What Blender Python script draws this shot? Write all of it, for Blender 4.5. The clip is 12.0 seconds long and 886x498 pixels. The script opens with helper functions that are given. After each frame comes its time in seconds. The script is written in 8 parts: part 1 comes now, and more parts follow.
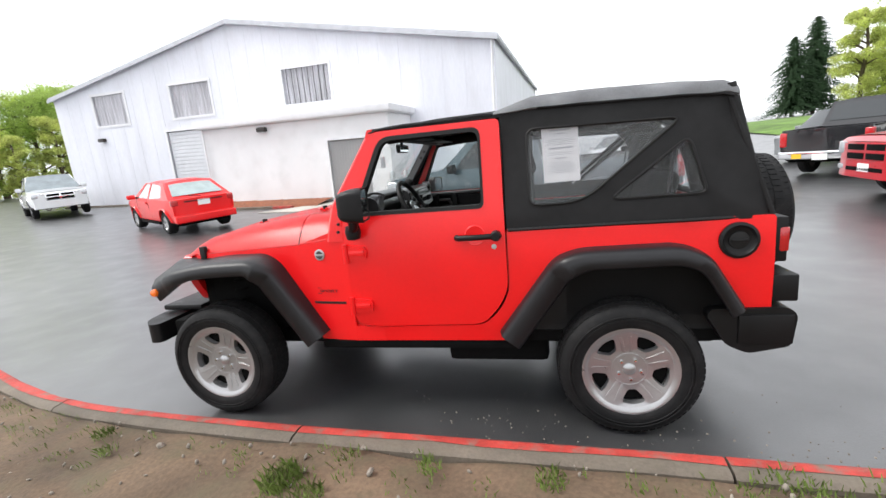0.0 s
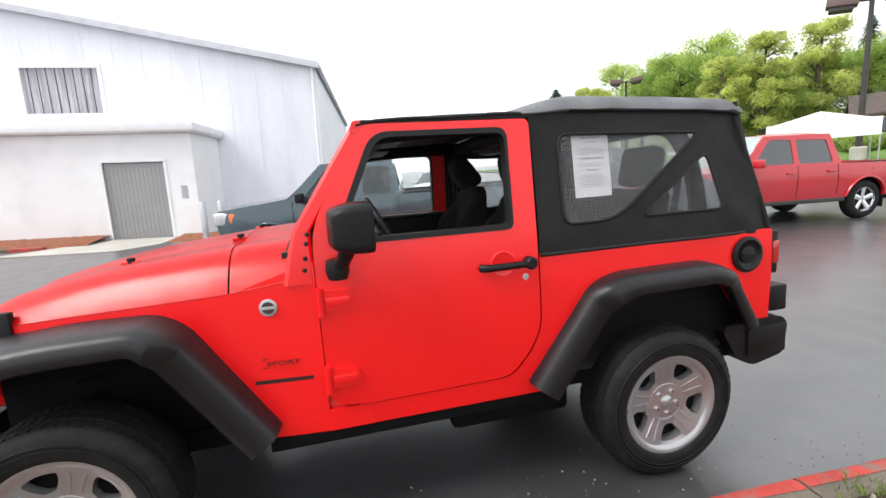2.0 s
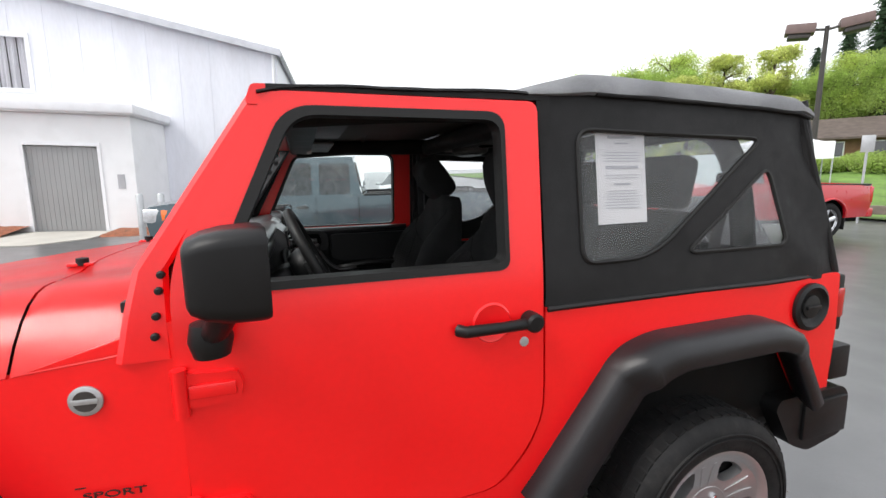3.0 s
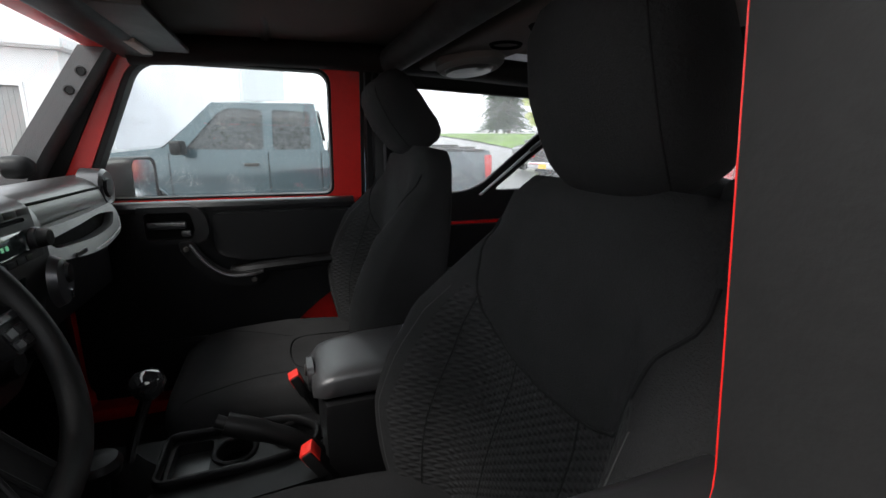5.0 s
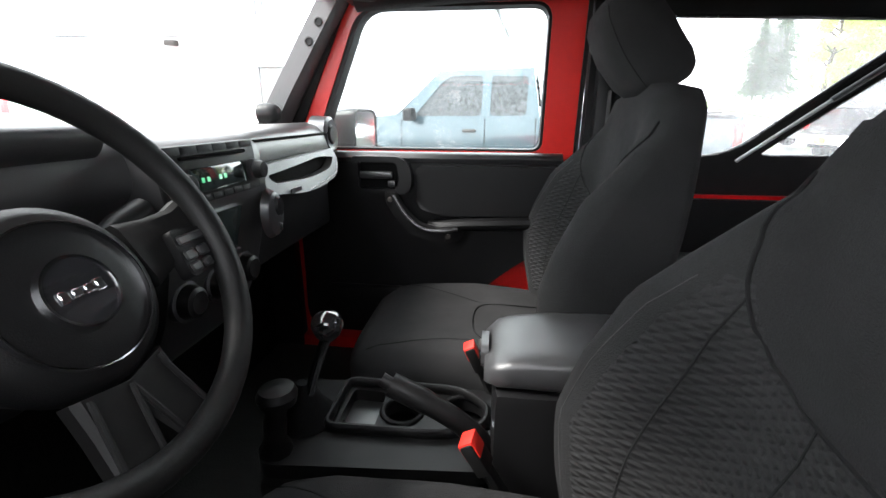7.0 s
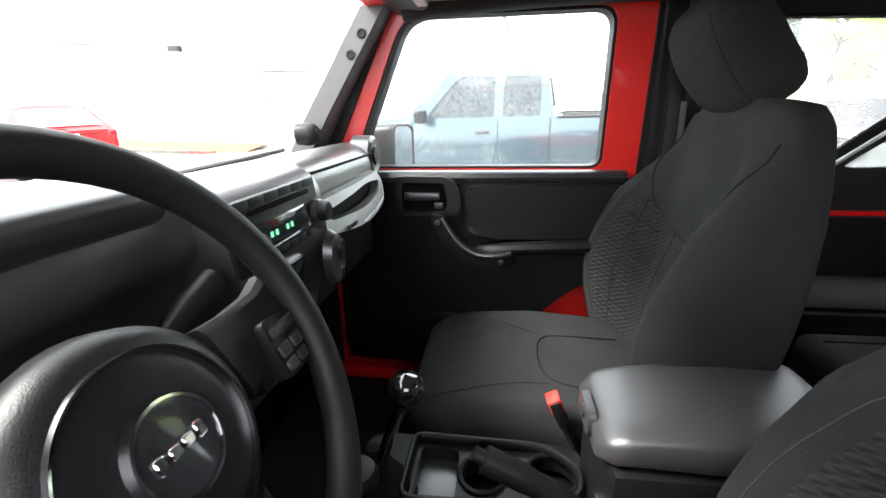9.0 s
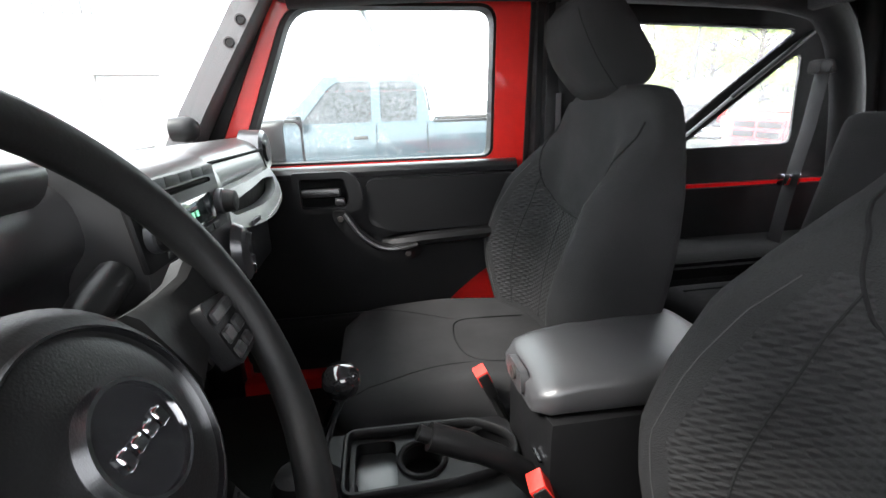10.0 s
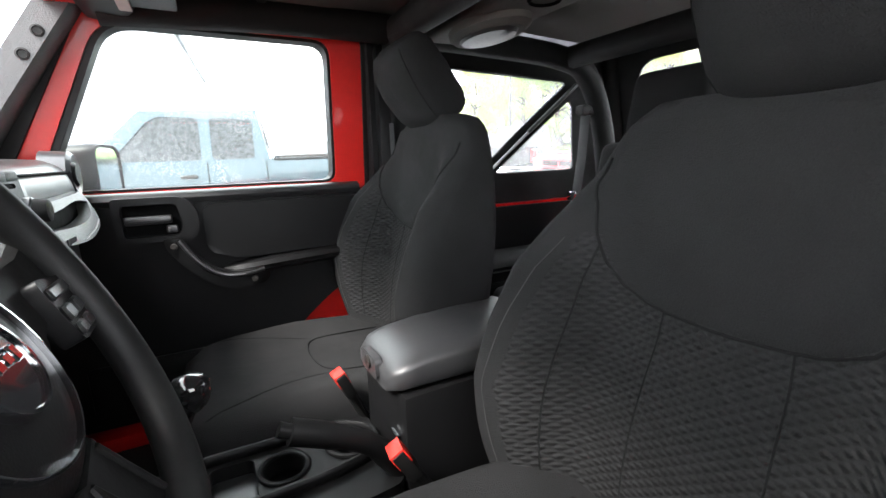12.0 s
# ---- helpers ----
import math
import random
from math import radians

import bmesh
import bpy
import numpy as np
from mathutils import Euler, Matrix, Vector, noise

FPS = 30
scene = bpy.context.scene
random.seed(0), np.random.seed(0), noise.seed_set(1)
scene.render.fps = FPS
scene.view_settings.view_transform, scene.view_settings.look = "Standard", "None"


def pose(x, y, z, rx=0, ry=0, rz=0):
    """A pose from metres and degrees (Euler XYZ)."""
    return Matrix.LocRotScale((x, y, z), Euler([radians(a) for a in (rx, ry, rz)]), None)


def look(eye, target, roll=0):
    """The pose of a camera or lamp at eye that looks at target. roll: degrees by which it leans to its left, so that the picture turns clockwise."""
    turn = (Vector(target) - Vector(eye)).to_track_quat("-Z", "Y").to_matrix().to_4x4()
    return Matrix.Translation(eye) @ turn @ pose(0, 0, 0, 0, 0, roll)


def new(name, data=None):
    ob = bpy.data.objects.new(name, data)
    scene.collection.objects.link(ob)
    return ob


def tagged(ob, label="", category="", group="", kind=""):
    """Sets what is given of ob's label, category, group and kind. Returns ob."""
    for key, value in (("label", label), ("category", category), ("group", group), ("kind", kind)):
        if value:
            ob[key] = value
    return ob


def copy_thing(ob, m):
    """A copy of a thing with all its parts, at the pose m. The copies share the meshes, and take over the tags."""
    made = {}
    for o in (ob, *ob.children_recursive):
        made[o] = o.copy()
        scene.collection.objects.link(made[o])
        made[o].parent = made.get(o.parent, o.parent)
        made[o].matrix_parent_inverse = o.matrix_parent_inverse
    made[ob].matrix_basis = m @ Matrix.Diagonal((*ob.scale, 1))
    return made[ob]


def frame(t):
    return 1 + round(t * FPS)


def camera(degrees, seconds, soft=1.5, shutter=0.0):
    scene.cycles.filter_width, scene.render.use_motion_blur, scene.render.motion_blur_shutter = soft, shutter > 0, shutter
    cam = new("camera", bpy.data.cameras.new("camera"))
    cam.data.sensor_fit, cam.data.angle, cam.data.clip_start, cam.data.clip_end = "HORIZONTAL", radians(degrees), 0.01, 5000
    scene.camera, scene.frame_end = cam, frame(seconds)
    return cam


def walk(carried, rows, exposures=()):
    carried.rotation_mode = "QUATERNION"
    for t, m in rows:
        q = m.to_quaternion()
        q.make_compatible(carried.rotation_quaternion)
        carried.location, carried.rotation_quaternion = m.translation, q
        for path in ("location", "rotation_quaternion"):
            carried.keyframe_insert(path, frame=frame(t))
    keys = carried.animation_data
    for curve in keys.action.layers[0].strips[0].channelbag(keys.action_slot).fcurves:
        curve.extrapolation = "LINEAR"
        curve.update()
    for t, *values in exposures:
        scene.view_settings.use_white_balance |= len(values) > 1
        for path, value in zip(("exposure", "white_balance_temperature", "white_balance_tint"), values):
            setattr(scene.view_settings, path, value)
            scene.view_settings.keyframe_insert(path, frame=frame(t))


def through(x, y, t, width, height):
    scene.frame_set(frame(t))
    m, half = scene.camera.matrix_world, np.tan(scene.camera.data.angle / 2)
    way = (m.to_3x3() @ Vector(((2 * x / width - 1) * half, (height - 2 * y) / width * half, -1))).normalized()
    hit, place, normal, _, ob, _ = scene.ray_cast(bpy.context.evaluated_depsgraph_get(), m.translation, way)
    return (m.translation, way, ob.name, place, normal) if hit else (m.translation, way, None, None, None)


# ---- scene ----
cam = camera(91.3, 12.0)
PATH = [
    (0, (0.944, -2.99, 1.534), (0.416, -1.11, 1.102), -6.6),
    (0.5, (0.571, -2.98, 1.56), (0.295, -1.045, 1.134), -4.4),
    (1, (0.246, -2.907, 1.571), (0.179, -0.971, 1.071), -4.9),
    (1.5, (0.031, -2.713, 1.539), (0.156, -0.774, 1.068), -4.6),
    (2, (-0.067, -2.444, 1.491), (0.289, -0.509, 1.131), -4.5),
    (2.5, (-0.008, -2.128, 1.46), (0.431, -0.219, 1.059), -5.2),
    (3, (0.079, -1.795, 1.496), (0.595, 0.104, 1.138), -1.6),
    (3.2, (0.098, -1.658, 1.485), (0.609, 0.251, 1.177), -1.1),
    (4.8, (0.379, -0.822, 1.425), (0.906, 1.057, 0.988), -2.1),
    (5, (0.385, -0.782, 1.41), (0.971, 1.055, 0.881), 0.1),
    (5.5, (0.405, -0.718, 1.371), (0.898, 1.149, 0.849), 1.0),
    (6, (0.43, -0.671, 1.342), (0.605, 1.239, 0.774), 1.4),
    (6.5, (0.427, -0.641, 1.333), (0.325, 1.26, 0.721), 0.6),
    (7, (0.41, -0.607, 1.34), (0.088, 1.26, 0.699), -1.0),
    (7.5, (0.383, -0.575, 1.35), (-0.053, 1.264, 0.694), -1.8),
    (7.7, (0.372, -0.561, 1.364), (-0.113, 1.27, 0.722), -2.2),
    (9.3, (0.225, -0.506, 1.388), (0.011, 1.375, 0.742), -2.4),
    (9.5, (0.209, -0.509, 1.38), (0.129, 1.386, 0.747), -2.6),
    (10, (0.192, -0.523, 1.349), (0.375, 1.365, 0.714), -2.6),
    (10.5, (0.187, -0.543, 1.333), (0.617, 1.324, 0.762), -1.5),
    (11, (0.173, -0.575, 1.312), (0.791, 1.252, 0.784), -1.9),
    (11.5, (0.173, -0.606, 1.302), (0.924, 1.181, 0.809), -2.1),
    (12, (0.177, -0.622, 1.305), (1.02, 1.125, 0.821), -1.7),
]
walk(cam, [(t, look(eye, target, roll)) for t, eye, target, roll in PATH], [(0, 0.70), (3.2, 0.66), (4.8, 1.05), (5, 1.25), (5.5, 1.85), (6.5, 2.65), (7, 2.88), (9.5, 3.1), (10.5, 3.1), (12, 2.95)])

# ---- world, sun and sky: a bright overcast day ----
world = bpy.data.worlds.new("overcast_sky")
scene.world = world
world.use_nodes = True
wn, wl = world.node_tree.nodes, world.node_tree.links
sky = wn.new("ShaderNodeTexSky")
sky.sky_type = "NISHITA"
sky.sun_disc = False
sky.sun_elevation, sky.sun_rotation = radians(54), radians(255)
sky.air_density, sky.dust_density, sky.ozone_density = 1.0, 1.0, 1.0
grey = wn.new("ShaderNodeHueSaturation")
grey.inputs["Saturation"].default_value = 0.22
wl.new(sky.outputs["Color"], grey.inputs["Color"])
cloud = wn.new("ShaderNodeMix")          # thick even cloud over the clear sky
cloud.data_type = "RGBA"
cloud.inputs["Factor"].default_value = 0.85
cloud.inputs[7].default_value = (9.0, 9.2, 9.6, 1)
wl.new(grey.outputs["Color"], cloud.inputs[6])
wl.new(cloud.outputs[2], wn["Background"].inputs["Color"])
wn["Background"].inputs["Strength"].default_value = 0.12

sun_data = bpy.data.lights.new("sun", "SUN")
sun_data.energy, sun_data.angle, sun_data.color = 2.0, radians(22), (1.0, 0.97, 0.93)
sun = new("sun", sun_data)
sun.matrix_world = pose(0, 0, 30, 38, 0, -75)


# ---- materials ----
def surf(name, col, rough=0.5, metal=0.0, var=0.12, scale=3.0, bump=0.1, bscale=60.0, coat=0.0, dirt=None, dirt_amount=0.0,
         rvar=0.1, rand=0.0, sheen=0.0, stretch=None, spec=0.5):
    """A surface with colour variation at two scales, uneven gloss and fine relief."""
    m = bpy.data.materials.new(name)
    m.use_nodes = True
    n, l = m.node_tree.nodes, m.node_tree.links
    b = n["Principled BSDF"]
    co = n.new("ShaderNodeTexCoord")
    src = co.outputs["Object"]
    if stretch:
        mp = n.new("ShaderNodeMapping")
        mp.inputs["Scale"].default_value = stretch
        l.new(src, mp.inputs["Vector"])
        src = mp.outputs["Vector"]

    def tex(s, d=4.0):
        t = n.new("ShaderNodeTexNoise")
        t.inputs["Scale"].default_value, t.inputs["Detail"].default_value = s, d
        l.new(src, t.inputs["Vector"])
        return t.outputs["Fac"]

    def ramp(fac, lo, hi, a, c):
        r = n.new("ShaderNodeMapRange")
        for k, v in zip(("From Min", "From Max", "To Min", "To Max"), (lo, hi, a, c)):
            r.inputs[k].default_value = v
        l.new(fac, r.inputs["Value"])
        return r.outputs["Result"]

    big, small = tex(scale), tex(bscale, 6.0)
    mul = n.new("ShaderNodeMath")
    mul.operation = "MULTIPLY"
    l.new(ramp(big, 0.3, 0.7, 1 - var, 1 + var), mul.inputs[0])
    l.new(ramp(small, 0.3, 0.7, 1 - var * 0.6, 1 + var * 0.6), mul.inputs[1])
    val = mul.outputs[0]
    if rand:
        info = n.new("ShaderNodeObjectInfo")
        mul2 = n.new("ShaderNodeMath")
        mul2.operation = "MULTIPLY"
        l.new(val, mul2.inputs[0])
        l.new(ramp(info.outputs["Random"], 0, 1, 1 - rand, 1 + rand), mul2.inputs[1])
        val = mul2.outputs[0]
    hsv = n.new("ShaderNodeHueSaturation")
    hsv.inputs["Color"].default_value = (*col, 1)
    l.new(val, hsv.inputs["Value"])
    out = hsv.outputs["Color"]
    if dirt:
        mx = n.new("ShaderNodeMix")
        mx.data_type = "RGBA"
        l.new(ramp(tex(scale * 2.3, 8.0), 0.5, 0.72, 0.0, dirt_amount), mx.inputs["Factor"])
        l.new(out, mx.inputs[6])
        mx.inputs[7].default_value = (*dirt, 1)
        out = mx.outputs[2]
    l.new(out, b.inputs["Base Color"])
    l.new(ramp(tex(scale * 4), 0.3, 0.7, max(0.02, rough - rvar * rough), min(1, rough + rvar * rough)), b.inputs["Roughness"])
    b.inputs["Metallic"].default_value = metal
    b.inputs["Specular IOR Level"].default_value = spec
    if coat:
        b.inputs["Coat Weight"].default_value, b.inputs["Coat Roughness"].default_value = coat, 0.04
    if sheen:
        b.inputs["Sheen Weight"].default_value = sheen
    if bump:
        bp = n.new("ShaderNodeBump")
        bp.inputs["Strength"].default_value, bp.inputs["Distance"].default_value = bump, 0.004
        l.new(small, bp.inputs["Height"])
        l.new(bp.outputs["Normal"], b.inputs["Normal"])
    return m


def glass(name, tint=(1, 1, 1), rough=0.0, clear=0.9, haze=0.0, drops=0.0, ior=1.45, through=False):
    """Thin pane: mostly clear, with mirror gloss and a little haze or rain on it."""
    m = bpy.data.materials.new(name)
    m.use_nodes = True
    n, l = m.node_tree.nodes, m.node_tree.links
    n.remove(n["Principled BSDF"])
    tr, gl, df = n.new("ShaderNodeBsdfTransparent"), n.new("ShaderNodeBsdfGlossy"), n.new("ShaderNodeBsdfTranslucent" if through else "ShaderNodeBsdfDiffuse")
    tr.inputs["Color"].default_value = (*[c * clear for c in tint], 1)
    gl.inputs["Roughness"].default_value = rough + 0.02
    df.inputs["Color"].default_value = (0.85, 0.87, 0.88, 1) if through else (0.55, 0.57, 0.58, 1)
    lw, pw, fr = n.new("ShaderNodeLayerWeight"), n.new("ShaderNodeMath"), n.new("ShaderNodeMath")
    lw.inputs["Blend"].default_value = 0.5
    pw.operation, fr.operation = "POWER", "MULTIPLY_ADD"
    pw.inputs[1].default_value = 5.0
    f0 = ((ior - 1) / (ior + 1)) ** 2
    fr.inputs[1].default_value, fr.inputs[2].default_value = 0.8, f0
    l.new(lw.outputs["Facing"], pw.inputs[0])
    l.new(pw.outputs[0], fr.inputs[0])
    mix, mix2 = n.new("ShaderNodeMixShader"), n.new("ShaderNodeMixShader")
    l.new(fr.outputs[0], mix.inputs["Fac"])
    l.new(tr.outputs["BSDF"], mix.inputs[1])
    l.new(gl.outputs["BSDF"], mix.inputs[2])
    l.new(mix.outputs["Shader"], mix2.inputs[1])
    l.new(df.outputs["BSDF"], mix2.inputs[2])
    mix2.inputs["Fac"].default_value = haze
    if drops:
        co, vo, mr = n.new("ShaderNodeTexCoord"), n.new("ShaderNodeTexVoronoi"), n.new("ShaderNodeMapRange")
        no = n.new("ShaderNodeTexNoise")
        vo.inputs["Scale"].default_value = 240
        no.inputs["Scale"].default_value = 7
        l.new(co.outputs["Object"], vo.inputs["Vector"])
        l.new(co.outputs["Object"], no.inputs["Vector"])
        mr.inputs["From Min"].default_value, mr.inputs["From Max"].default_value = 0.30, 0.20
        mr.inputs["To Min"].default_value, mr.inputs["To Max"].default_value = 0.0, drops
        l.new(vo.outputs["Distance"], mr.inputs["Value"])
        mr2 = n.new("ShaderNodeMapRange")
        mr2.inputs["From Min"].default_value, mr2.inputs["From Max"].default_value = 0.45, 0.6
        l.new(no.outputs["Fac"], mr2.inputs["Value"])
        mu = n.new("ShaderNodeMath")
        mu.operation = "MULTIPLY"
        l.new(mr.outputs["Result"], mu.inputs[0])
        l.new(mr2.outputs["Result"], mu.inputs[1])
        ad = n.new("ShaderNodeMath")
        ad.inputs[1].default_value = haze
        l.new(mu.outputs[0], ad.inputs[0])
        l.new(ad.outputs[0], mix2.inputs["Fac"])
    l.new(mix2.outputs["Shader"], n["Material Output"].inputs["Surface"])
    return m


RED = surf("red_car_paint", (0.80, 0.006, 0.008), 0.34, var=0.03, bump=0.01, coat=0.55, spec=0.3)
RED.node_tree.nodes["Principled BSDF"].inputs["Coat Roughness"].default_value = 0.22
RED_INNER = surf("red_inner_paint", (0.70, 0.016, 0.012), 0.4, var=0.04, bump=0.02, coat=0.4)
PLASTIC = surf("black_grained_plastic", (0.007, 0.007, 0.0074), 0.42, var=0.15, bump=0.12, bscale=700, spec=0.24)
FLARE = surf("black_fender_plastic", (0.0085, 0.0085, 0.010), 0.42, var=0.25, scale=6, bump=0.2, bscale=220, dirt=(0.015, 0.015, 0.018), dirt_amount=0.3, spec=0.4)
UNDER = surf("underbody_black", (0.004, 0.004, 0.004), 0.85, bump=0.3, spec=0.1)
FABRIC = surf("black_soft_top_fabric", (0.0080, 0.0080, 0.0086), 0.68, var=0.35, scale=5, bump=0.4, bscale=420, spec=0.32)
# Weathered roof fabric, its pale grey also carrying the sky's sheen as colour.
FABRIC_TOP = surf("weathered_fabric_sky_sheen", (0.30, 0.305, 0.32), 0.55, var=0.3, scale=4, bump=0.35, bscale=380, spec=0.4)
RUBBER = surf("black_rubber", (0.008, 0.008, 0.008), 0.55, bump=0.15, bscale=90, spec=0.3)
TYRE = surf("tyre_rubber", (0.0065, 0.0065, 0.007), 0.7, var=0.25, scale=9, bump=0.3, bscale=120, dirt=(0.03, 0.028, 0.026), dirt_amount=0.3, spec=0.25)
ALLOY = surf("silver_alloy", (0.40, 0.40, 0.405), 0.30, metal=0.7, var=0.06, bump=0.03, coat=0.4, dirt=(0.30, 0.29, 0.28), dirt_amount=0.25)
ALLOY_DARK = surf("dark_brake_metal", (0.05, 0.045, 0.04), 0.6, metal=0.5, var=0.3, bump=0.3)
CHROME = surf("chrome", (0.75, 0.76, 0.78), 0.08, metal=1.0, var=0.02, bump=0)
GLASS = glass("clear_glass", (0.97, 0.97, 0.98), clear=0.95)
GLASS_WET = glass("rainy_glass", (0.96, 1.0, 0.99), clear=0.97, haze=0.018, drops=0.26, through=True)
GLASS_SCREEN = glass("rain_specked_screen", (0.97, 1.0, 0.99), clear=0.99, haze=0.004, drops=0.08, ior=1.25)
VINYL = glass("hazy_vinyl_window", (0.97, 0.97, 0.98), rough=0.03, clear=0.93, haze=0.055, ior=1.25)
VINYL_WET = glass("rain_hazed_vinyl_window", (0.97, 0.98, 0.98), rough=0.03, clear=0.93, haze=0.10, drops=0.30, ior=1.25, through=True)
VINYL_DARK = glass("smoked_vinyl_window", (0.95, 0.95, 0.96), rough=0.03, clear=0.9, haze=0.022, ior=1.25)
CAR_GLASS = surf("dark_car_glass", (0.02, 0.025, 0.028), 0.06, var=0.05, bump=0, coat=1.0)
WET_GLASS = surf("rain_speckled_glass", (0.030, 0.033, 0.036), 0.16, var=0.7, scale=25, bump=1.0, bscale=110, spec=0.45)
ORANGE = surf("orange_lens", (0.85, 0.16, 0.01), 0.2, var=0.05, bump=0.05, coat=1)
RED_LENS = surf("red_lens", (0.45, 0.006, 0.008), 0.15, var=0.1, bump=0.05, coat=1)
CLEAR_LENS = surf("clear_lens", (0.55, 0.56, 0.58), 0.12, metal=0.5, var=0.2, scale=20, bump=0.2, coat=1)
PAPER = surf("white_paper", (0.80, 0.80, 0.80), 0.8, var=0.02, bump=0.02)
PRINT = surf("grey_print", (0.50, 0.51, 0.53), 0.8, var=0.1, bump=0)
DECAL = surf("black_decal", (0.018, 0.006, 0.006), 0.5, var=0.05, bump=0)
CLOTH = surf("dark_grey_seat_cloth", (0.022, 0.022, 0.0225), 0.95, var=0.14, scale=9, bump=0.5, bscale=520, spec=0.15)
SEAM = surf("dark_seam_thread", (0.014, 0.014, 0.0145), 0.95, var=0.1, scale=9, bump=0.2, bscale=480, spec=0.1)
CLOTH_BLACK = surf("black_seat_cloth", (0.008, 0.008, 0.0085), 0.95, var=0.15, scale=9, bump=0.45, bscale=480, spec=0.15)
STITCH = surf("grey_seam_thread", (0.045, 0.045, 0.045), 0.9, var=0.1, bump=0.1)
DASH = surf("dark_dash_vinyl", (0.020, 0.020, 0.021), 0.36, var=0.1, bump=0.12, bscale=800, spec=0.8, coat=0.5)
DASH.node_tree.nodes["Principled BSDF"].inputs["Coat Roughness"].default_value = 0.30
PEWTER = surf("dark_pewter_plastic", (0.075, 0.076, 0.080), 0.30, metal=0.5, var=0.05, bump=0.05, coat=0.3)
SILVER_TRIM = surf("satin_silver_trim", (0.16, 0.163, 0.167), 0.36, metal=0.4, var=0.05, bump=0.05)
LINER = surf("grey_headliner", (0.13, 0.125, 0.12), 0.9, var=0.1, bump=0.3, bscale=300)
PILLAR = surf("grey_pillar_plastic", (0.042, 0.042, 0.044), 0.5, var=0.08, bump=0.3, bscale=300)
LEATHER = surf("grey_vinyl_armrest", (0.044, 0.044, 0.046), 0.36, var=0.08, bump=0.15, bscale=800, spec=0.8)
RED_BUTTON = surf("red_buckle_plastic", (0.75, 0.03, 0.02), 0.4, var=0.05, bump=0.03)
BELT = surf("black_belt_webbing", (0.028, 0.028, 0.03), 0.7, var=0.1, bump=0.4, bscale=500)
SCREEN = surf("dark_display", (0.03, 0.04, 0.04), 0.12, var=0.2, bump=0, coat=1)
CARPET = surf("black_carpet", (0.012, 0.012, 0.012), 1.0, var=0.3, bump=0.6, bscale=250)
ASPHALT = surf("wet_asphalt", (0.034, 0.0345, 0.036), 0.55, coat=0.9, var=0.3, scale=0.6, bump=0.5, bscale=110, rvar=0.25, dirt=(0.022, 0.0225, 0.024), dirt_amount=0.6)
ASPHALT.node_tree.nodes["Principled BSDF"].inputs["Coat Roughness"].default_value = 0.28
ASPHALT.node_tree.nodes["Principled BSDF"].inputs["Coat IOR"].default_value = 1.9
CONCRETE = surf("grey_kerb_concrete", (0.135, 0.112, 0.088), 0.85, var=0.25, scale=4, bump=0.6, bscale=70, rand=0.12, dirt=(0.14, 0.12, 0.09), dirt_amount=0.7)
KERB_RED = surf("worn_red_kerb_paint", (0.40, 0.042, 0.032), 0.7, var=0.25, scale=6, bump=0.5, bscale=60, dirt=(0.17, 0.125, 0.10), dirt_amount=1.0)
DIRT = surf("bare_brown_dirt", (0.118, 0.080, 0.051), 0.95, var=0.35, scale=2.2, bump=1.0, bscale=45, dirt=(0.10, 0.085, 0.05), dirt_amount=0.7)
STONE = surf("pale_pebble", (0.24, 0.21, 0.175), 0.9, var=0.3, scale=12, bump=0.4)
GRASS = surf("fresh_grass", (0.125, 0.175, 0.040), 0.7, var=0.35, scale=6, bump=0.1, spec=0.2)
LAWN = surf("lawn", (0.10, 0.18, 0.03), 0.9, var=0.4, scale=0.8, bump=1.0, bscale=12)
WALL_WHITE = surf("white_painted_metal_wall", (0.76, 0.77, 0.83), 0.6, var=0.05, scale=0.8, bump=0.12, bscale=14, dirt=(0.62, 0.62, 0.66), dirt_amount=0.4, stretch=(1, 1, 0.25))
ANNEX_WHITE = surf("white_stucco", (0.80, 0.80, 0.81), 0.8, var=0.05, scale=0.6, bump=0.4, bscale=50, dirt=(0.66, 0.66, 0.66), dirt_amount=0.4)
TRIM_WHITE = surf("white_trim", (0.78, 0.78, 0.80), 0.5, var=0.05, bump=0.1)
GUTTER = surf("grey_roof_edge", (0.55, 0.56, 0.60), 0.5, var=0.1, bump=0.1)
DOOR_GREY = surf("grey_steel_door", (0.30, 0.30, 0.30), 0.55, var=0.06, scale=1.0, bump=0.1)
ROLLER = surf("white_roller_door", (0.66, 0.67, 0.70), 0.5, var=0.05, bump=0.1)
CURTAIN = surf("grey_curtain_behind_glass", (0.72, 0.71, 0.73), 0.7, var=0.3, scale=3, bump=0.1, stretch=(4, 4, 0.2))
DARK_METAL = surf("dark_bronze_metal", (0.05, 0.045, 0.042), 0.5, metal=0.4, bump=0.1)
GALV = surf("galvanised_steel", (0.45, 0.46, 0.47), 0.45, metal=0.7, var=0.15, bump=0.1)
MULCH = surf("red_bark_mulch", (0.22, 0.075, 0.035), 0.95, var=0.45, scale=14, bump=1.0, bscale=40)
WALK = surf("concrete_walk", (0.42, 0.40, 0.36), 0.85, var=0.12, scale=1.2, bump=0.4, bscale=60)
BLUE = surf("blue_grey_car_paint", (0.034, 0.060, 0.074), 0.25, metal=0.3, var=0.04, bump=0.01, coat=1.0)
RED2 = surf("deep_red_car_paint", (0.44, 0.006, 0.014), 0.3, var=0.03, bump=0.01, coat=0.6)
BLACK_PAINT = surf("black_car_paint", (0.012, 0.012, 0.014), 0.2, var=0.05, bump=0.01, coat=1)
WHITE_PAINT = surf("white_car_paint", (0.70, 0.71, 0.72), 0.3, var=0.03, bump=0.01, coat=1)
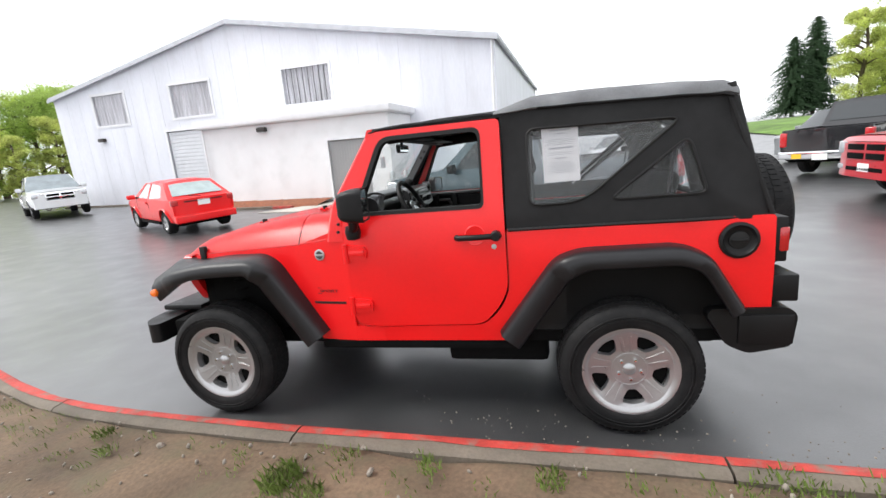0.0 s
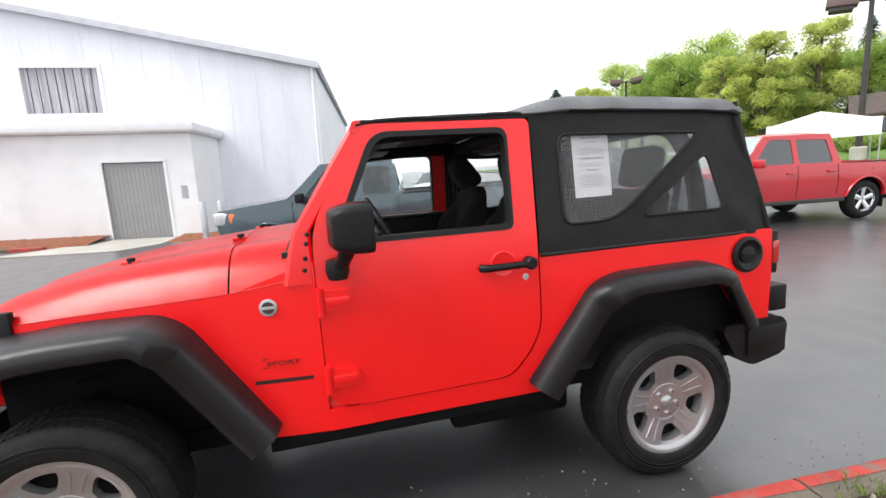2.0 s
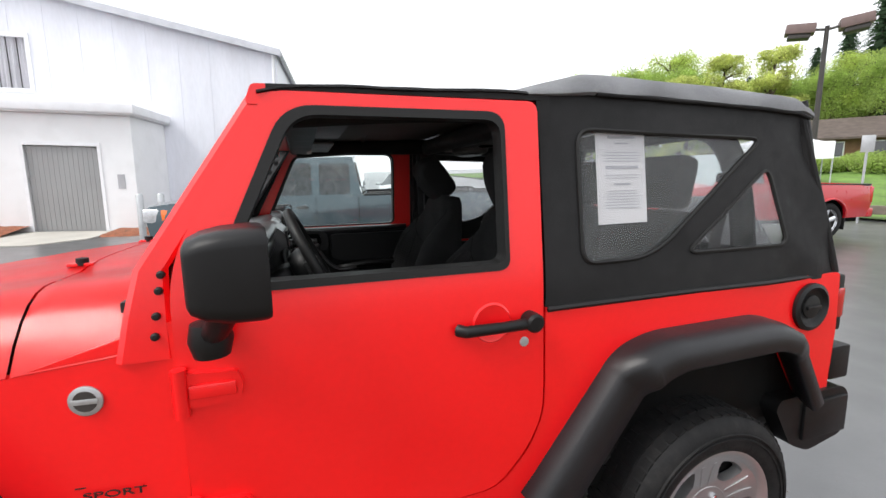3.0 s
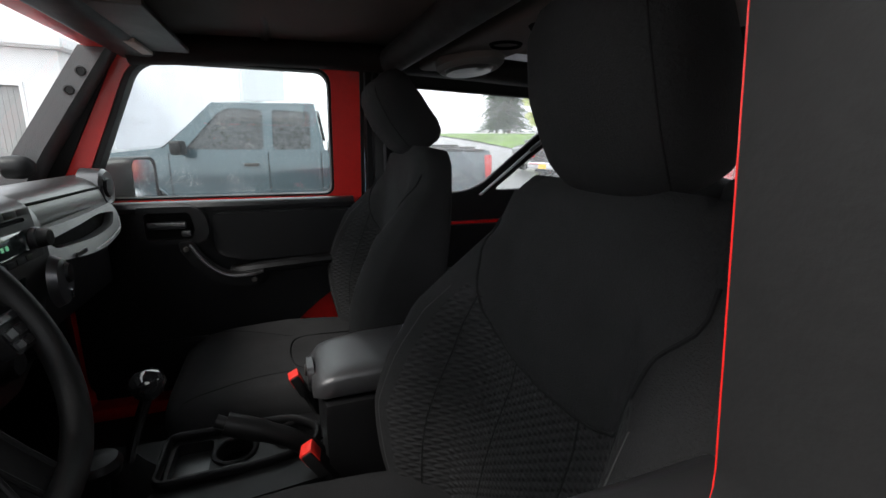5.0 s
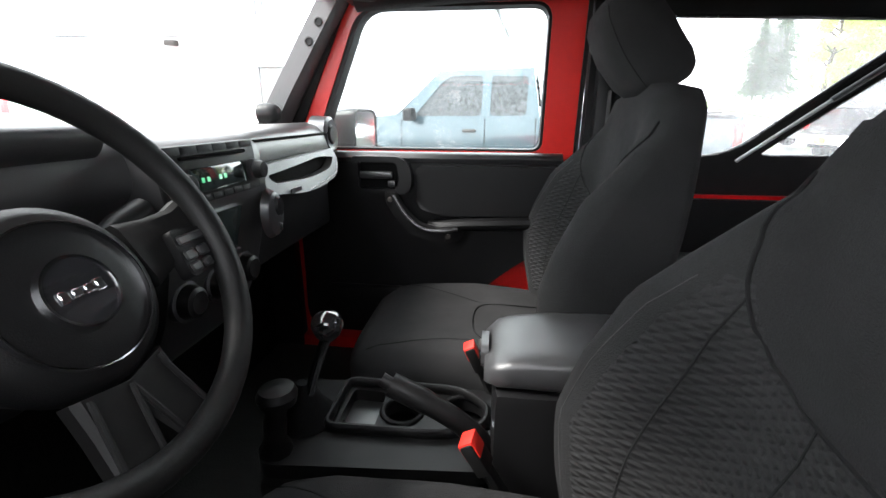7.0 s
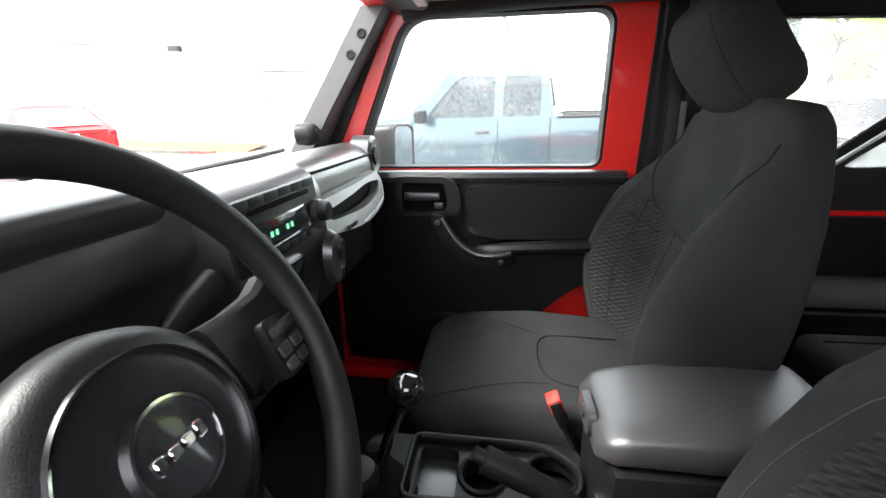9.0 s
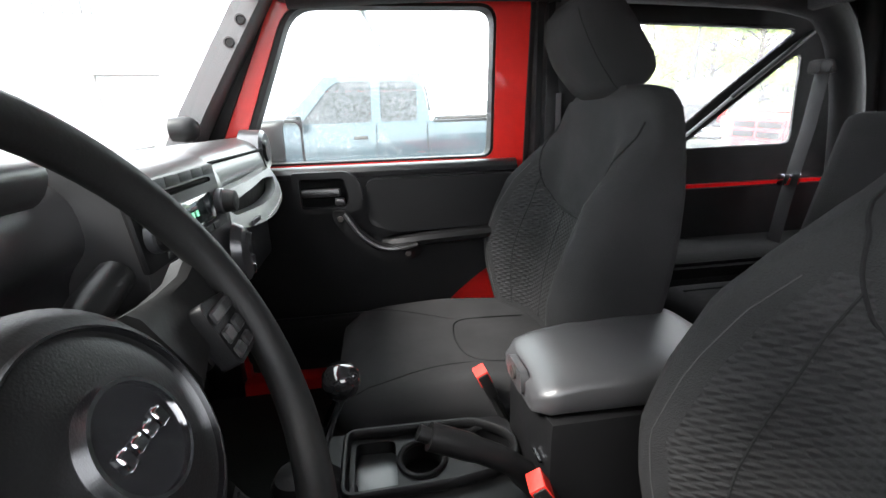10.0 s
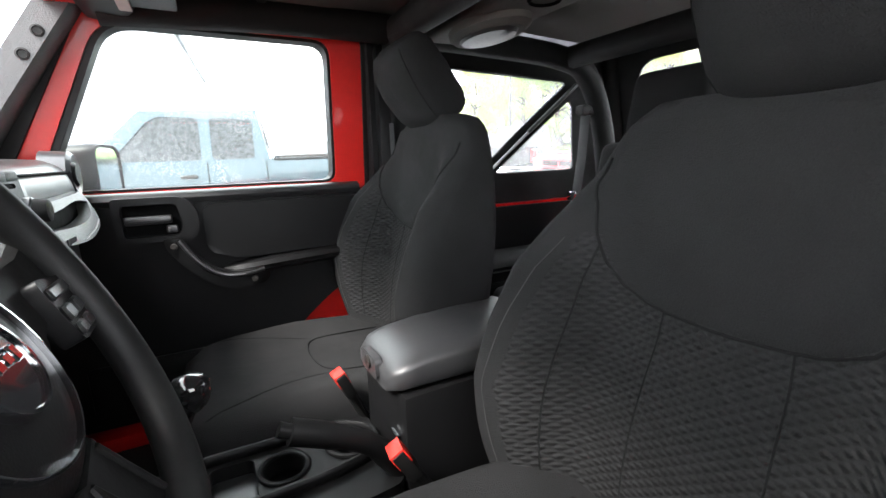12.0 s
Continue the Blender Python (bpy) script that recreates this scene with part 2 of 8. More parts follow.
GREY_PAINT = surf("grey_car_paint", (0.22, 0.23, 0.24), 0.3, var=0.04, bump=0.01, coat=1)
BARK = surf("tree_bark", (0.10, 0.075, 0.055), 0.95, var=0.35, scale=6, bump=1.0, bscale=25)


def leaf(name, col):
    """Thin leaves: light passes through as well as bouncing off."""
    m = surf(name, col, 0.6, var=0.4, scale=1.2, bump=0, spec=0.15)
    n, l = m.node_tree.nodes, m.node_tree.links
    t, mx = n.new("ShaderNodeBsdfTranslucent"), n.new("ShaderNodeMixShader")
    src = n["Principled BSDF"].inputs["Base Color"].links[0].from_socket
    l.new(src, t.inputs["Color"])
    mx.inputs["Fac"].default_value = 0.6
    l.new(n["Principled BSDF"].outputs["BSDF"], mx.inputs[1])
    l.new(t.outputs["BSDF"], mx.inputs[2])
    l.new(mx.outputs["Shader"], n["Material Output"].inputs["Surface"])
    return m


LEAF_LIGHT = leaf("spring_leaves", (0.47, 0.58, 0.15))
LEAF_MID = leaf("green_leaves", (0.36, 0.48, 0.13))
LEAF_YELLOW = leaf("yellow_green_leaves", (0.56, 0.61, 0.20))
CONIFER = leaf("conifer_needles", (0.045, 0.085, 0.040))
ROOF_BROWN = surf("brown_shingles", (0.085, 0.065, 0.055), 0.9, var=0.25, scale=2, bump=0.5, bscale=20)
WOOD_BROWN = surf("brown_wood_siding", (0.16, 0.085, 0.045), 0.8, var=0.25, scale=2, bump=0.4)


# ---- building tools ----
def thing(name, m=None, label="", category="", group="", kind=""):
    ob = new(name)
    ob.empty_display_size = 0.1
    if m is not None:
        ob.matrix_world = m
    return tagged(ob, label, category, group, kind)


def mesh_of(name, bm, material, sharp=38):
    bmesh.ops.recalc_face_normals(bm, faces=bm.faces)
    me = bpy.data.meshes.new(name)
    bm.to_mesh(me)
    bm.free()
    for mt in material if isinstance(material, (list, tuple)) else [material]:
        me.materials.append(mt)
    me.shade_smooth()
    me.set_sharp_from_angle(angle=radians(sharp))
    return me


def part(name, bm, material, parent=None, label="", m=None, sharp=38):
    """One mesh object from a bmesh (or a shared mesh), under a thing or a part."""
    ob = new(name, bm if isinstance(bm, bpy.types.Mesh) else mesh_of(name, bm, material, sharp))
    if parent is not None:
        ob.parent = parent
    if m is not None:
        ob.matrix_local = m
    return tagged(ob, label)


def box(bm, x0, x1, y0, y1, z0, z1, bevel=0.0, seg=2, m=None):
    r = bmesh.ops.create_cube(bm, size=1.0)["verts"]
    for v in r:
        v.co = Vector((x0 + (v.co.x + 0.5) * (x1 - x0), y0 + (v.co.y + 0.5) * (y1 - y0), z0 + (v.co.z + 0.5) * (z1 - z0)))
    if bevel:
        es = list({e for v in r for e in v.link_edges})
        r = bmesh.ops.bevel(bm, geom=es, offset=bevel, segments=seg, profile=0.6, affect="EDGES")["verts"]
    if m is not None:
        bmesh.ops.transform(bm, matrix=m, verts=list(r))
    return bm


def boxed(*a, **k):
    return box(bmesh.new(), *a, **k)


def surface(bm, rows, wrap=False, caps=False):
    """Quads over a grid of points; wrap joins the ends of each row, caps closes the first and last row."""
    vs = [[bm.verts.new(p) for p in row] for row in rows]
    n = len(rows[0])
    for a, b in zip(vs, vs[1:]):
        for i in range(n if wrap else n - 1):
            j = (i + 1) % n
            bm.faces.new((a[i], a[j], b[j], b[i]))
    if caps:
        bm.faces.new(list(reversed(vs[0])))
        bm.faces.new(vs[-1])
    return bm


def rounded(pts, r, n=5, closed=True):
    """A 2D polyline with its corners rounded; r is one radius or one per corner."""
    out, k = [], len(pts)
    for i, p in enumerate(pts):
        p = Vector(p)
        ri = r[i] if isinstance(r, (list, tuple)) else r
        if ri <= 0 or (not closed and i in (0, k - 1)):
            out.append(tuple(p))
            continue
        a, b = Vector(pts[i - 1]), Vector(pts[(i + 1) % k])
        d = min(ri, (a - p).length * 0.48, (b - p).length * 0.48)
        s, e = p + (a - p).normalized() * d, p + (b - p).normalized() * d
        for j in range(n + 1):
            t = j / n
            out.append(tuple((1 - t) ** 2 * s + 2 * t * (1 - t) * p + t * t * e))
    return out


def plate(bm, loops, yf, thick, cuts=()):
    """A sheet in the x-z plane with an outline and holes, laid on y = yf(x, z) and given a thickness."""
    es = []
    for lp in loops:
        vs = [bm.verts.new((p[0], 0, p[1])) for p in lp]
        es += [bm.edges.new((vs[i - 1], vs[i])) for i in range(len(vs))]
    fs = [f for f in bmesh.ops.triangle_fill(bm, edges=es, use_beauty=True, normal=(0, -1, 0))["geom"] if isinstance(f, bmesh.types.BMFace)]
    for axis, c in cuts:
        geom = [f for f in bm.faces] + [e for e in bm.edges] + [v for v in bm.verts]
        no = (1, 0, 0) if axis == "x" else (0, 0, 1)
        bmesh.ops.bisect_plane(bm, geom=geom, plane_co=(c, 0, c), plane_no=no)
    fs = list(bm.faces)
    ext = bmesh.ops.extrude_face_region(bm, geom=fs)["geom"]
    back = {v for v in ext if isinstance(v, bmesh.types.BMVert)}
    for v in bm.verts:
        y = yf(v.co.x, v.co.z)
        v.co.y = y + (thick if v in back else 0)
    return bm


def prism(bm, loop, axis, a, b, m=None):
    """A polygon drawn in the plane across the axis, pulled from a to b along it."""
    def at(p, h):
        return {"x": (h, p[0], p[1]), "y": (p[0], h, p[1]), "z": (p[0], p[1], h)}[axis]
    va, vb = [bm.verts.new(at(p, a)) for p in loop], [bm.verts.new(at(p, b)) for p in loop]
    bm.faces.new(va)
    bm.faces.new(list(reversed(vb)))
    for i in range(len(loop)):
        bm.faces.new((va[i - 1], vb[i - 1], vb[i], va[i]))
    if m is not None:
        bmesh.ops.transform(bm, matrix=m, verts=va + vb)
    return bm


def tube(bm, pts, r, n=10, closed=False, flat=1.0):
    """A round bar along a line of points; r is one radius or one per point."""
    pts = [Vector(p) for p in pts]
    rows, up = [], None
    k = len(pts)
    for i, p in enumerate(pts):
        a = pts[i - 1] if (i or closed) else p
        b = pts[(i + 1) % k] if (i < k - 1 or closed) else p
        t = (b - a).normalized()
        if up is None:
            up = Vector((0, 0, 1)) if abs(t.z) < 0.9 else Vector((1, 0, 0))
        side = t.cross(up).normalized()
        up = side.cross(t).normalized()
        ri = r[i] if isinstance(r, (list, tuple)) else r
        rows.append([p + side * (math.cos(2 * math.pi * j / n) * ri) + up * (math.sin(2 * math.pi * j / n) * ri * flat) for j in range(n)])
    if closed:
        rows.append(rows[0])
        vs = [[bm.verts.new(q) for q in row] for row in rows[:-1]]
        vs.append(vs[0])
        for a, b in zip(vs, vs[1:]):
            for i in range(n):
                bm.faces.new((a[i], a[(i + 1) % n], b[(i + 1) % n], b[i]))
        return bm
    return surface(bm, rows, wrap=True, caps=True)


def smooth_line(pts, n=6):
    """Points of a smooth curve through the given ones."""
    pts = [Vector(p) for p in pts]
    out = []
    for i in range(len(pts) - 1):
        p0, p1, p2, p3 = pts[max(i - 1, 0)], pts[i], pts[i + 1], pts[min(i + 2, len(pts) - 1)]
        for j in range(n):
            t = j / n
            out.append(0.5 * ((2 * p1) + (p2 - p0) * t + (2 * p0 - 5 * p1 + 4 * p2 - p3) * t * t + (3 * p1 - p0 - 3 * p2 + p3) * t ** 3))
    return out + [pts[-1]]


def lathe(bm, prof, n=32, axis="y", c=(0, 0, 0), closed=False):
    """A profile of (radius, height) turned round an axis through c."""
    rows = []
    for r, h in prof:
        row = []
        for i in range(n):
            a = 2 * math.pi * i / n
            u, v = max(r, 1e-4) * math.cos(a), max(r, 1e-4) * math.sin(a)
            p = {"y": (u, h, v), "z": (u, v, h), "x": (h, u, v)}[axis]
            row.append(Vector(c) + Vector(p))
        rows.append(row)
    if closed:
        vs = [[bm.verts.new(q) for q in row] for row in rows]
        for a, b in zip(vs, vs[1:] + vs[:1]):
            for i in range(n):
                bm.faces.new((a[i], a[(i + 1) % n], b[(i + 1) % n], b[i]))
        return bm
    return surface(bm, rows, wrap=True, caps=True)


def lerp(a, b, t):
    return a + (b - a) * t


def interp(x, xs, ys):
    return float(np.interp(x, xs, ys))


MIRROR = Matrix.Diagonal((1, -1, 1, 1))


def both(fn):
    """Run a builder for the driver's side (-1) and the passenger's side (+1)."""
    return fn(-1), fn(1)


# ---- ground ----
def ground_z(x, y):
    """The lot falls a little to the right and back under the off-roader and climbs gently towards the white building's far end and the lawn bank."""
    rise = 0.042 * max(0.0, -5.2 - x) if x > -60 else 0.042 * 54.8
    rise -= 0.026 * min(11.0, max(0.0, x - 1.0))
    bank = min(1.0, max(0.0, (x * 0.8 + y * 0.6 - 19.0) / 12.0))
    far_z = rise + 1.2 * bank * bank * (3 - 2 * bank)
    near = min(1.0, max(0.0, 1.0 - (math.hypot(max(0.0, abs(x) - 2.2), max(0.0, abs(y) - 1.6))) / 4.5))
    near = near * near * (3 - 2 * near)
    return lerp(far_z, -0.0133 - 0.0277 * x - 0.0272 * max(y, -1.2), near)


def spread(lo, hi, n, far):
    xs = [lo + (hi - lo) * i / n for i in range(n + 1)]
    out = [lo - d for d in reversed(far)] + xs + [hi + d for d in far]
    return out


far = [4, 10, 20, 40, 80, 160, 400, 1000, 2500]
gx, gy = spread(-40, 40, 80, far), spread(-10, 40, 50, far)
bm = surface(bmesh.new(), [[(x, y, ground_z(x, y)) for x in gx] for y in gy])
ground = part("ground", bm, ASPHALT)
tagged(ground, "wet dark grey asphalt of the car lot", "asphalt", kind="structure")

# raised dirt island behind the kerb
kx = [-12, -9, -7, -5.5, -4.2, -3.3, -2.68, -2.2, -1.5, -0.7, 0.2, 1.2, 2.2, 4, 6, 9, 14]
ky = [3.2, 1.6, 0.7, 0.05, -0.5, -0.78, -0.94, -1.01, -1.06, -1.09, -1.11, -1.12, -1.14, -1.18, -1.2, -1.25, -1.3]


def kerb_y(x):
    return interp(x, kx, ky)


bm = bmesh.new()
rows = []
for j in range(45):
    s = (j / 44) ** 1.6
    row = []
    for i in range(131):
        x = -11 + 25 * i / 130
        y = kerb_y(x) - 0.135 - s * 9
        h = 0.10 + 0.06 * min(1, s * 9 / 1.2) + 0.035 * noise.noise((x * 1.7, y * 1.7, 0)) + 0.02 * noise.noise((x * 6, y * 6, 3)) + 0.008 * noise.noise((x * 19, y * 19, 7))
        row.append((x, y, h if j else 0.06))
    rows.append(row)
dirt = part("ground_dirt_island", surface(bm, rows), DIRT, sharp=80)
tagged(dirt, "bare brown dirt strip with patchy grass behind the kerb", "dirt", kind="structure")

kerb = thing("kerb", None, "worn concrete kerb with faded red paint along the lot", "kerb", kind="structure")
x = -11.0
lengths = [1.9, 2.1, 1.6, 1.75, 1.15, 1.98, 2.1, 1.72, 1.45, 2.0, 1.9, 2.1, 2.0]
for k, ln in enumerate(lengths):
    xs = [x + (ln - 0.012) * i / 8 for i in range(9)]
    rows, paint = [], []
    for q in xs:
        y = kerb_y(q)
        w = 0.006 * noise.noise((q * 4, k, 0))
        rows.append([(q, y, -0.05), (q, y + 0.004, 0.085), (q, y - 0.012, 0.112 + w * 0.5), (q, y - 0.035, 0.122), (q, y - 0.125 + w, 0.122), (q, y - 0.145 + w, 0.108), (q, y - 0.15, -0.05)])
        pw = max(0.018, 0.050 + 0.05 * noise.noise((q * 1.1, 5 + k, 0)) + 0.02 * noise.noise((q * 9, 2, 0)))
        paint.append([(q, y + 0.004, 0.02), (q, y + 0.007, 0.086), (q, y - 0.010, 0.1155 + w * 0.5), (q, y - 0.035, 0.1255), (q, y - 0.035 - pw * 0.8, 0.1255)])
    st = part("kerb_stone", surface(bmesh.new(), rows, caps=True), CONCRETE, kerb)
    part("kerb_paint", surface(bmesh.new(), paint), KERB_RED, st, "faded red kerb paint")
    x += ln

# grass tufts, pebbles and litter on the dirt
rng = random.Random(4)


def tuft(bm, x, y, z, n, h, spread_r):
    for _ in range(n):
        a, r = rng.uniform(0, 6.28), spread_r * math.sqrt(rng.random())
        px, py = x + r * math.cos(a), y + r * math.sin(a)
        b, hh, w = rng.uniform(0, 6.28), h * rng.uniform(0.5, 1.1), rng.uniform(0.002, 0.004)
        lx, ly = math.cos(b) * hh * rng.uniform(0.1, 0.8), math.sin(b) * hh * rng.uniform(0.1, 0.8)
        v = [bm.verts.new(p) for p in ((px - w, py, z), (px + w, py, z), (px + lx * 0.4 + w * 0.7, py + ly * 0.4, z + hh * 0.6), (px + lx, py + ly, z + hh))]
        bm.faces.new((v[0], v[1], v[2], v[3]))


bm = bmesh.new()
for x, y, n, r, h in ((-0.38, -1.52, 260, 0.10, 0.07), (-0.2, -1.6, 120, 0.08, 0.06), (-1.75, -1.32, 120, 0.06, 0.05), (-1.55, -1.45, 60, 0.05, 0.05), (0.3, -1.36, 90, 0.06, 0.035),
                      (0.85, -1.38, 110, 0.07, 0.04), (1.75, -1.40, 300, 0.20, 0.04), (2.2, -1.42, 320, 0.25, 0.04), (1.5, -1.62, 160, 0.14, 0.04), (-2.9, -1.5, 140, 0.10, 0.06), (2.7, -1.6, 420, 0.35, 0.05)):
    tuft(bm, x, y, 0.125, n, h, r)
for _ in range(420):
    x, d = rng.uniform(-4, 4.5), rng.random() ** 2 * 2.4
    tuft(bm, x, kerb_y(x) - 0.2 - d, 0.125, rng.randint(4, 14), 0.035, 0.05)
grass = part("grass_tufts", bm, GRASS, sharp=80)
tagged(grass, "thin patches of fresh green grass in the dirt", "grass", kind="stuff")
bm = bmesh.new()
for _ in range(420):
    x, d = rng.uniform(-4, 4), rng.random() ** 1.5 * 2.2
    s = rng.uniform(0.004, 0.014) * (2.2 if rng.random() < 0.05 else 1)
    r = bmesh.ops.create_icosphere(bm, subdivisions=1, radius=s)["verts"]
    bmesh.ops.transform(bm, matrix=Matrix.Translation((x, kerb_y(x) - 0.17 - d, 0.135)) @ Euler((rng.random() * 3, rng.random() * 3, rng.random() * 3)).to_matrix().to_4x4() @ Matrix.Diagonal((1.3, 0.9, 0.6, 1)), verts=r)
for _ in range(500):
    x, y = rng.uniform(-3.5, 4.5), 0
    y = kerb_y(x) + 0.03 + abs(rng.gauss(0, 0.25))
    s = rng.uniform(0.002, 0.006)
    r = bmesh.ops.create_icosphere(bm, subdivisions=1, radius=s)["verts"]
    bmesh.ops.translate(bm, vec=(x, y, 0.002), verts=r)
pebbles = part("pebbles", bm, STONE, sharp=80)
tagged(pebbles, "small pale pebbles and litter scattered on dirt and asphalt", "pebbles", kind="stuff")

# ---- the white building, level in its own frame ----
B = Matrix.Translation((-5.95, 12.62, 0)) @ pose(0, 0, 0, 0, 0, -2) @ pose(0, 0, 0, 0, 2.4, 0)
hall = thing("warehouse", B, "large white metal warehouse with a low gable roof", "building")
X0, X1, EAVE, RIDGE, XR, D, BACK = -19.55, 4.52, 5.79, 7.95, -7.5, 2.5, 22.0
WIN = [(-16.78, -14.5), (-11.58, -9.1), (-5.13, -2.67)]


def hole(x0, x1, z0, z1):
    return [(x0, z0), (x1, z0), (x1, z1), (x0, z1)]


bm = bmesh.new()
plate(bm, [[(X0, -0.6), (X1, -0.6), (X1, EAVE), (XR, RIDGE), (X0, EAVE)]] + [hole(a, b, 4.17, 5.76) for a, b in WIN] + [hole(-12.25, -9.6, -0.05, 3.58)], lambda x, z: D, 0.16)
part("wall", bm, WALL_WHITE, hall)
part("wall", boxed(X0, X0 + 0.16, D + 0.16, BACK, -0.6, EAVE), WALL_WHITE, hall)
part("wall", boxed(X1 - 0.16, X1, D + 0.16, BACK, -0.6, EAVE), WALL_WHITE, hall)
part("wall", boxed(X0, X1, BACK, BACK + 0.16, -0.6, EAVE), WALL_WHITE, hall)
for s, (xa, xb) in enumerate(((X0 - 0.15, XR), (X1 + 0.15, XR))):
    za = EAVE - 0.03
    bm = prism(bmesh.new(), [(xa, za), (xb, RIDGE + 0.02), (xb, RIDGE + 0.16), (xa, za + 0.14)], "y", D - 0.18, BACK + 0.3)
    roof = part("roof", bm, GUTTER, hall)
    bm = prism(bmesh.new(), [(xa, za - 0.10), (xb, RIDGE - 0.05), (xb, RIDGE + 0.10), (xa, za + 0.05)], "y", D - 0.24, D - 0.185)
    part("fascia", bm, GUTTER, roof, "grey metal roof edge")
bm = tube(bmesh.new(), [(X1 + 0.12, D - 0.12, EAVE - 0.05), (X1 + 0.12, BACK, EAVE - 0.05)], 0.08, 8)
part("gutter", bm, GUTTER, hall)
part("downpipe", tube(bmesh.new(), [(X1 - 0.1, D - 0.1, EAVE - 0.1), (X1 - 0.1, D - 0.1, 0)], 0.05, 8), TRIM_WHITE, hall)
# faint vertical seams of the metal sheets
for i in range(26):
    x = X0 + 0.9 + i * 0.915
    top = EAVE + (RIDGE - EAVE) * (1 - abs(x - XR) / (12.02)) - 0.12
    segs = [(0.0, top)]
    for a, b in WIN:
        if a - 0.1 < x < b + 0.1:
            segs = [(0.0, 4.0), (5.92, top)]
    if -12.4 < x < -9.5:
        segs = [(3.75, 4.0), (5.92, top)] if segs[0][1] == 4.0 else [(3.75, top)]
    for a, b in segs:
        part("seam", boxed(x - 0.012, x + 0.012, D - 0.008, D + 0.002, a, b), WALL_WHITE, hall)
for a, b in WIN:
    w = part("window", plate(bmesh.new(), [hole(a - 0.07, b + 0.07, 4.10, 5.83), hole(a + 0.05, b - 0.05, 4.22, 5.71)], lambda x, z: D - 0.03, 0.10), TRIM_WHITE, hall, "white window frame")
    part("pane", boxed(a + 0.03, b - 0.03, D + 0.03, D + 0.045, 4.2, 5.73), GLASS, w).visible_shadow = False
    bm = bmesh.new()
    n = 60
    surface(bm, [[(lerp(a, b, i / n), D + 0.12 + 0.035 * math.sin(i * 1.25) + 0.02 * math.sin(i * 0.37), z) for i in range(n + 1)] for z in (4.12, 5.8)])
    part("curtain", bm, CURTAIN, w, "grey pleated curtain behind glass")
    for k in range(1, 9):
        if a < -4 and a > -6:
            xk = lerp(a, b, k / 9)
            part("mullion", boxed(xk - 0.008, xk + 0.008, D + 0.0, D + 0.028, 4.22, 5.71), DARK_METAL, w)
rd = part("roller_door", boxed(-12.2, -9.65, D + 0.08, D + 0.1, -0.05, 3.55), ROLLER, hall, "closed white roller door")
for k in range(20):
    part("slat", boxed(-12.2, -9.65, D + 0.045, D + 0.082, 0.0 + k * 0.178, 0.165 + k * 0.178, bevel=0.012, seg=1), ROLLER, rd)
part("door_frame", prism(bmesh.new(), [(-12.37, -0.05), (-12.37, 3.7), (-9.5, 3.7), (-9.5, 3.58), (-12.25, 3.58), (-12.25, -0.05)], "y", D - 0.03, D + 0.06), TRIM_WHITE, hall)


def wall_lamp(x, y, z):
    lamp = thing("wall_lamp", B @ Matrix.Translation((x, y, z)), "dark bronze wall lamp on the white building", "lamp", "wall lamps")
    part("housing", box(bmesh.new(), -0.2, 0.2, -0.2, 0.01, -0.09, 0.09, bevel=0.05), DARK_METAL, lamp)
    part("lens", boxed(-0.15, 0.15, -0.19, -0.03, -0.105, -0.085, bevel=0.01), CLEAR_LENS, lamp, "clear glass lens")


wall_lamp(-16.6, D, 3.5)
wall_lamp(-4.57, 0, 3.05)

# low annex in front of it
annex = thing("annex", B, "low white stucco annex with a grey steel door", "building")
AX0, AX1 = -7.6, 0.87
bm = plate(bmesh.new(), [hole(AX0, AX1, -0.6, 3.25), hole(-1.72, 0.0, -0.05, 2.41)], lambda x, z: 0.0, 0.15)
part("wall", bm, ANNEX_WHITE, annex)
part("wall", boxed(AX0, AX0 + 0.15, 0.15, D - 0.01, -0.6, 3.25), ANNEX_WHITE, annex)
part("wall", boxed(AX1 - 0.15, AX1, 0.15, D - 0.01, -0.6, 3.25), ANNEX_WHITE, annex)
roof = part("roof", boxed(AX0 - 0.15, AX1 + 0.15, -0.2, D - 0.01, 3.26, 3.44, bevel=0.02), ANNEX_WHITE, annex)
part("fascia", boxed(AX0 - 0.2, AX1 + 0.2, -0.27, -0.2, 3.30, 3.56, bevel=0.02), TRIM_WHITE, roof)
part("fascia", boxed(AX1 + 0.15, AX1 + 0.21, -0.2, D - 0.01, 3.30, 3.54, bevel=0.02), TRIM_WHITE, roof)
for k in range(34):
    xk = AX0 + 0.1 + k * 0.25
    part("roof_rib", prism(bmesh.new(), [(xk, 3.44), (xk + 0.03, 3.475), (xk + 0.07, 3.475), (xk + 0.10, 3.44)], "y", -0.24, D - 0.05), GUTTER, roof)
gd = part("steel_door", boxed(-1.70, -0.02, 0.06, 0.10, -0.05, 2.40, bevel=0.005), DOOR_GREY, annex, "plain grey steel door")
for k in range(14):
    part("panel_line", boxed(-1.68 + k * 0.118, -1.68 + k * 0.118 + 0.104, 0.053, 0.061, 0.0, 2.38, bevel=0.003, seg=1), DOOR_GREY, gd)
part("door_frame", prism(bmesh.new(), [(-1.80, -0.05), (-1.80, 2.5), (0.08, 2.5), (0.08, -0.05), (0.0, -0.05), (0.0, 2.41), (-1.72, 2.41), (-1.72, -0.05)], "y", -0.025, 0.06), TRIM_WHITE, annex)
part("downpipe", tube(bmesh.new(), [(AX0 + 0.05, -0.08, 3.3), (AX0 + 0.05, -0.08, 0)], 0.045, 8), TRIM_WHITE, annex)
part("notice", boxed(0.42, 0.60, -0.012, 0.0, 1.25, 1.65), surf("grey_notice", (0.4, 0.4, 0.42), 0.6, bump=0), annex, "small grey notice")
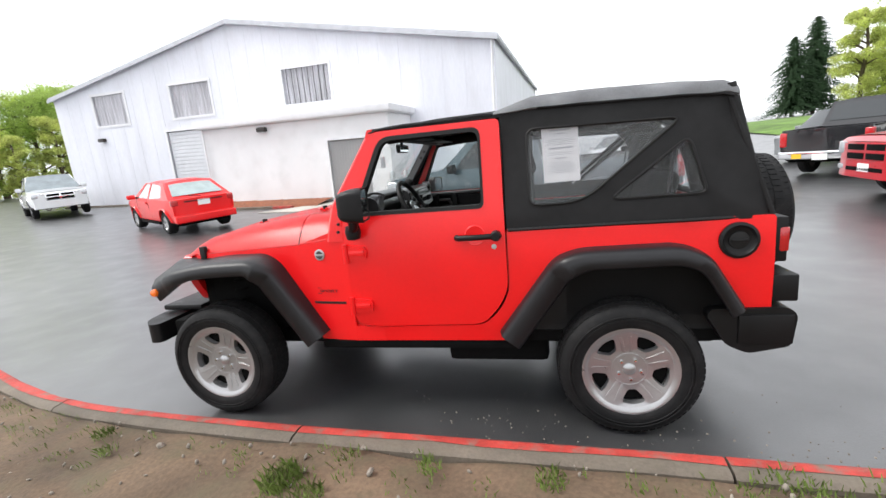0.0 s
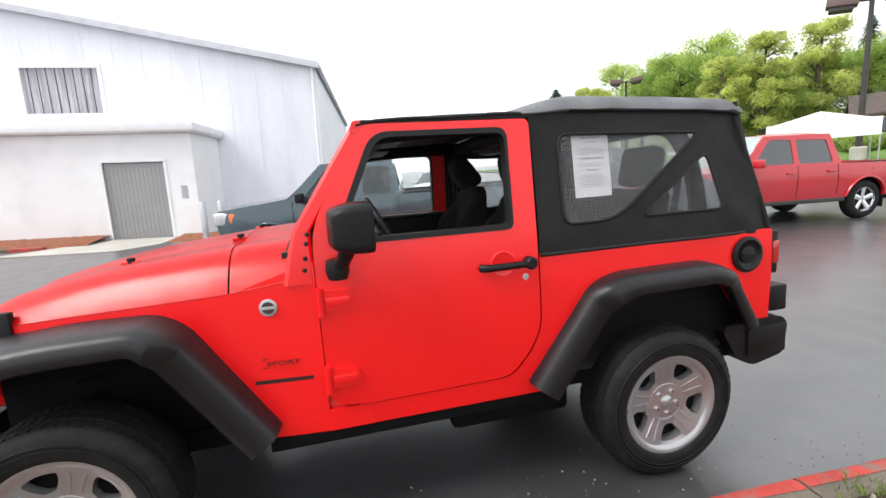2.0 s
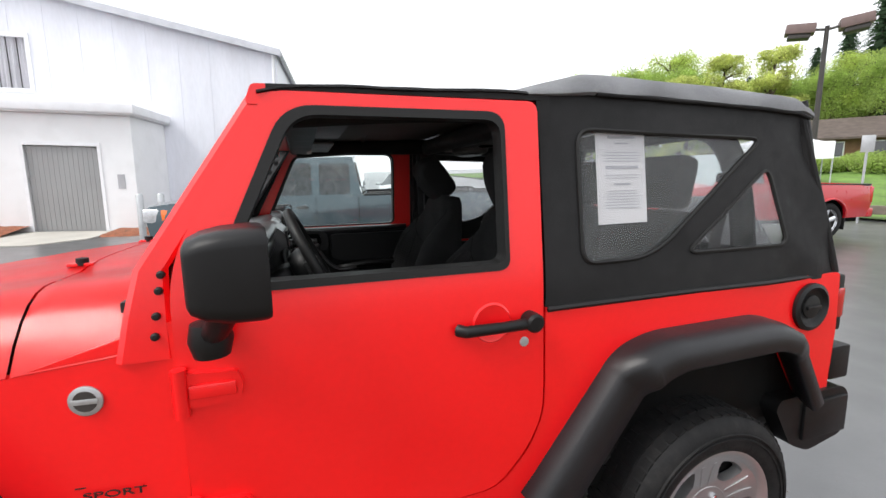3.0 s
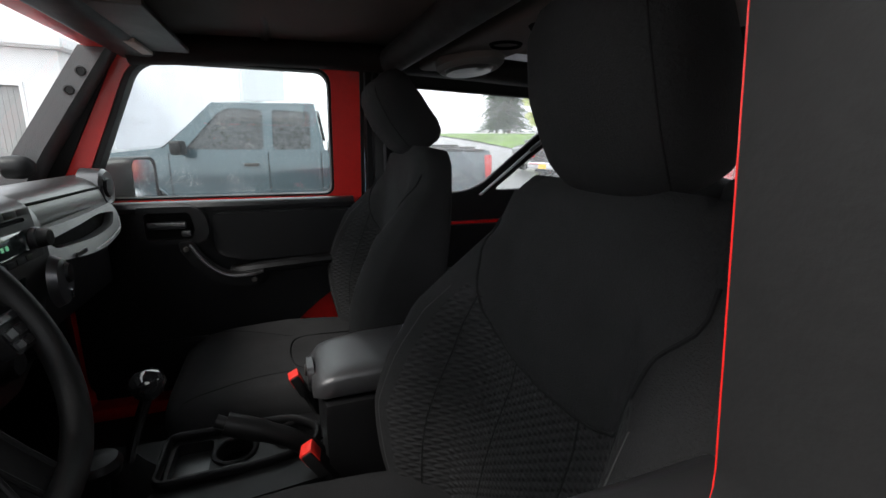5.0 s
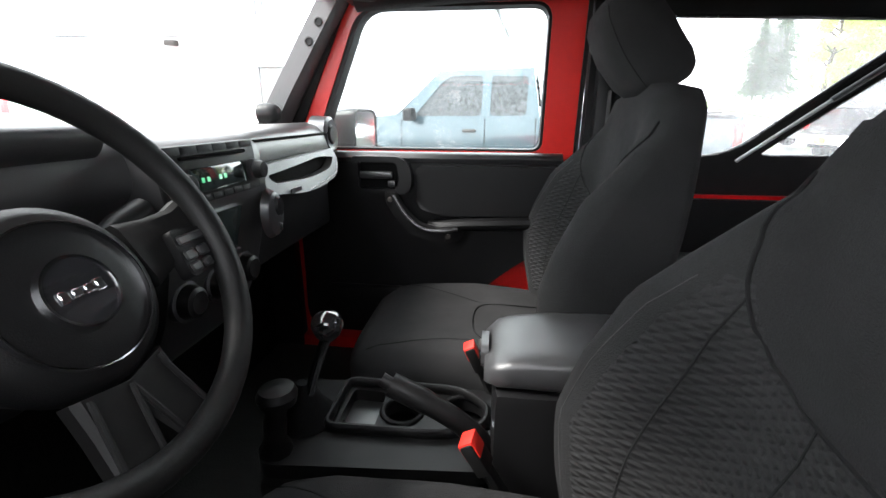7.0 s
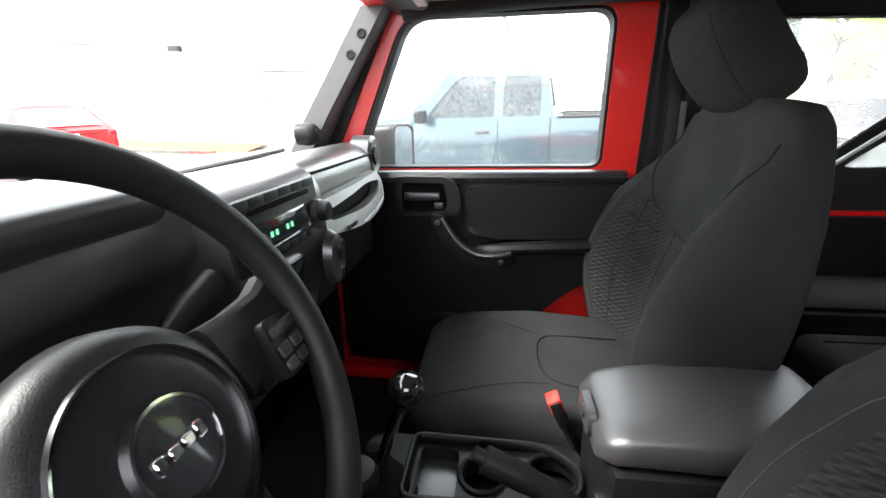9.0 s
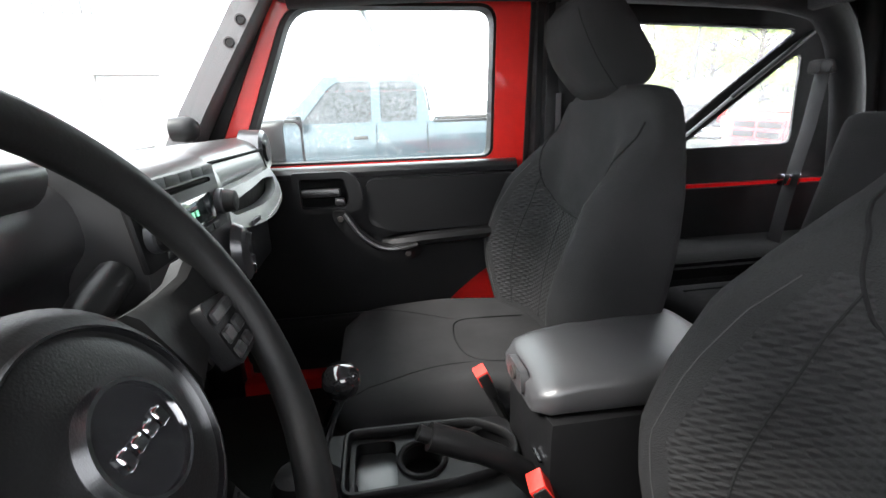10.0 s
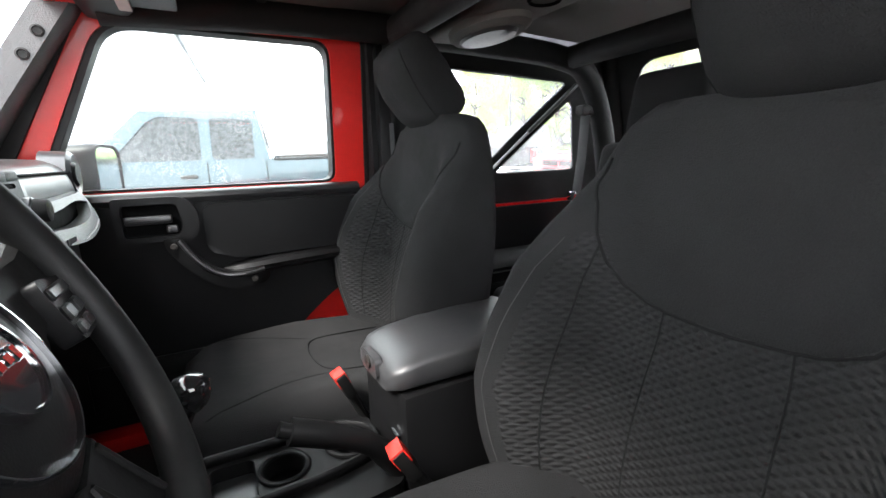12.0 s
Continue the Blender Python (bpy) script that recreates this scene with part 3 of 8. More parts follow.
bed = part("mulch_bed", surface(bmesh.new(), [[(-7.4 + 5.6 * i / 40, y, z + 0.03 * noise.noise((i * 0.9, y * 7, 1))) for i in range(41)] for y, z in ((-1.25, 0.02), (-1.1, 0.10), (-0.8, 0.14), (-0.4, 0.18), (-0.01, 0.22))]), MULCH, None, m=B)
tagged(bed, "red-brown bark mulch bed along the annex wall", "mulch", kind="structure")
bed2 = part("mulch_bed", surface(bmesh.new(), [[(0.35 + 1.5 * i / 14, y, z + 0.03 * noise.noise((i * 0.9, y * 7, 1))) for i in range(15)] for y, z in ((-1.25, 0.02), (-1.1, 0.08), (-0.5, 0.12), (-0.01, 0.14))]), MULCH, None, m=B)
tagged(bed2, "red-brown bark mulch bed beside the door", "mulch", kind="structure")
wk = part("pavement_walk", prism(bmesh.new(), [(-1.85, -0.02), (0.3, -0.02), (0.3, -1.6), (-0.4, -2.6), (-3.3, -2.6), (-2.6, -1.5)], "z", -0.12, 0.06), WALK, None, m=B)
tagged(wk, "pale concrete walk leading to the grey door", "walkway", kind="structure")
k2 = thing("kerb", B, "concrete kerb with a red painted end beside the mulch", "kerb", kind="structure")
part("kerb_stone", boxed(-7.6, -3.6, -1.5, -1.3, -0.3, 0.12, bevel=0.02), CONCRETE, k2)
part("kerb_stone", boxed(-3.58, -2.75, -1.5, -1.3, -0.3, 0.12, bevel=0.02), KERB_RED, k2, "red painted kerb end")
part("kerb_stone", boxed(-19.5, -12.4, 1.6, 1.8, -0.3, 0.12, bevel=0.02), CONCRETE, k2)


# ---- the red off-roader ----
# it stands a little askew on the sloping lot
CAR_POSE = Matrix(((0.9989, -0.0447, 0.0160, -0.0391), (0.0442, 0.9986, 0.0280, 0.0001), (-0.0172, -0.0272, 0.9995, -0.0264), (0, 0, 0, 1)))
offroad = thing("off_road_car", CAR_POSE, "bright red two-door off-roader with a black soft top", "car")
SOFT = 1.12          # belt line


def side_y(z):
    """Half width of the body by height: upright below the belt, leaning in above it."""
    return interp(z, [0.4, 0.6, 0.9, 1.18, 1.24, 1.7, 1.8], [0.765, 0.782, 0.792, 0.785, 0.78, 0.735, 0.72])


def side(s, off=0.0):
    return lambda x, z: s * (side_y(z) + off)


ZC = [("z", v) for v in (0.6, 0.75, 0.9, 1.05, 1.18, 1.24, 1.4, 1.55)]


def lengthen(bm):
    """Draws out the body behind the rear axle."""
    for v in bm.verts:
        v.co.x += 0.08 * max(0.0, v.co.x - 1.05)
    return bm


def nose_half(x):
    return interp(x, [-1.52, -1.3, -0.62, -0.28], [0.60, 0.635, 0.735, 0.775])


def body_side(s):
    # cowl and fender side ahead of the door
    def fy(x, z):
        return s * min(side_y(z), nose_half(x))
    lp = [(-0.279, 0.485), (-0.279, 1.185), (-0.60, 1.085), (-1.05, 1.058), (-1.46, 1.03), (-1.42, 0.95), (-0.98, 0.93), (-0.80, 0.84), (-0.62, 0.60), (-0.52, 0.485)]
    bm = plate(bmesh.new(), [lp], fy, -s * 0.03, [("x", v) for v in (-1.3, -1.1, -0.9, -0.62, -0.45)] + [("z", 0.6), ("z", 0.9)])
    fender = part("fender_panel", bm, RED, offroad)
    # rear quarter
    lp = rounded([(0.66, 0.485), (0.80, 0.60), (0.95, 0.88), (1.05, 0.94), (1.45, 0.955), (1.57, 0.89), (1.71, 0.66), (1.845, 0.66), (1.845, SOFT), (0.655, SOFT), (0.655, 0.80), (0.612, 0.695), (0.51, 0.582), (-0.1, 0.575), (-0.1, 0.485)], [0, 0.05, 0.08, 0.05, 0.08, 0.06, 0, 0, 0.02, 0, 0.05, 0.08, 0.06, 0, 0])
    lp = [p for p in lp]
    bm = plate(bmesh.new(), [lp], side(s), -s * 0.03, ZC[:4])
    part("quarter_panel", lengthen(bm), RED, offroad)
    part("hinge_post", boxed(-0.31, -0.25, *sorted((s * 0.70, s * 0.748)), 0.50, 1.17), RED_INNER, offroad)
    part("sill", boxed(-0.285, -0.10, *sorted((s * 0.74, s * 0.775)), 0.485, 0.575), RED, offroad)
    part("rocker", boxed(-0.52, 0.70, *sorted((s * 0.60, s * 0.765)), 0.43, 0.486, bevel=0.01), UNDER, offroad)
    return fender


fenders = both(body_side)

# floor, bulkheads and tail that close the tub
part("floor_pan", boxed(-0.55, 1.90, -0.74, 0.74, 0.47, 0.53), UNDER, offroad)
part("floor_carpet", boxed(-0.40, 1.86, -0.735, 0.735, 0.532, 0.56), CARPET, offroad)
part("firewall", boxed(-0.42, -0.36, -0.72, 0.72, 0.5, 1.16), UNDER, offroad)
tg = part("tailgate", boxed(1.86, 1.908, -0.74, 0.74, 0.60, SOFT, bevel=0.008), RED, offroad)
part("chassis", boxed(-1.55, 1.8, -0.42, 0.42, 0.34, 0.48, bevel=0.02), UNDER, offroad)
# Unseen plate, tank and rails added to block light from the ground below.
part("skid_plate", boxed(-0.55, 0.45, -0.32, 0.32, 0.265, 0.345, bevel=0.03), UNDER, offroad)
part("fuel_tank", boxed(0.25, 0.85, -0.66, 0.05, 0.30, 0.47, bevel=0.04), UNDER, offroad)
for s in (-1, 1):
    part("frame_rail", boxed(-1.55, 1.75, *sorted((s * 0.42, s * 0.54)), 0.37, 0.47, bevel=0.02), UNDER, offroad)
part("engine_bay", boxed(-1.42, -0.5, -0.55, 0.55, 0.48, 1.0, bevel=0.02), UNDER, offroad)
for xa, za in ((-1.18, 0.387), (1.246, 0.362)):
    part("axle", tube(bmesh.new(), [(xa, -0.72, za), (xa, 0.72, za)], 0.045, 12), UNDER, offroad)


# hood, grille and cowl
def hood_z(x, u):
    """Height of the hood by length and across (u from -1 to 1): crowned, with a raised middle."""
    base = interp(x, [-1.54, -1.50, -1.42, -1.2, -1.0, -0.62, -0.36], [1.055, 1.09, 1.125, 1.175, 1.205, 1.245, 1.262])
    edge = interp(x, [-1.54, -1.46, -1.05, -0.60, -0.36], [1.02, 1.035, 1.06, 1.088, 1.12])
    a = abs(u)
    k = 1 - max(0.0, (a - 0.72) / 0.28) ** 2.2
    return edge + (base - edge) * k + 0.018 * max(0, 1 - (a / 0.5) ** 4)


def hood_panel(x0, x1, nx):
    rows = []
    for i in range(nx + 1):
        x = lerp(x0, x1, i / nx)
        hw = nose_half(x) + 0.002
        us = [-1 + 2 * j / 40 for j in range(41)]
        rows.append([(x, u * hw, hood_z(x, u)) for u in us])
    bm = surface(bmesh.new(), rows)
    return bm


bm = hood_panel(-1.53, -0.602, 24)
bmesh.ops.solidify(bm, geom=bm.faces[:], thickness=0.02)
hood = part("hood", bm, RED, offroad)
bm = hood_panel(-0.595, -0.33, 8)
bmesh.ops.solidify(bm, geom=bm.faces[:], thickness=0.02)
part("cowl", bm, RED, offroad)
# grille with its slots and round lamps
slots = [rounded([(-0.19 + k * 0.063 - 0.019, 0.72), (-0.19 + k * 0.063 + 0.019, 0.72), (-0.19 + k * 0.063 + 0.019, 1.0), (-0.19 + k * 0.063 - 0.019, 1.0)], 0.015, 3) for k in range(7)]
bm = plate(bmesh.new(), [rounded([(-0.50, 0.68), (0.50, 0.68), (0.60, 0.86), (0.62, 1.03), (-0.62, 1.03), (-0.60, 0.86)], 0.05)] + slots, lambda x, z: -0.03, 0.06)
gr = part("grille", bm, RED, offroad, m=pose(-1.53, 0, 0, 0, 0, 90))
part("grille_mesh", boxed(-1.51, -1.50, -0.3, 0.3, 0.7, 1.02), UNDER, offroad)
for s in (-1, 1):
    part("headlight", lathe(bmesh.new(), [(0.0, -0.03), (0.06, -0.026), (0.085, -0.01), (0.09, 0.03)], 24, "x", (-1.57, s * 0.38, 0.87)), CLEAR_LENS, offroad, "round clear headlight")
    part("hood_latch", boxed(-1.40, -1.36, *sorted((s * 0.605, s * 0.64)), 0.98, 1.09, bevel=0.008), RUBBER, offroad, "black rubber hood latch")
for x, y in ((-1.05, -0.38), (-0.62, -0.30), (-0.62, 0.30)):
    part("hood_bumper", lathe(bmesh.new(), [(0.016, 0), (0.016, 0.022), (0.0, 0.025)], 12, "z", (x, y, hood_z(x, y / nose_half(x)) + 0.0)), RUBBER, offroad)
    part("bracket", boxed(x - 0.035, x + 0.03, y - 0.014, y + 0.014, hood_z(x, y / nose_half(x)) - 0.002, hood_z(x, y / nose_half(x)) + 0.008, bevel=0.003), RED, offroad)
for y0 in (-0.42, 0.12):
    part("wiper", tube(bmesh.new(), [(-0.36, y0, 1.27), (-0.345, y0 + 0.02, 1.30), (-0.335, y0 + 0.46, 1.315)], [0.012, 0.009, 0.006], 8), RUBBER, offroad)
part("wiper_cowl", boxed(-0.36, -0.28, -0.68, 0.68, 1.20, 1.26, bevel=0.01), PLASTIC, offroad)


# windscreen frame: leaning pillars, header and glass
def wx(z):
    """Leaning line of the windscreen."""
    return -0.045 - (1.69 - max(z, 1.29)) * 0.66 - max(0, 1.29 - z) * 0.22


def pillar(s):
    zs = [1.10, 1.2, 1.3, 1.45, 1.6, 1.69]
    rows = []
    for z in zs:
        y1, w = side_y(z) - 0.010, 0.085
        x = wx(z)
        xr = max(x + 0.022, -0.279)
        rows.append([(x - 0.045, s * (y1 - 0.012), z), (x - 0.045, s * (y1 - w), z), (xr - 0.007, s * (y1 - w - 0.01), z), (xr, s * (y1 - 0.01), z), (xr - 0.010, s * y1, z), (x - 0.030, s * y1, z)])
    p = part("windscreen_pillar", surface(bmesh.new(), rows, wrap=True, caps=True), RED, offroad)
    for k, z in enumerate((1.155, 1.20, 1.255, 1.29)):
        xk = (-0.312, -0.306, -0.297, -0.290)[k]
        part("bolt", lathe(bmesh.new(), [(0.009, 0), (0.009, 0.006), (0.005, 0.009), (0, 0.009)], 10, "y", (0, 0, 0)), RUBBER, p, m=Matrix.Translation((xk, s * (side_y(z) - 0.009), z)) @ (Matrix.Diagonal((1, -1, 1, 1)) if s < 0 else Matrix()))
    return p


pillars = both(pillar)
hd = part("windscreen_header", prism(bmesh.new(), rounded([(-0.098, 1.662), (-0.03, 1.662), (-0.035, 1.708), (-0.082, 1.708)], 0.012, 3), "y", -0.735, 0.735), RED, offroad)
bm = bmesh.new()
surface(bm, [[(wx(z) - 0.02, y, z) for y in (-0.67, -0.3, 0, 0.3, 0.67)] for z in (1.22, 1.45, 1.66)])
bmesh.ops.solidify(bm, geom=bm.faces[:], thickness=0.005)
ws = part("windscreen", bm, GLASS_SCREEN, offroad, "rain-specked windscreen")
ws.visible_shadow = False
part("windscreen_base", prism(bmesh.new(), [(-0.40, 1.10), (-0.30, 1.10), (-0.28, 1.23), (-0.36, 1.25)], "y", -0.73, 0.73), RED, offroad)


# doors
def door(s):
    out = rounded([(-0.272, 0.60), (-0.12, 0.580), (0.50, 0.590), (0.60, 0.70), (0.645, 0.80), (0.645, 1.693), (-0.050, 1.693), (-0.275, 1.31)], [0.10, 0.03, 0.06, 0.06, 0.05, 0.03, 0.04, 0.10], 6)
    win = rounded([(-0.200, 1.246), (0.537, 1.246), (0.537, 1.655), (-0.012, 1.655)], [0.03, 0.035, 0.05, 0.07], 6)
    bm = plate(bmesh.new(), [out, win], side(s, 0.006), -s * 0.035, ZC)
    d = part("door", bm, RED, offroad, "red door with the window wound down" if s < 0 else "")
    seal_o = rounded([(-0.208, 1.238), (0.543, 1.238), (0.543, 1.662), (-0.016, 1.662)], [0.03, 0.035, 0.05, 0.07], 6)
    seal_i = rounded([(-0.172, 1.258), (0.530, 1.258), (0.530, 1.640), (0.003, 1.640)], [0.03, 0.03, 0.045, 0.06], 6)
    if s > 0:
        seal_i = rounded([(-0.179, 1.252), (0.529, 1.252), (0.529, 1.647), (0.000, 1.647)], [0.03, 0.03, 0.045, 0.06], 6)
    part("window_seal", plate(bmesh.new(), [seal_o, seal_i], side(s, 0.010), -s * 0.054, ZC), RUBBER, d)
    # inner skin: red frame and black trim panel
    trim = rounded([(-0.25, 0.62), (0.26, 0.61), (0.37, 0.80), (0.48, 0.89), (0.60, 0.96), (0.60, 1.235), (-0.20, 1.235), (-0.25, 1.15)], [0.08, 0.08, 0.06, 0.06, 0.05, 0.02, 0.04, 0.03], 4)
    part("inner_frame", plate(bmesh.new(), [rounded([(-0.265, 0.60), (0.46, 0.592), (0.64, 0.83), (0.64, 1.688), (-0.046, 1.688), (-0.268, 1.31)], 0.04, 4), win], side(s, -0.030), -s * 0.02, ZC), RED_INNER, d)
    ring = rounded([(-0.268, 0.60), (0.46, 0.588), (0.642, 0.83), (0.642, 1.690), (-0.048, 1.690), (-0.270, 1.31)], 0.04, 4)
    hole_r = rounded([(-0.205, 0.66), (0.44, 0.65), (0.600, 0.86), (0.606, 0.95), (0.606, 1.664), (-0.024, 1.664), (-0.222, 1.262), (-0.225, 1.10)], 0.03, 4)
    if s > 0:
        hole_r = rounded([(-0.240, 0.612), (0.453, 0.600), (0.630, 0.84), (0.630, 1.676), (-0.034, 1.676), (-0.240, 1.285), (-0.240, 1.10)], 0.03, 4)
    part("door_seal", plate(bmesh.new(), [ring, hole_r], side(s, -0.048), -s * 0.012, ZC), RUBBER, d, "black inner door seal")
    tp = part("trim_panel", plate(bmesh.new(), [trim], lambda x, z: s * (side_y(z) - 0.052), -s * 0.045, ZC), PLASTIC, d, "black moulded door trim")
    part("sill_cap", tube(bmesh.new(), [(-0.19, s * 0.700, 1.226), (0.595, s * 0.700, 1.226)], 0.024, 10, flat=0.8), DASH, tp)
    # armrest ledge and grab bar
    ys = 0.69
    led = smooth_line([(0.20, s * (ys + 0.012), 1.010), (0.25, s * (ys - 0.012), 1.018), (0.36, s * (ys - 0.02), 1.026), (0.58, s * (ys - 0.02), 1.036)], 6)
    part("armrest", tube(bmesh.new(), led, 0.030, 10, flat=0.7), PLASTIC, tp)
    # padded upper half above the ledge
    pad_o = rounded([(0.150, 1.075), (0.235, 1.050), (0.590, 1.056), (0.592, 1.205), (0.150, 1.205)], [0.03, 0.03, 0.02, 0.02, 0.03], 5)
    part("upper_pad", plate(bmesh.new(), [pad_o], lambda x, z: s * (0.672 - 0.012 * min(1, max(0, (x - 0.14) / 0.03), 1)), s * 0.03), PLASTIC, tp)
    strap = rounded([(0.052, 1.124), (0.092, 1.126), (0.132, 1.062), (0.180, 1.022), (0.240, 1.016), (0.292, 1.022), (0.306, 1.000), (0.296, 0.976), (0.235, 0.970), (0.165, 0.980), (0.105, 1.030), (0.056, 1.096)], [0.012, 0.012, 0.04, 0.04, 0.03, 0.01, 0.01, 0.012, 0.04, 0.05, 0.06, 0.012], 4)
    bm = plate(bmesh.new(), [strap], lambda x, z: s * (0.628 + 0.030 * max(0, (0.10 - x) / 0.05) ** 2 + 0.030 * max(0, (x - 0.25) / 0.05) ** 2), s * 0.024, [("x", 0.08), ("x", 0.10), ("x", 0.25), ("x", 0.275)])
    gb = part("grab_bar", bm, PLASTIC, tp, "dark grey pull handle")
    part("grip_edge", tube(bmesh.new(), smooth_line([(0.088, s * 0.630, 1.118), (0.128, s * 0.626, 1.056), (0.180, s * 0.626, 1.016), (0.240, s * 0.626, 1.010), (0.286, s * 0.640, 1.014)], 6), 0.006, 8), DASH, gb)
    for p in ((0.076, 1.104), (0.258, 0.992)):
        part("screw", lathe(bmesh.new(), [(0.009, 0), (0.008, 0.004), (0, 0.005)], 10, "y"), DARK_METAL, gb, m=Matrix.Translation((p[0], s * (0.634 if p[0] < 0.1 else 0.630), p[1])) @ (Matrix.Diagonal((1, -1, 1, 1)) if s > 0 else Matrix()))
    # recessed door opener under a rounded brow
    rc = part("handle_bezel", plate(bmesh.new(), [rounded([(-0.046, 1.114), (0.128, 1.118), (0.142, 1.150), (0.136, 1.205), (0.104, 1.232), (-0.046, 1.232)], [0.015, 0.015, 0.02, 0.03, 0.02, 0.01], 4), rounded([(-0.028, 1.132), (0.092, 1.132), (0.104, 1.160), (0.092, 1.214), (-0.028, 1.214)], 0.012, 4)], lambda x, z: s * 0.655, s * 0.03), PLASTIC, tp)
    part("recess_back", boxed(-0.030, 0.102, *sorted((s * 0.680, s * 0.684)), 1.130, 1.216), UNDER, rc)
    part("opener", boxed(-0.024, 0.080, *sorted((s * 0.652, s * 0.668)), 1.164, 1.186, bevel=0.006), DASH, rc, "door opener lever")
    part("lock_slide", boxed(0.064, 0.090, *sorted((s * 0.656, s * 0.672)), 1.138, 1.158, bevel=0.005), DASH, rc)
    part("map_pocket", boxed(-0.16, 0.24, *sorted((s * 0.655, s * 0.69)), 0.66, 0.80, bevel=0.015), PLASTIC, tp)
    # outside handle with lock, hinges
    hy = side_y(1.09)
    part("handle_recess", lathe(bmesh.new(), [(0.058, 0.002), (0.052, 0.006), (0.045, 0.004), (0, 0.003)], 24, "y"), RED, d, m=Matrix.Translation((0.485, s * (hy + 0.004), 1.095)) @ (Matrix.Diagonal((1, -1, 1, 1)) if s < 0 else Matrix()))
    hb = tube(bmesh.new(), [(0.385, s * (hy + 0.012), 1.088), (0.40, s * (hy + 0.032), 1.088), (0.50, s * (hy + 0.036), 1.089), (0.60, s * (hy + 0.032), 1.090), (0.615, s * (hy + 0.01), 1.090)], [0.017, 0.016, 0.015, 0.016, 0.016], 10)
    h = part("door_handle", hb, PLASTIC, d, "black door handle")
    part("push_button", lathe(bmesh.new(), [(0.027, 0.0), (0.027, 0.042), (0.020, 0.050), (0, 0.050)], 18, "y"), PLASTIC, h, m=Matrix.Translation((0.598, s * (hy + 0.004), 1.092)) @ (Matrix.Diagonal((1, -1, 1, 1)) if s < 0 else Matrix()))
    part("lock", lathe(bmesh.new(), [(0.014, 0.0), (0.014, 0.006), (0.008, 0.008), (0, 0.006)], 16, "y"), GALV, d, "small metal key lock", m=Matrix.Translation((0.583, s * (hy + 0.004), 1.03)) @ (Matrix.Diagonal((1, -1, 1, 1)) if s < 0 else Matrix()))
    for z in (1.03, 0.715):
        yy = side_y(z) + 0.004
        bm = bmesh.new()
        prism(bm, rounded([(-0.285, z - 0.04), (-0.285, z + 0.045), (-0.15, z + 0.035), (-0.14, z + 0.0), (-0.15, z - 0.035)], 0.012, 3), "y", s * yy, s * (yy + 0.018))
        hg = part("hinge", bm, RED, d)
        part("hinge_pin", tube(bmesh.new(), [(-0.268, s * (yy + 0.018), z - 0.055), (-0.268, s * (yy + 0.018), z + 0.055)], 0.016, 10), RED, hg)
        part("hinge_rib", boxed(-0.25, -0.155, *sorted((s * (yy + 0.016), s * (yy + 0.026))), z - 0.016, z + 0.016, bevel=0.005), RED, hg)
    return d


doors = both(door)
pg = part("window_pane", plate(bmesh.new(), [rounded([(-0.190, 1.245), (0.53, 1.245), (0.53, 1.648), (-0.006, 1.648)], 0.03, 3)], lambda x, z: side_y(z) - 0.012, 0.004, ZC), GLASS_WET, doors[1], "rain-specked side window")
pg.visible_shadow = False


# mirrors
def mirror(s):
    yc, zc = (0.93, 1.315) if s < 0 else (0.90, 1.285)
    host = doors[0 if s < 0 else 1]
    foot = part("mirror_foot", lathe(bmesh.new(), [(0.0, -0.046), (0.036, -0.036), (0.045, 0.0), (0.038, 0.036), (0.0, 0.046)], 20, "z"), PLASTIC, host, m=pose(-0.190, s * 0.845, 1.158))
    part("mirror_arm", tube(bmesh.new(), [(-0.190, s * 0.85, 1.165), (-0.165, s * 0.89, 1.195), (-0.140, s * (yc - 0.01), zc - 0.06)], [0.028, 0.026, 0.034], 12), PLASTIC, foot, m=Matrix.Translation((0.190, -s * 0.845, -1.158)))
    lp = rounded([(-0.085, -0.088), (0.085, -0.090), (0.088, 0.070), (0.060, 0.088), (-0.075, 0.090)], [0.03, 0.035, 0.04, 0.03, 0.035], 5)
    rows = [[(d, p[0] * k * s, p[1] * k) for p in lp] for d, k in ((-0.092, 0.62), (-0.086, 0.74), (-0.062, 0.88), (-0.025, 0.97), (0.02, 1.0), (0.040, 1.0), (0.047, 0.97), (0.040, 0.93))]
    sh = part("mirror_shell", surface(bmesh.new(), rows, wrap=True, caps=True), PLASTIC, host, "black side mirror", m=pose(-0.112, s * yc, zc, 0, 0, -s * (10 if s < 0 else 12)), sharp=50)
    part("mirror_glass", prism(bmesh.new(), [(p[0] * (0.90 if s < 0 else 0.82) * s, p[1] * 0.88) for p in lp], "x", 0.041, 0.043), CHROME, sh)
    return sh


both(mirror)


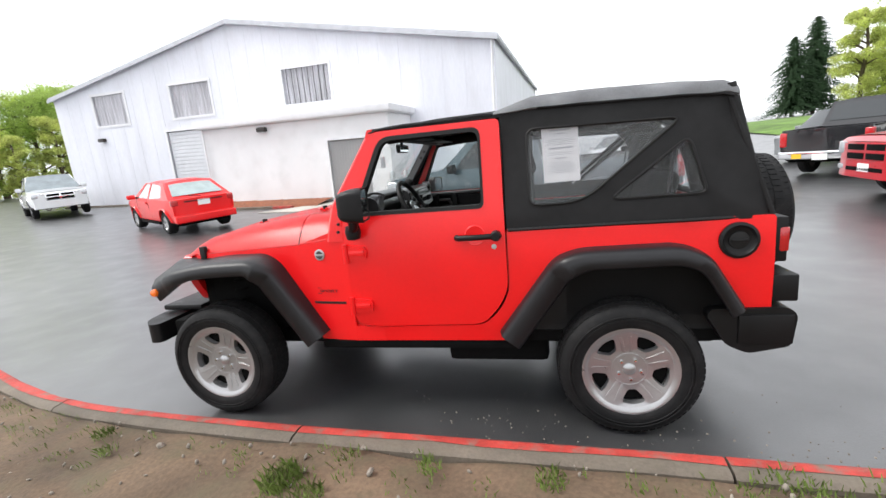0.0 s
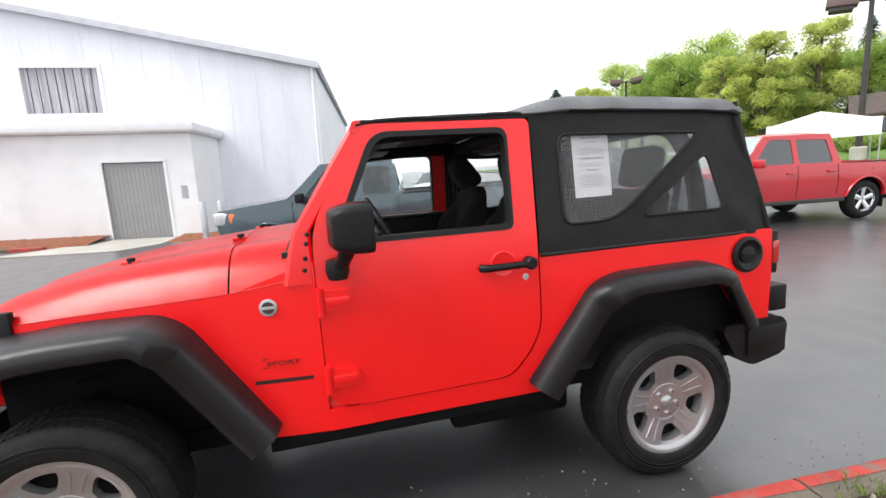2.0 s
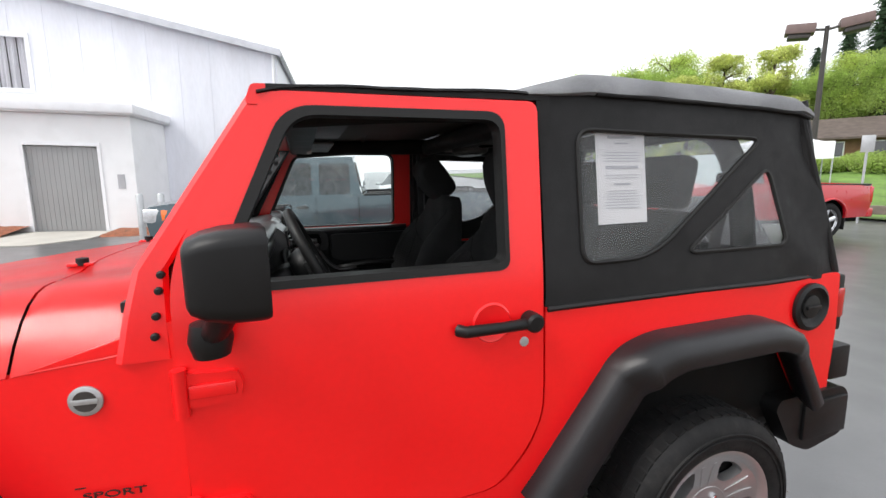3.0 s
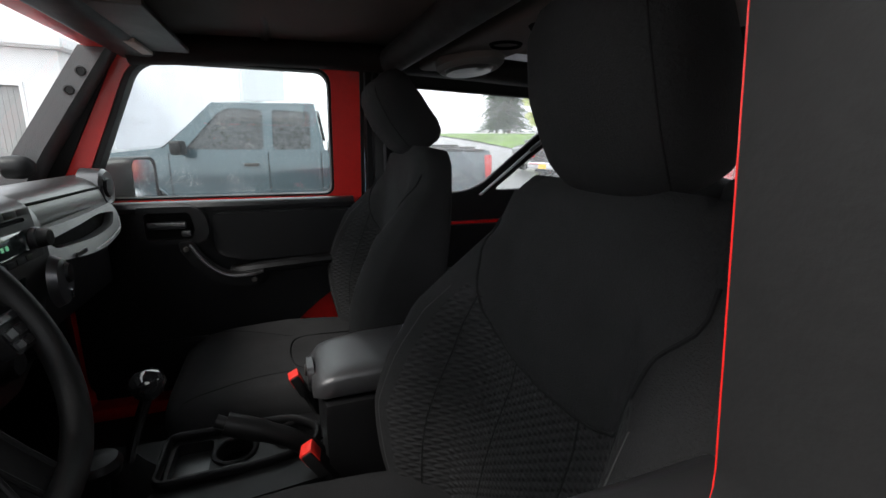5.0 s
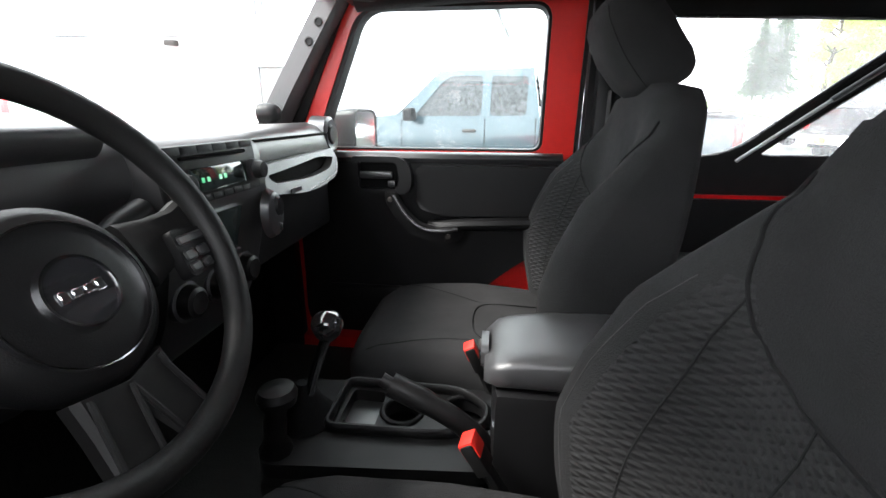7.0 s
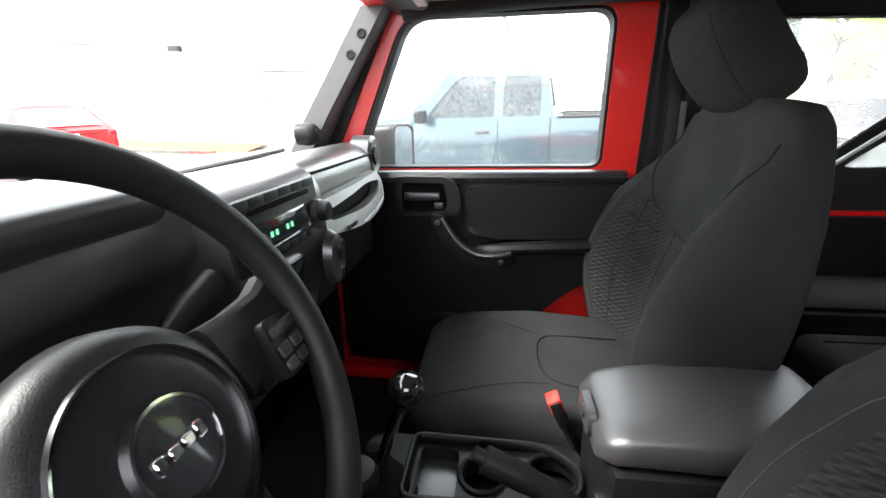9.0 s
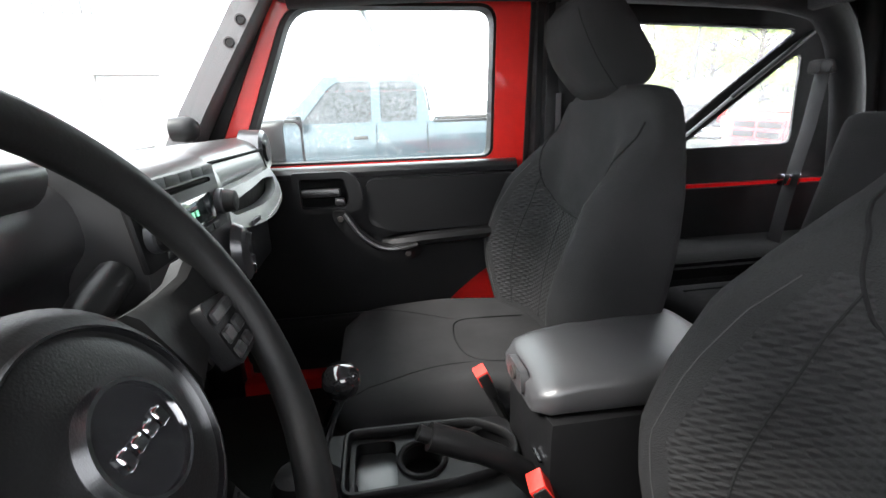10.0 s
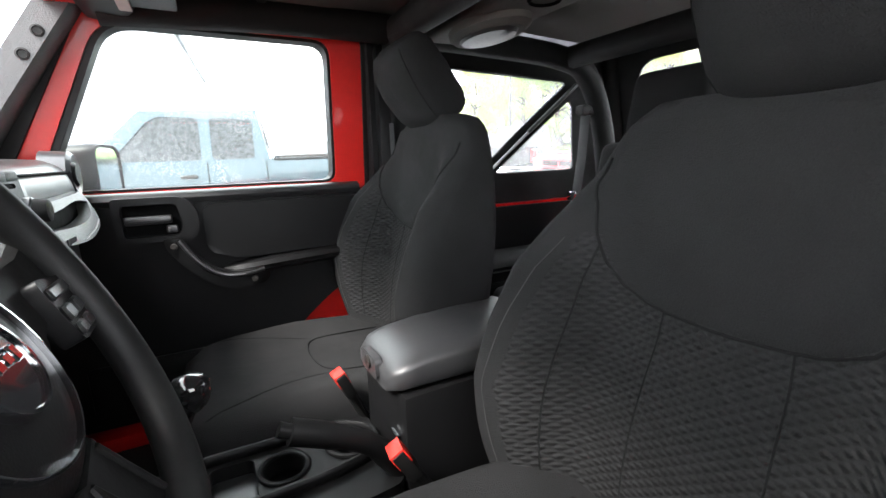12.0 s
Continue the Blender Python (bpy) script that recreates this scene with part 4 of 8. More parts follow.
# wheel arch flares
def flare(s, path, yin, lipw, yo, nose_up=0.0):
    """A flare along a line in x-z: top skin out from the body, rolled edge and a lip."""
    path = rounded(path, [0] + [0.15] * (len(path) - 2) + [0], 8, closed=False)
    n = len(path)
    rows = []
    for i, (x, z) in enumerate(path):
        a, b = path[max(i - 1, 0)], path[min(i + 1, n - 1)]
        t = Vector((b[0] - a[0], b[1] - a[1])).normalized()
        nr = Vector((-t.y, t.x))
        w = lipw(i / (n - 1))
        o = yo(i / (n - 1))
        q = yin(x)
        def at(off, y):
            return (x + nr.x * off, s * y, z + nr.y * off)
        up = nose_up * max(0.0, 1 - i / (0.30 * n)) ** 1.5
        inner = at(0.012, q)
        mid = at(0.010, o - 0.06)
        rows.append([(inner[0] - 0.4 * up, inner[1], inner[2] + up), (mid[0] - 0.1 * up, mid[1], mid[2] + 0.25 * up), at(0.0, o - 0.018), at(-0.018, o), at(-w + 0.01, o + 0.004), at(-w, o - 0.006), at(-w + 0.006, o - 0.03), at(-0.03, q + 0.0)])
    return surface(bmesh.new(), rows, wrap=True, caps=True)


def flares(s):
    f = part("front_flare", flare(s, [(-1.60, 0.895), (-1.45, 0.972), (-1.19, 1.020), (-0.86, 1.026), (-0.765, 0.975), (-0.475, 0.540)], lambda x: nose_half(x) - 0.02, lambda t: interp(t, [0, 0.12, 0.3, 0.6, 1], [0.115, 0.10, 0.075, 0.08, 0.12]), lambda t: interp(t, [0, 0.08, 0.2, 0.75, 1], [0.875, 0.895, 0.915, 0.915, 0.86]), 0.085), FLARE, offroad, sharp=75)
    part("marker_lamp", lathe(bmesh.new(), [(0.026, 0.0), (0.022, 0.018), (0, 0.024)], 16, "y"), ORANGE, f, "small orange marker lamp", m=Matrix.Translation((-1.568, s * 0.876, 0.852)) @ (Matrix.Diagonal((1, -1, 1, 1)) if s < 0 else Matrix()))
    part("rear_flare", flare(s, [(0.595, 0.540), (0.895, 0.952), (1.02, 0.993), (1.49, 0.998), (1.62, 0.935), (1.772, 0.675)], lambda x: 0.77, lambda t: interp(t, [0, 0.5, 1], [0.12, 0.085, 0.07]), lambda t: interp(t, [0, 0.2, 0.8, 1], [0.86, 0.905, 0.905, 0.87])), FLARE, offroad, sharp=75)
    for x0, x1 in ((-1.50, -0.62), (0.86, 1.62)):
        part("wheel_liner", plate(bmesh.new(), [[(x0, 0.62), (x1, 0.50), (x1, 0.93), (x0, 0.93)]], lambda x, z: s * 0.52, s * 0.01), UNDER, offroad)
        part("wheel_liner_top", boxed(x0 + 0.12, x1 - 0.15, *sorted((s * 0.50, s * 0.74)), 0.89, 0.92), UNDER, offroad)
    part("spring", tube(bmesh.new(), [(-1.2 + 0.07 * math.cos(k * 0.7), s * 0.5 + 0.07 * math.sin(k * 0.7), 0.45 + k * 0.0075) for k in range(55)], 0.009, 6), UNDER, offroad)
    part("shock", tube(bmesh.new(), [(1.35, s * 0.58, 0.40), (1.30, s * 0.55, 0.90)], 0.03, 10), ALLOY_DARK, offroad)


both(flares)

# wheels
HUB_Y = 0.778


def wheel_meshes():
    R, W = 0.360, 0.114
    prof = [(0.205, -W + 0.03), (0.226, -W + 0.018), (0.240, -W + 0.002), (0.262, -W - 0.008), (0.305, -W - 0.006), (0.330, -W + 0.004), (0.345, -W + 0.018), (0.354, -W + 0.042), (R - 0.002, -0.03), (R - 0.002, 0.03), (0.354, W - 0.042), (0.345, W - 0.018), (0.330, W - 0.004), (0.305, W + 0.006), (0.26, W + 0.008), (0.222, W), (0.205, W - 0.012)]
    bm = lathe(bmesh.new(), prof, 72, "y", closed=True)
    for rr in (0.285, 0.300):
        lathe(bm, [(rr - 0.002, -W - 0.010), (rr, -W - 0.0125), (rr + 0.004, -W - 0.0125), (rr + 0.006, -W - 0.006)], 72, "y", closed=True)
    tyre = mesh_of("tyre", bm, TYRE, 30)
    # tread blocks round the shoulder
    bm = bmesh.new()
    for k in range(60):
        a = 2 * math.pi * k / 60
        for y0, y1, da in ((-0.090, -0.055, 0.0), (-0.047, -0.005, 0.05), (0.005, 0.047, 0.0), (0.055, 0.090, 0.05)):
            b = bmesh.new()
            box(b, -0.0145, 0.0145, y0, y1, R - 0.012, R + 0.001 - 0.006 * (abs(y0 + y1) > 0.12))
            bmesh.ops.rotate(b, cent=(0, 0, 0), matrix=Matrix.Rotation(a + da, 3, "Y"), verts=b.verts)
            tmp = bpy.data.meshes.new("t")
            b.to_mesh(tmp)
            b.free()
            bm.from_mesh(tmp)
            bpy.data.meshes.remove(tmp)
    tread = mesh_of("tread", bm, TYRE, 30)
    # rim: barrel and outer lip
    bm = lathe(bmesh.new(), [(0.195, 0.10), (0.195, -0.085), (0.214, -0.100), (0.232, -0.111), (0.2395, -0.1105), (0.236, -0.096), (0.205, -0.09), (0.205, 0.10)], 60, "y", closed=True)
    rim = mesh_of("rim", bm, ALLOY, 50)
    # face: a dished disc with five openings, ribs along the broad spokes
    def dish(x, z):
        r = math.hypot(x, z)
        return interp(r, [0, 0.055, 0.085, 0.12, 0.20, 0.232], [-0.060, -0.060, -0.064, -0.074, -0.090, -0.104])
    openings = []
    for k in range(5):
        a = 2 * math.pi * (k + 0.5) / 5
        pts = [(0.118, -10), (0.158, -17), (0.190, -18), (0.197, 0), (0.190, 18), (0.158, 17), (0.118, 10)]
        openings.append(rounded([(r * math.sin(a + radians(d)), r * math.cos(a + radians(d))) for r, d in pts], [0.012, 0.01, 0.014, 0.03, 0.014, 0.01, 0.012], 3))
    sm = plate(bmesh.new(), [[(0.226 * math.cos(2 * math.pi * k / 60), 0.226 * math.sin(2 * math.pi * k / 60)) for k in range(60)]] + openings, dish, 0.035)
    for k in range(5):
        for sg in (-1, 1):
            b = bmesh.new()
            rows = []
            for r, q in ((0.078, 0.015), (0.11, 0.017), (0.15, 0.020), (0.188, 0.026)):
                y = dish(0, r)
                rows.append([(sg * q - 0.009, y + 0.004, r), (sg * q - 0.006, y - 0.006, r), (sg * q + 0.006, y - 0.006, r), (sg * q + 0.009, y + 0.004, r)])
            surface(b, rows, wrap=True, caps=True)
            bmesh.ops.rotate(b, cent=(0, 0, 0), matrix=Matrix.Rotation(2 * math.pi * k / 5, 3, "Y"), verts=b.verts)
            tmp = bpy.data.meshes.new("t")
            b.to_mesh(tmp)
            b.free()
            sm.from_mesh(tmp)
            bpy.data.meshes.remove(tmp)
    lathe(sm, [(0.0, -0.064), (0.072, -0.066), (0.088, -0.074), (0.096, -0.070), (0.100, -0.05), (0, -0.05)], 40, "y")
    spokes = mesh_of("rim_face", sm, ALLOY, 32)
    cap = mesh_of("hub_cap", lathe(bmesh.new(), [(0.0, -0.088), (0.022, -0.086), (0.032, -0.078), (0.036, -0.060)], 24, "y"), ALLOY)
    nut = mesh_of("lug_nut", lathe(bmesh.new(), [(0.0, -0.084), (0.008, -0.083), (0.0105, -0.078), (0.0105, -0.060)], 6, "y"), CHROME)
    # Wide black disc at the brake's place, painting the shade behind the openings.
    disc = mesh_of("wheel_shade_disc", lathe(bmesh.new(), [(0.0, -0.040), (0.192, -0.040), (0.192, 0.03), (0, 0.03)], 32, "y"), UNDER)
    return tyre, rim, spokes, cap, nut, disc, tread


WM = wheel_meshes()


def wheel(m, parent=None):
    w = part("wheel", WM[5], None, offroad, "silver five-spoke alloy wheel with a black tyre", m)
    part("tyre", WM[0], None, w)
    tagged(part("tread", WM[6], None, w), kind="stuff")
    part("rim", WM[1], None, w)
    part("rim_face", WM[2], None, w)
    part("hub_cap", WM[3], None, w)
    for k in range(5):
        a = 2 * math.pi * (k + 0.5) / 5
        part("lug_nut", WM[4], None, w, m=Matrix.Translation((0.057 * math.sin(a), 0, 0.057 * math.cos(a))))
    return w


wheel(pose(-1.18, -HUB_Y, 0.384, 0, 20, 0))
wheel(pose(1.246, -HUB_Y, 0.359, 0, -6, 0))
wheel(pose(-1.18, HUB_Y, 0.384, 0, 33, 180))
wheel(pose(1.246, HUB_Y, 0.359, 0, 50, 180))
spare = wheel(pose(2.10, 0, 1.02, 0, 0, 90))

# bumpers, lamps, fuel cap, badges
fb = part("front_bumper", prism(bmesh.new(), rounded([(-1.89, -0.55), (-1.86, -0.72), (-1.77, -0.80), (-1.70, -0.79), (-1.70, 0.79), (-1.77, 0.80), (-1.86, 0.72), (-1.89, 0.55)], 0.05, 4), "z", 0.475, 0.605), PLASTIC, offroad)
part("bumper_top", boxed(-1.88, -1.56, -0.55, 0.55, 0.62, 0.66, bevel=0.015), PLASTIC, fb)
part("bumper_bracket", boxed(-1.66, -1.50, -0.70, -0.52, 0.50, 0.60, bevel=0.02), UNDER, fb)
part("bumper_bracket", boxed(-1.66, -1.50, 0.52, 0.70, 0.50, 0.60, bevel=0.02), UNDER, fb)
rb = part("rear_bumper", prism(bmesh.new(), rounded([(1.62, 0.625), (1.71, 0.470), (1.81, 0.425), (2.00, 0.465), (2.02, 0.625), (1.98, 0.665), (1.64, 0.66)], 0.03, 3), "y", -0.80, 0.80), PLASTIC, offroad)
part("bumper_end_cap", boxed(1.76, 2.00, -0.812, -0.795, 0.48, 0.63, bevel=0.008), PLASTIC, rb)
for s in (-1, 1):
    tl = part("tail_lamp", boxed(1.906, 1.968, *sorted((s * 0.60, s * 0.775)), 0.885, 1.105, bevel=0.012), PLASTIC, offroad, "black tail lamp housing")
    part("lens", boxed(1.930, 1.974, *sorted((s * 0.63, s * 0.778)), 0.935, 1.055, bevel=0.012), RED_LENS, tl, "red lens")
    part("lamp_bracket", boxed(1.908, 2.02, *sorted((s * 0.58, s * 0.79)), 0.69, 0.825, bevel=0.012), PLASTIC, offroad)
fc = part("fuel_filler", lathe(bmesh.new(), [(0.088, 0.0), (0.088, 0.012), (0.074, 0.018), (0.066, 0.008), (0.062, 0.005), (0, 0.004)], 32, "y"), PLASTIC, offroad, "black round fuel filler", m=Matrix.Translation((1.752, -side_y(1.0) - 0.001, 1.005)) @ Matrix.Diagonal((1, -1, 1, 1)))
part("fuel_cap", lathe(bmesh.new(), [(0.044, 0.002), (0.042, 0.010), (0.032, 0.013), (0, 0.013)], 24, "y"), RUBBER, fc)
part("cap_grip", boxed(-0.036, 0.036, 0.010, 0.021, -0.008, 0.008, bevel=0.004), PLASTIC, fc)
bd = part("round_badge", lathe(bmesh.new(), [(0.034, 0.0), (0.034, 0.004), (0.030, 0.006), (0, 0.006)], 28, "y"), GALV, offroad, "small round metal badge", m=Matrix.Translation((-0.462, -nose_half(-0.462) - 0.002, 1.022)) @ Matrix.Diagonal((1, -1, 1, 1)) @ pose(0, 0, 0, 0, 0, 6))
part("badge_face", lathe(bmesh.new(), [(0.024, 0.006), (0.023, 0.0075), (0, 0.0075)], 24, "y"), DARK_METAL, bd)
part("badge_band", boxed(-0.026, 0.026, 0.007, 0.009, -0.006, 0.006, bevel=0.001), GALV, bd)


def decal(x0, x1, z0, z1, n):
    bm = bmesh.new()
    for k in range(n):
        a, b = lerp(x0, x1, k / n), lerp(x0, x1, (k + 0.93) / n)
        y = -min(side_y(z0), nose_half(a)) - 0.0025
        box(bm, a, b, y, y + 0.003, z0, z1)
    part("lettering", bm, DECAL, offroad, "dark lettering as plain bars")


word = bpy.data.curves.new("lettering", "FONT")
word.body, word.size, word.extrude, word.align_x, word.align_y = "SPORT", 0.032, 0.0012, "CENTER", "CENTER"
tmp_word = new("lettering", word)
word_mesh = bpy.data.meshes.new_from_object(tmp_word)
bpy.data.objects.remove(tmp_word)
word_mesh.materials.append(DECAL)
part("lettering", word_mesh, None, offroad, "dark lettering on the wing", m=pose(-0.430, -min(side_y(0.79), nose_half(-0.43)) - 0.008, 0.798, 90, 0, math.degrees(math.atan2(nose_half(-0.48) - nose_half(-0.38), 0.10))) @ Matrix.Diagonal((1.35, 0.72, 1, 1)))
decal(-0.545, -0.325, 0.716, 0.731, 17)
decal(-0.510, -0.350, 0.779, 0.782, 1)
decal(-0.510, -0.350, 0.814, 0.817, 1)

# soft top: side panels with windows
def top_side(s):
    WIN_A = rounded([(0.78, 1.235), (1.045, 1.235), (1.475, 1.605), (0.78, 1.622)], [0.05, 0.10, 0.05, 0.05], 6)
    WIN_B = rounded([(1.165, 1.238), (1.575, 1.240), (1.505, 1.515)], [0.05, 0.04, 0.05], 6)
    if s > 0:
        WIN_A = rounded([(0.78, 1.235), (1.085, 1.235), (1.495, 1.600), (0.78, 1.622)], [0.05, 0.08, 0.05, 0.05], 6)
        WIN_B = rounded([(1.155, 1.238), (1.575, 1.240), (1.515, 1.545)], [0.04, 0.04, 0.05], 6)
    lp = [(0.655, SOFT - 0.015), (1.835, SOFT - 0.015), (1.655, 1.715), (1.4, 1.725), (1.1, 1.735), (0.82, 1.742), (0.66, 1.705)]
    def fy(x, z):
        return s * (side_y(z) - 0.004 - 0.012 * max(0, (x - 1.5)) + 0.006 * math.sin(x * 7) * math.sin(z * 9) + 0.010 * min(1, max(0, (x - 1.45) / 0.25)) * math.sin(26 * x + 9 * z) * math.sin(15 * z))
    bm = plate(bmesh.new(), [lp, WIN_A, WIN_B], fy, -s * 0.006, ZC[3:] + [("x", v) for v in (0.9, 1.1, 1.3, 1.5, 1.56, 1.60, 1.64, 1.68, 1.72, 1.76)] + [("z", 1.16), ("z", 1.30), ("z", 1.35), ("z", 1.45), ("z", 1.5), ("z", 1.6), ("z", 1.65)])
    p = part("soft_top_side", lengthen(bm), FABRIC, offroad)
    for w, mt, lab in ((WIN_A, VINYL if s < 0 else VINYL_WET, "clear vinyl side window"), (WIN_B, VINYL_DARK if s < 0 else VINYL_WET, "small clear vinyl window")):
        v = part("vinyl_window", lengthen(plate(bmesh.new(), [w], lambda x, z: fy(x, z) - s * 0.004, -s * 0.002, ZC[3:])), mt, p, lab)
        v.visible_shadow = False
        pts = [(q[0], fy(q[0], q[1]) + s * 0.001, q[1]) for q in w]
        part("window_welt", lengthen(tube(bmesh.new(), pts, 0.007, 6, closed=True)), RUBBER, p)
    strip = [(x, fy(x, SOFT) + s * 0.003, SOFT - 0.006) for x in (0.66, 0.9, 1.2, 1.5, 1.83)]
    part("belt_rail", lengthen(tube(bmesh.new(), strip, 0.009, 6)), RUBBER, p)
    # corner seam and creased rear edge
    part("rear_seam", lengthen(tube(bmesh.new(), [(lerp(1.655, 1.835, t), s * (side_y(lerp(1.715, 1.12, t)) - 0.012), lerp(1.715, 1.12, t)) for t in (0, 0.25, 0.5, 0.75, 1)], 0.012, 8)), FABRIC, p)
    part("corner_sleeve", tube(bmesh.new(), [(lerp(1.875, 1.715, t), s * lerp(0.735, 0.700, t), lerp(1.09, 1.735, t)) for t in (0, 0.33, 0.67, 1)], 0.034, 10), FABRIC, p)
    lo, hi, mid = (1.105, 1.225), (1.515, 1.585), 0.50
    for t0, t1, r, mt in ((0, mid, 0.0052, GALV), (mid - 0.02, 1, 0.0080, PEWTER)):
        part("strut", lengthen(tube(bmesh.new(), [(lerp(lo[0], hi[0], t), fy(lerp(lo[0], hi[0], t), lerp(lo[1], hi[1], t)) - s * 0.024, lerp(lo[1], hi[1], t)) for t in (t0, (t0 + t1) / 2, t1)], r, 10)), mt, p)
    return p


tops = both(top_side)


def roof_z(x, u):
    mid = interp(x, [-0.07, 0.0, 0.3, 0.62, 0.83, 1.1, 1.5, 1.66, 1.70], [1.715, 1.735, 1.755, 1.765, 1.815, 1.825, 1.81, 1.785, 1.76])
    edge = interp(x, [-0.07, 0.0, 0.3, 0.62, 0.83, 1.1, 1.5, 1.66, 1.70], [1.712, 1.730, 1.737, 1.740, 1.802, 1.795, 1.780, 1.768, 1.745])
    return edge - 0.012 + (mid - edge + 0.012) * (1 - abs(u) ** 3.4) + 0.004 * noise.noise((x * 5, u * 6, 2))


rows = []
for i in range(37):
    x = lerp(-0.07, 1.70, i / 36)
    row = []
    for j in range(25):
        u = -1 + j / 12
        row.append((x, u * 0.690, roof_z(x, u)))
    pf = interp(x, [0.3, 0.62, 0.83, 1.6, 1.70], [0.25, 0.28, 1.0, 1.0, 0.8])
    roll = [(0.712, 0.010 * pf), (0.730, 0.026 * pf), (0.742, 0.048 * pf), (0.745, 0.062 * pf), (0.735, 0.070 * pf)]
    roll = [(y + 0.003 * noise.noise((x * 9, y * 20, 5)), d + 0.004 * noise.noise((x * 6, 1, 3))) for y, d in roll]
    row = [(x, -y, roof_z(x, 1) - d) for y, d in reversed(roll)] + row + [(x, y, roof_z(x, 1) - d) for y, d in roll]
    rows.append(row)
# Front panel stays black; the rear roof has the sky's sheen in its colour.
for nm, mt, lab, rr in (("front_roof_panel", FABRIC, "", rows[:15]), ("soft_top_roof", FABRIC_TOP, "weathered fabric roof with the sky's sheen painted in as pale grey", rows[14:])):
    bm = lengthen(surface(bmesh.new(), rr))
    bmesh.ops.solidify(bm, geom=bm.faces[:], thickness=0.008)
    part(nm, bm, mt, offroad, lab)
rows = [[(x, u * 0.715, roof_z(x, u) - 0.022) for u in [-1 + j / 6 for j in range(13)]] for x in [lerp(-0.05, 1.66, i / 12) for i in range(13)]]
part("headliner", lengthen(surface(bmesh.new(), rows)), LINER, offroad, "grey inner face of the soft top")
for s in (-1, 1):
    pts = [(x, s * 0.739, roof_z(x, 1) - 0.066) for x in [lerp(0.84, 1.68, i / 20) for i in range(21)]]
    part("roof_welt", lengthen(tube(bmesh.new(), pts, 0.007, 8)), FABRIC, offroad)
    part("door_surround", prism(bmesh.new(), [(-0.05, 1.695), (0.66, 1.697), (0.66, 1.714), (-0.05, 1.708)], "y", *sorted((s * 0.66, s * 0.738))), FABRIC, offroad)
    part("surround_post", prism(bmesh.new(), [(0.648, 1.10), (0.69, 1.10), (0.69, 1.71), (0.648, 1.71)], "y", *sorted((s * 0.68, s * 0.735))), FABRIC, offroad)
# rear curtain with its window
RW = rounded([(-0.61, 1.17), (0.61, 1.17), (0.58, 1.66), (-0.58, 1.66)], 0.10, 6)
bm = plate(bmesh.new(), [[(-0.755, 1.105), (0.755, 1.105), (0.715, 1.73), (-0.715, 1.73)], RW], lambda x, z: -(lerp(1.897, 1.724, (z - 1.11) / 0.61)), -0.006, [("z", 1.3), ("z", 1.5)])
rc = part("soft_top_rear", bm, FABRIC, offroad, m=pose(0, 0, 0, 0, 0, 90))
v = part("vinyl_window", plate(bmesh.new(), [RW], lambda x, z: -(lerp(1.897, 1.724, (z - 1.11) / 0.61)) + 0.003, 0.002), VINYL_WET, rc, "hazy vinyl rear window")
v.visible_shadow = False
# document sheet inside the side window
sheet = thing("paper_notice", CAR_POSE, "white printed paper notice fixed inside the side window", "paper")
bm = plate(bmesh.new(), [[(0.860, 1.342), (1.041, 1.344), (1.036, 1.618), (0.856, 1.624)]], lambda x, z: -(side_y(z) - 0.004 - 0.022), 0.001)
part("page", bm, PAPER, sheet)
rng = random.Random(8)
rowz = [(1.588, 0.10, 0.008)] + [(1.572, 0.05, 0.004)] + [(1.545 - k * 0.0085, rng.uniform(0.11, 0.15), 0.0022) for k in range(4)] + [(1.498, 0.12, 0.009), (1.478, 0.13, 0.0022), (1.469, 0.12, 0.0022), (1.448, 0.06, 0.007)] + [(1.43 - k * 0.0085, rng.uniform(0.10, 0.15), 0.0022) for k in range(7)]
for z, w, h in rowz:
    z += 0.011
    yy = -(side_y(z) - 0.004 - 0.022) - 0.0015
    part("print_line", boxed(0.949 - w / 2, 0.949 + w / 2, yy, yy + 0.001, z, z + h), PRINT, sheet)


# ---- inside the off-roader ----
def weave(m, scale, depth):
    """Adds a quilted diamond relief to a cloth."""
    n, l = m.node_tree.nodes, m.node_tree.links
    co, mp = n.new("ShaderNodeTexCoord"), n.new("ShaderNodeMapping")
    mp.inputs["Rotation"].default_value = (radians(45), 0, 0)
    sq = n.new("ShaderNodeMapping")
    sq.inputs["Scale"].default_value = (1, 0.80, 1.05)
    l.new(co.outputs["Object"], sq.inputs["Vector"])
    l.new(sq.outputs["Vector"], mp.inputs["Vector"])
    mp2 = n.new("ShaderNodeVectorMath")
    mp2.operation = "MULTIPLY"
    mp2.inputs[1].default_value = (1, 0.9, 0.9)
    l.new(mp.outputs["Vector"], mp2.inputs[0])
    waves = []
    for k, d in enumerate(("Y", "Z")):
        w = n.new("ShaderNodeTexWave")
        w.wave_type, w.bands_direction = "BANDS", d
        w.inputs["Scale"].default_value, w.inputs["Distortion"].default_value = scale, 0.15
        l.new(mp2.outputs[0], w.inputs["Vector"])
        waves.append(w.outputs["Fac"])
    mx = n.new("ShaderNodeMath")
    mx.operation = "MULTIPLY"
    l.new(waves[0], mx.inputs[0])
    l.new(waves[1], mx.inputs[1])
    old = [k for k in n if k.bl_idname == "ShaderNodeBump"][0]
    bp = n.new("ShaderNodeBump")
    bp.inputs["Strength"].default_value, bp.inputs["Distance"].default_value = depth, 0.006
    l.new(mx.outputs[0], bp.inputs["Height"])
    l.new(old.outputs["Normal"], bp.inputs["Normal"])
    l.new(bp.outputs["Normal"], n["Principled BSDF"].inputs["Normal"])
    return m


